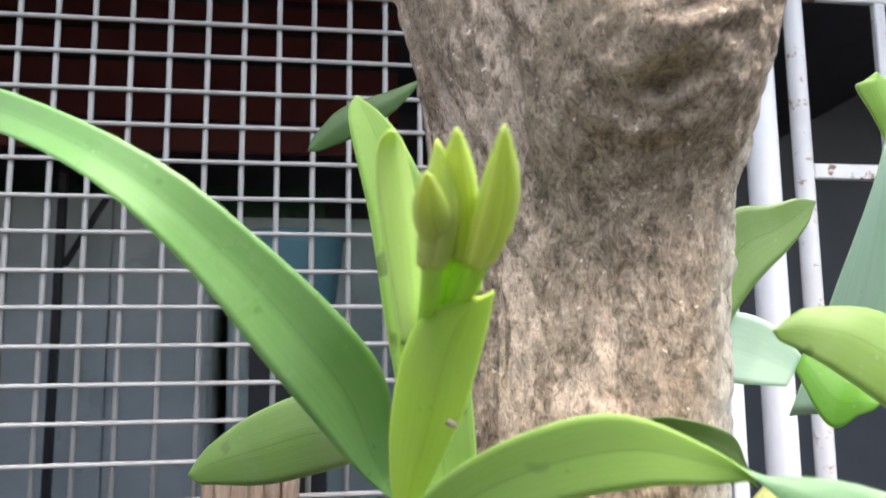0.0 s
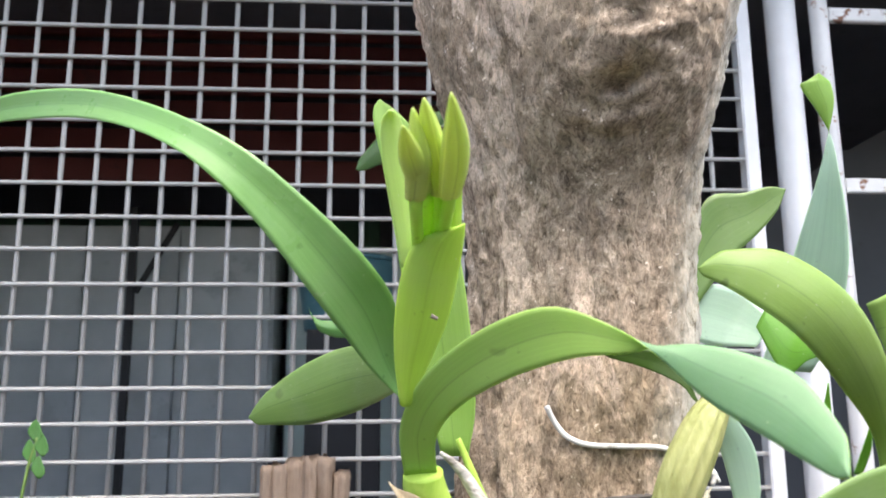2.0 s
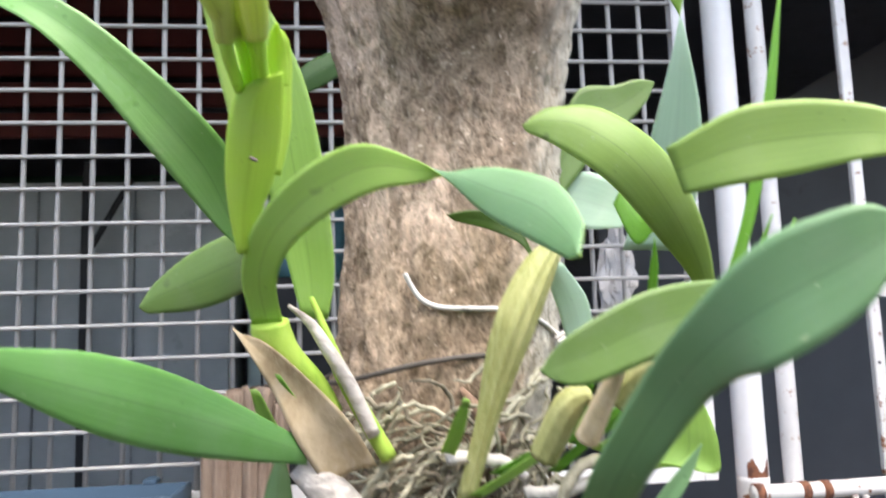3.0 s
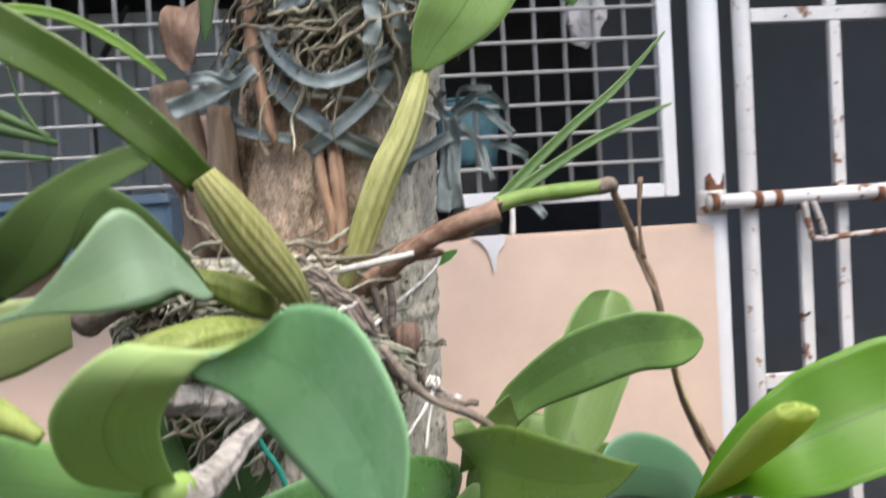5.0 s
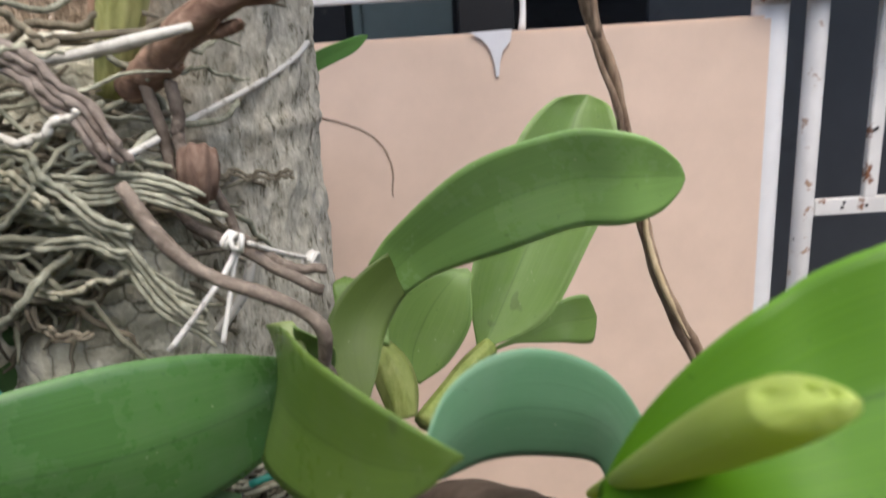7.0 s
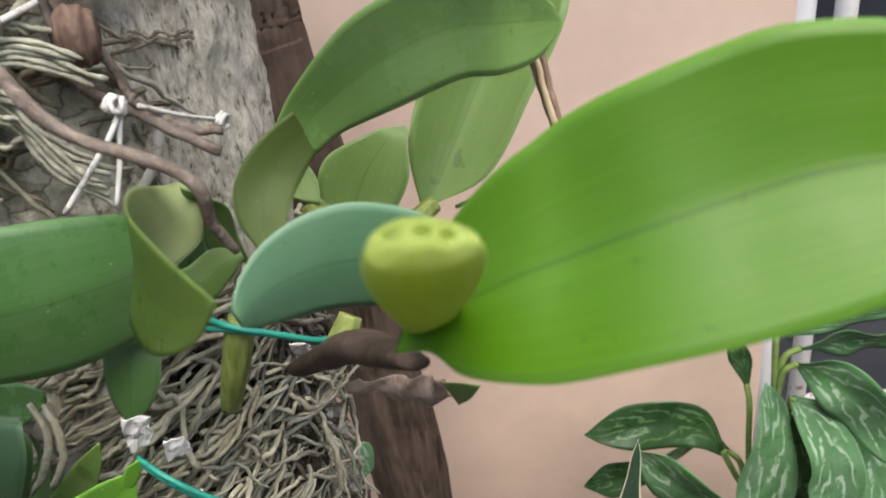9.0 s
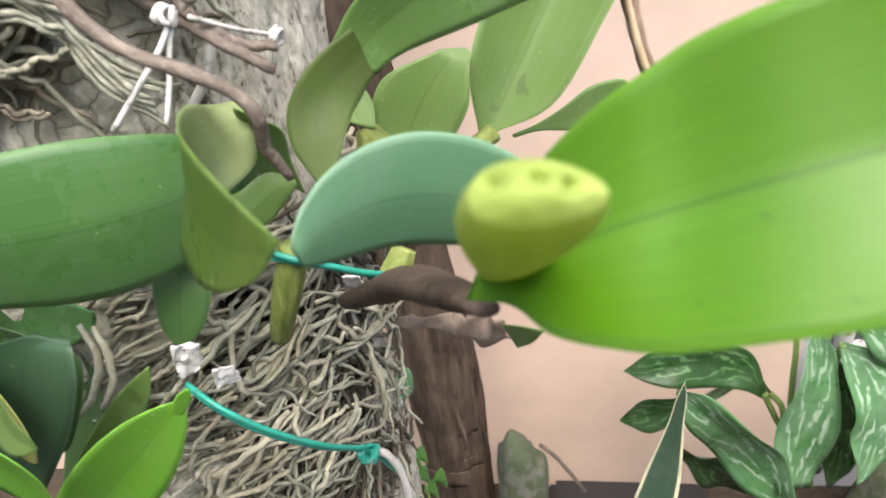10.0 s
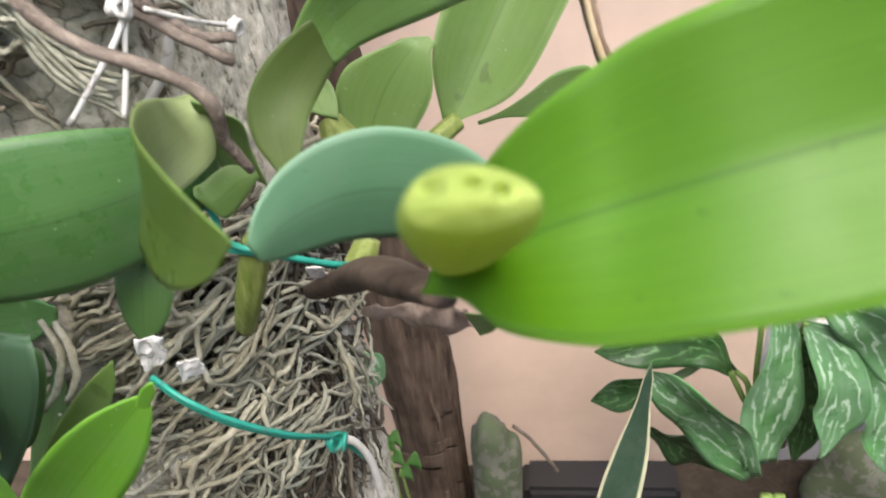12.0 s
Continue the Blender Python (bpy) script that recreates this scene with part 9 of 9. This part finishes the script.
leaf([(-0.5712, -0.3, 1.325, 0.006, 0, -0.0031),
      (-0.6129, -0.3, 1.314, 0.0119, 0, -0.0092),
      (-0.6351, -0.3, 1.32, 0.0045, 0, -0.009),
      (-0.6406, -0.3, 1.331, 0.0027, 0, -0.0054),
      (-0.6439, -0.3, 1.338, 0.0002, 0, -0.0003)], LEAF, shrub, "", fold=0.2)
stem("stem", [(-0.66, -0.25, -0.25), (-0.64, -0.24, 0.75), (-0.426, -0.25, 1.15), (-0.446, -0.25, 1.35), (-0.476, -0.25, 1.587)], 0.003, TWIG, shrub)
sprig = thing("sprig", "small green sprig growing against the mesh", "sprig")
leaf([(-1.024, -0.06, 1.181, 0.0022, 0, -0.0008),
      (-1.025, -0.06, 1.192, 0.0095, 0, -0.0024),
      (-1.025, -0.06, 1.204, 0.0059, 0, -0.0016),
      (-1.025, -0.06, 1.208, 0.0035, 0, -0.001),
      (-1.026, -0.06, 1.211, 0.0002, 0, -0.0001)], LEAF, sprig, "", n=10, across=6, fold=0.2)
leaf([(-1.014, -0.06, 1.163, 0.0022, 0, -0.0008),
      (-1.015, -0.06, 1.173, 0.0095, 0, -0.0024),
      (-1.015, -0.06, 1.185, 0.0058, 0, -0.0016),
      (-1.016, -0.06, 1.19, 0.0035, 0, -0.001),
      (-1.016, -0.06, 1.193, 0.0002, 0, -0.0001)], LEAF, sprig, "", n=10, across=6, fold=0.2)
leaf([(-1.029, -0.06, 1.155, 0.0022, 0, -0.0008),
      (-1.03, -0.06, 1.165, 0.0094, 0, -0.0024),
      (-1.03, -0.06, 1.177, 0.0058, 0, -0.0016),
      (-1.031, -0.06, 1.182, 0.0035, 0, -0.001),
      (-1.031, -0.06, 1.185, 0.0002, 0, -0.0001)], LEAF, sprig, "", n=10, across=6, fold=0.2)
leaf([(-1.016, -0.06, 1.135, 0.0022, 0, -0.0008),
      (-1.017, -0.06, 1.145, 0.0094, 0, -0.0024),
      (-1.018, -0.06, 1.157, 0.0058, 0, -0.0016),
      (-1.018, -0.06, 1.161, 0.0035, 0, -0.001),
      (-1.018, -0.06, 1.164, 0.0002, 0, -0.0001)], LEAF, sprig, "", n=10, across=6, fold=0.2)
stem("stem", [(-1.052, -0.06, 0.944), (-1.034, -0.06, 1.127), (-1.022, -0.06, 1.187)], 0.002, BULBG, sprig)
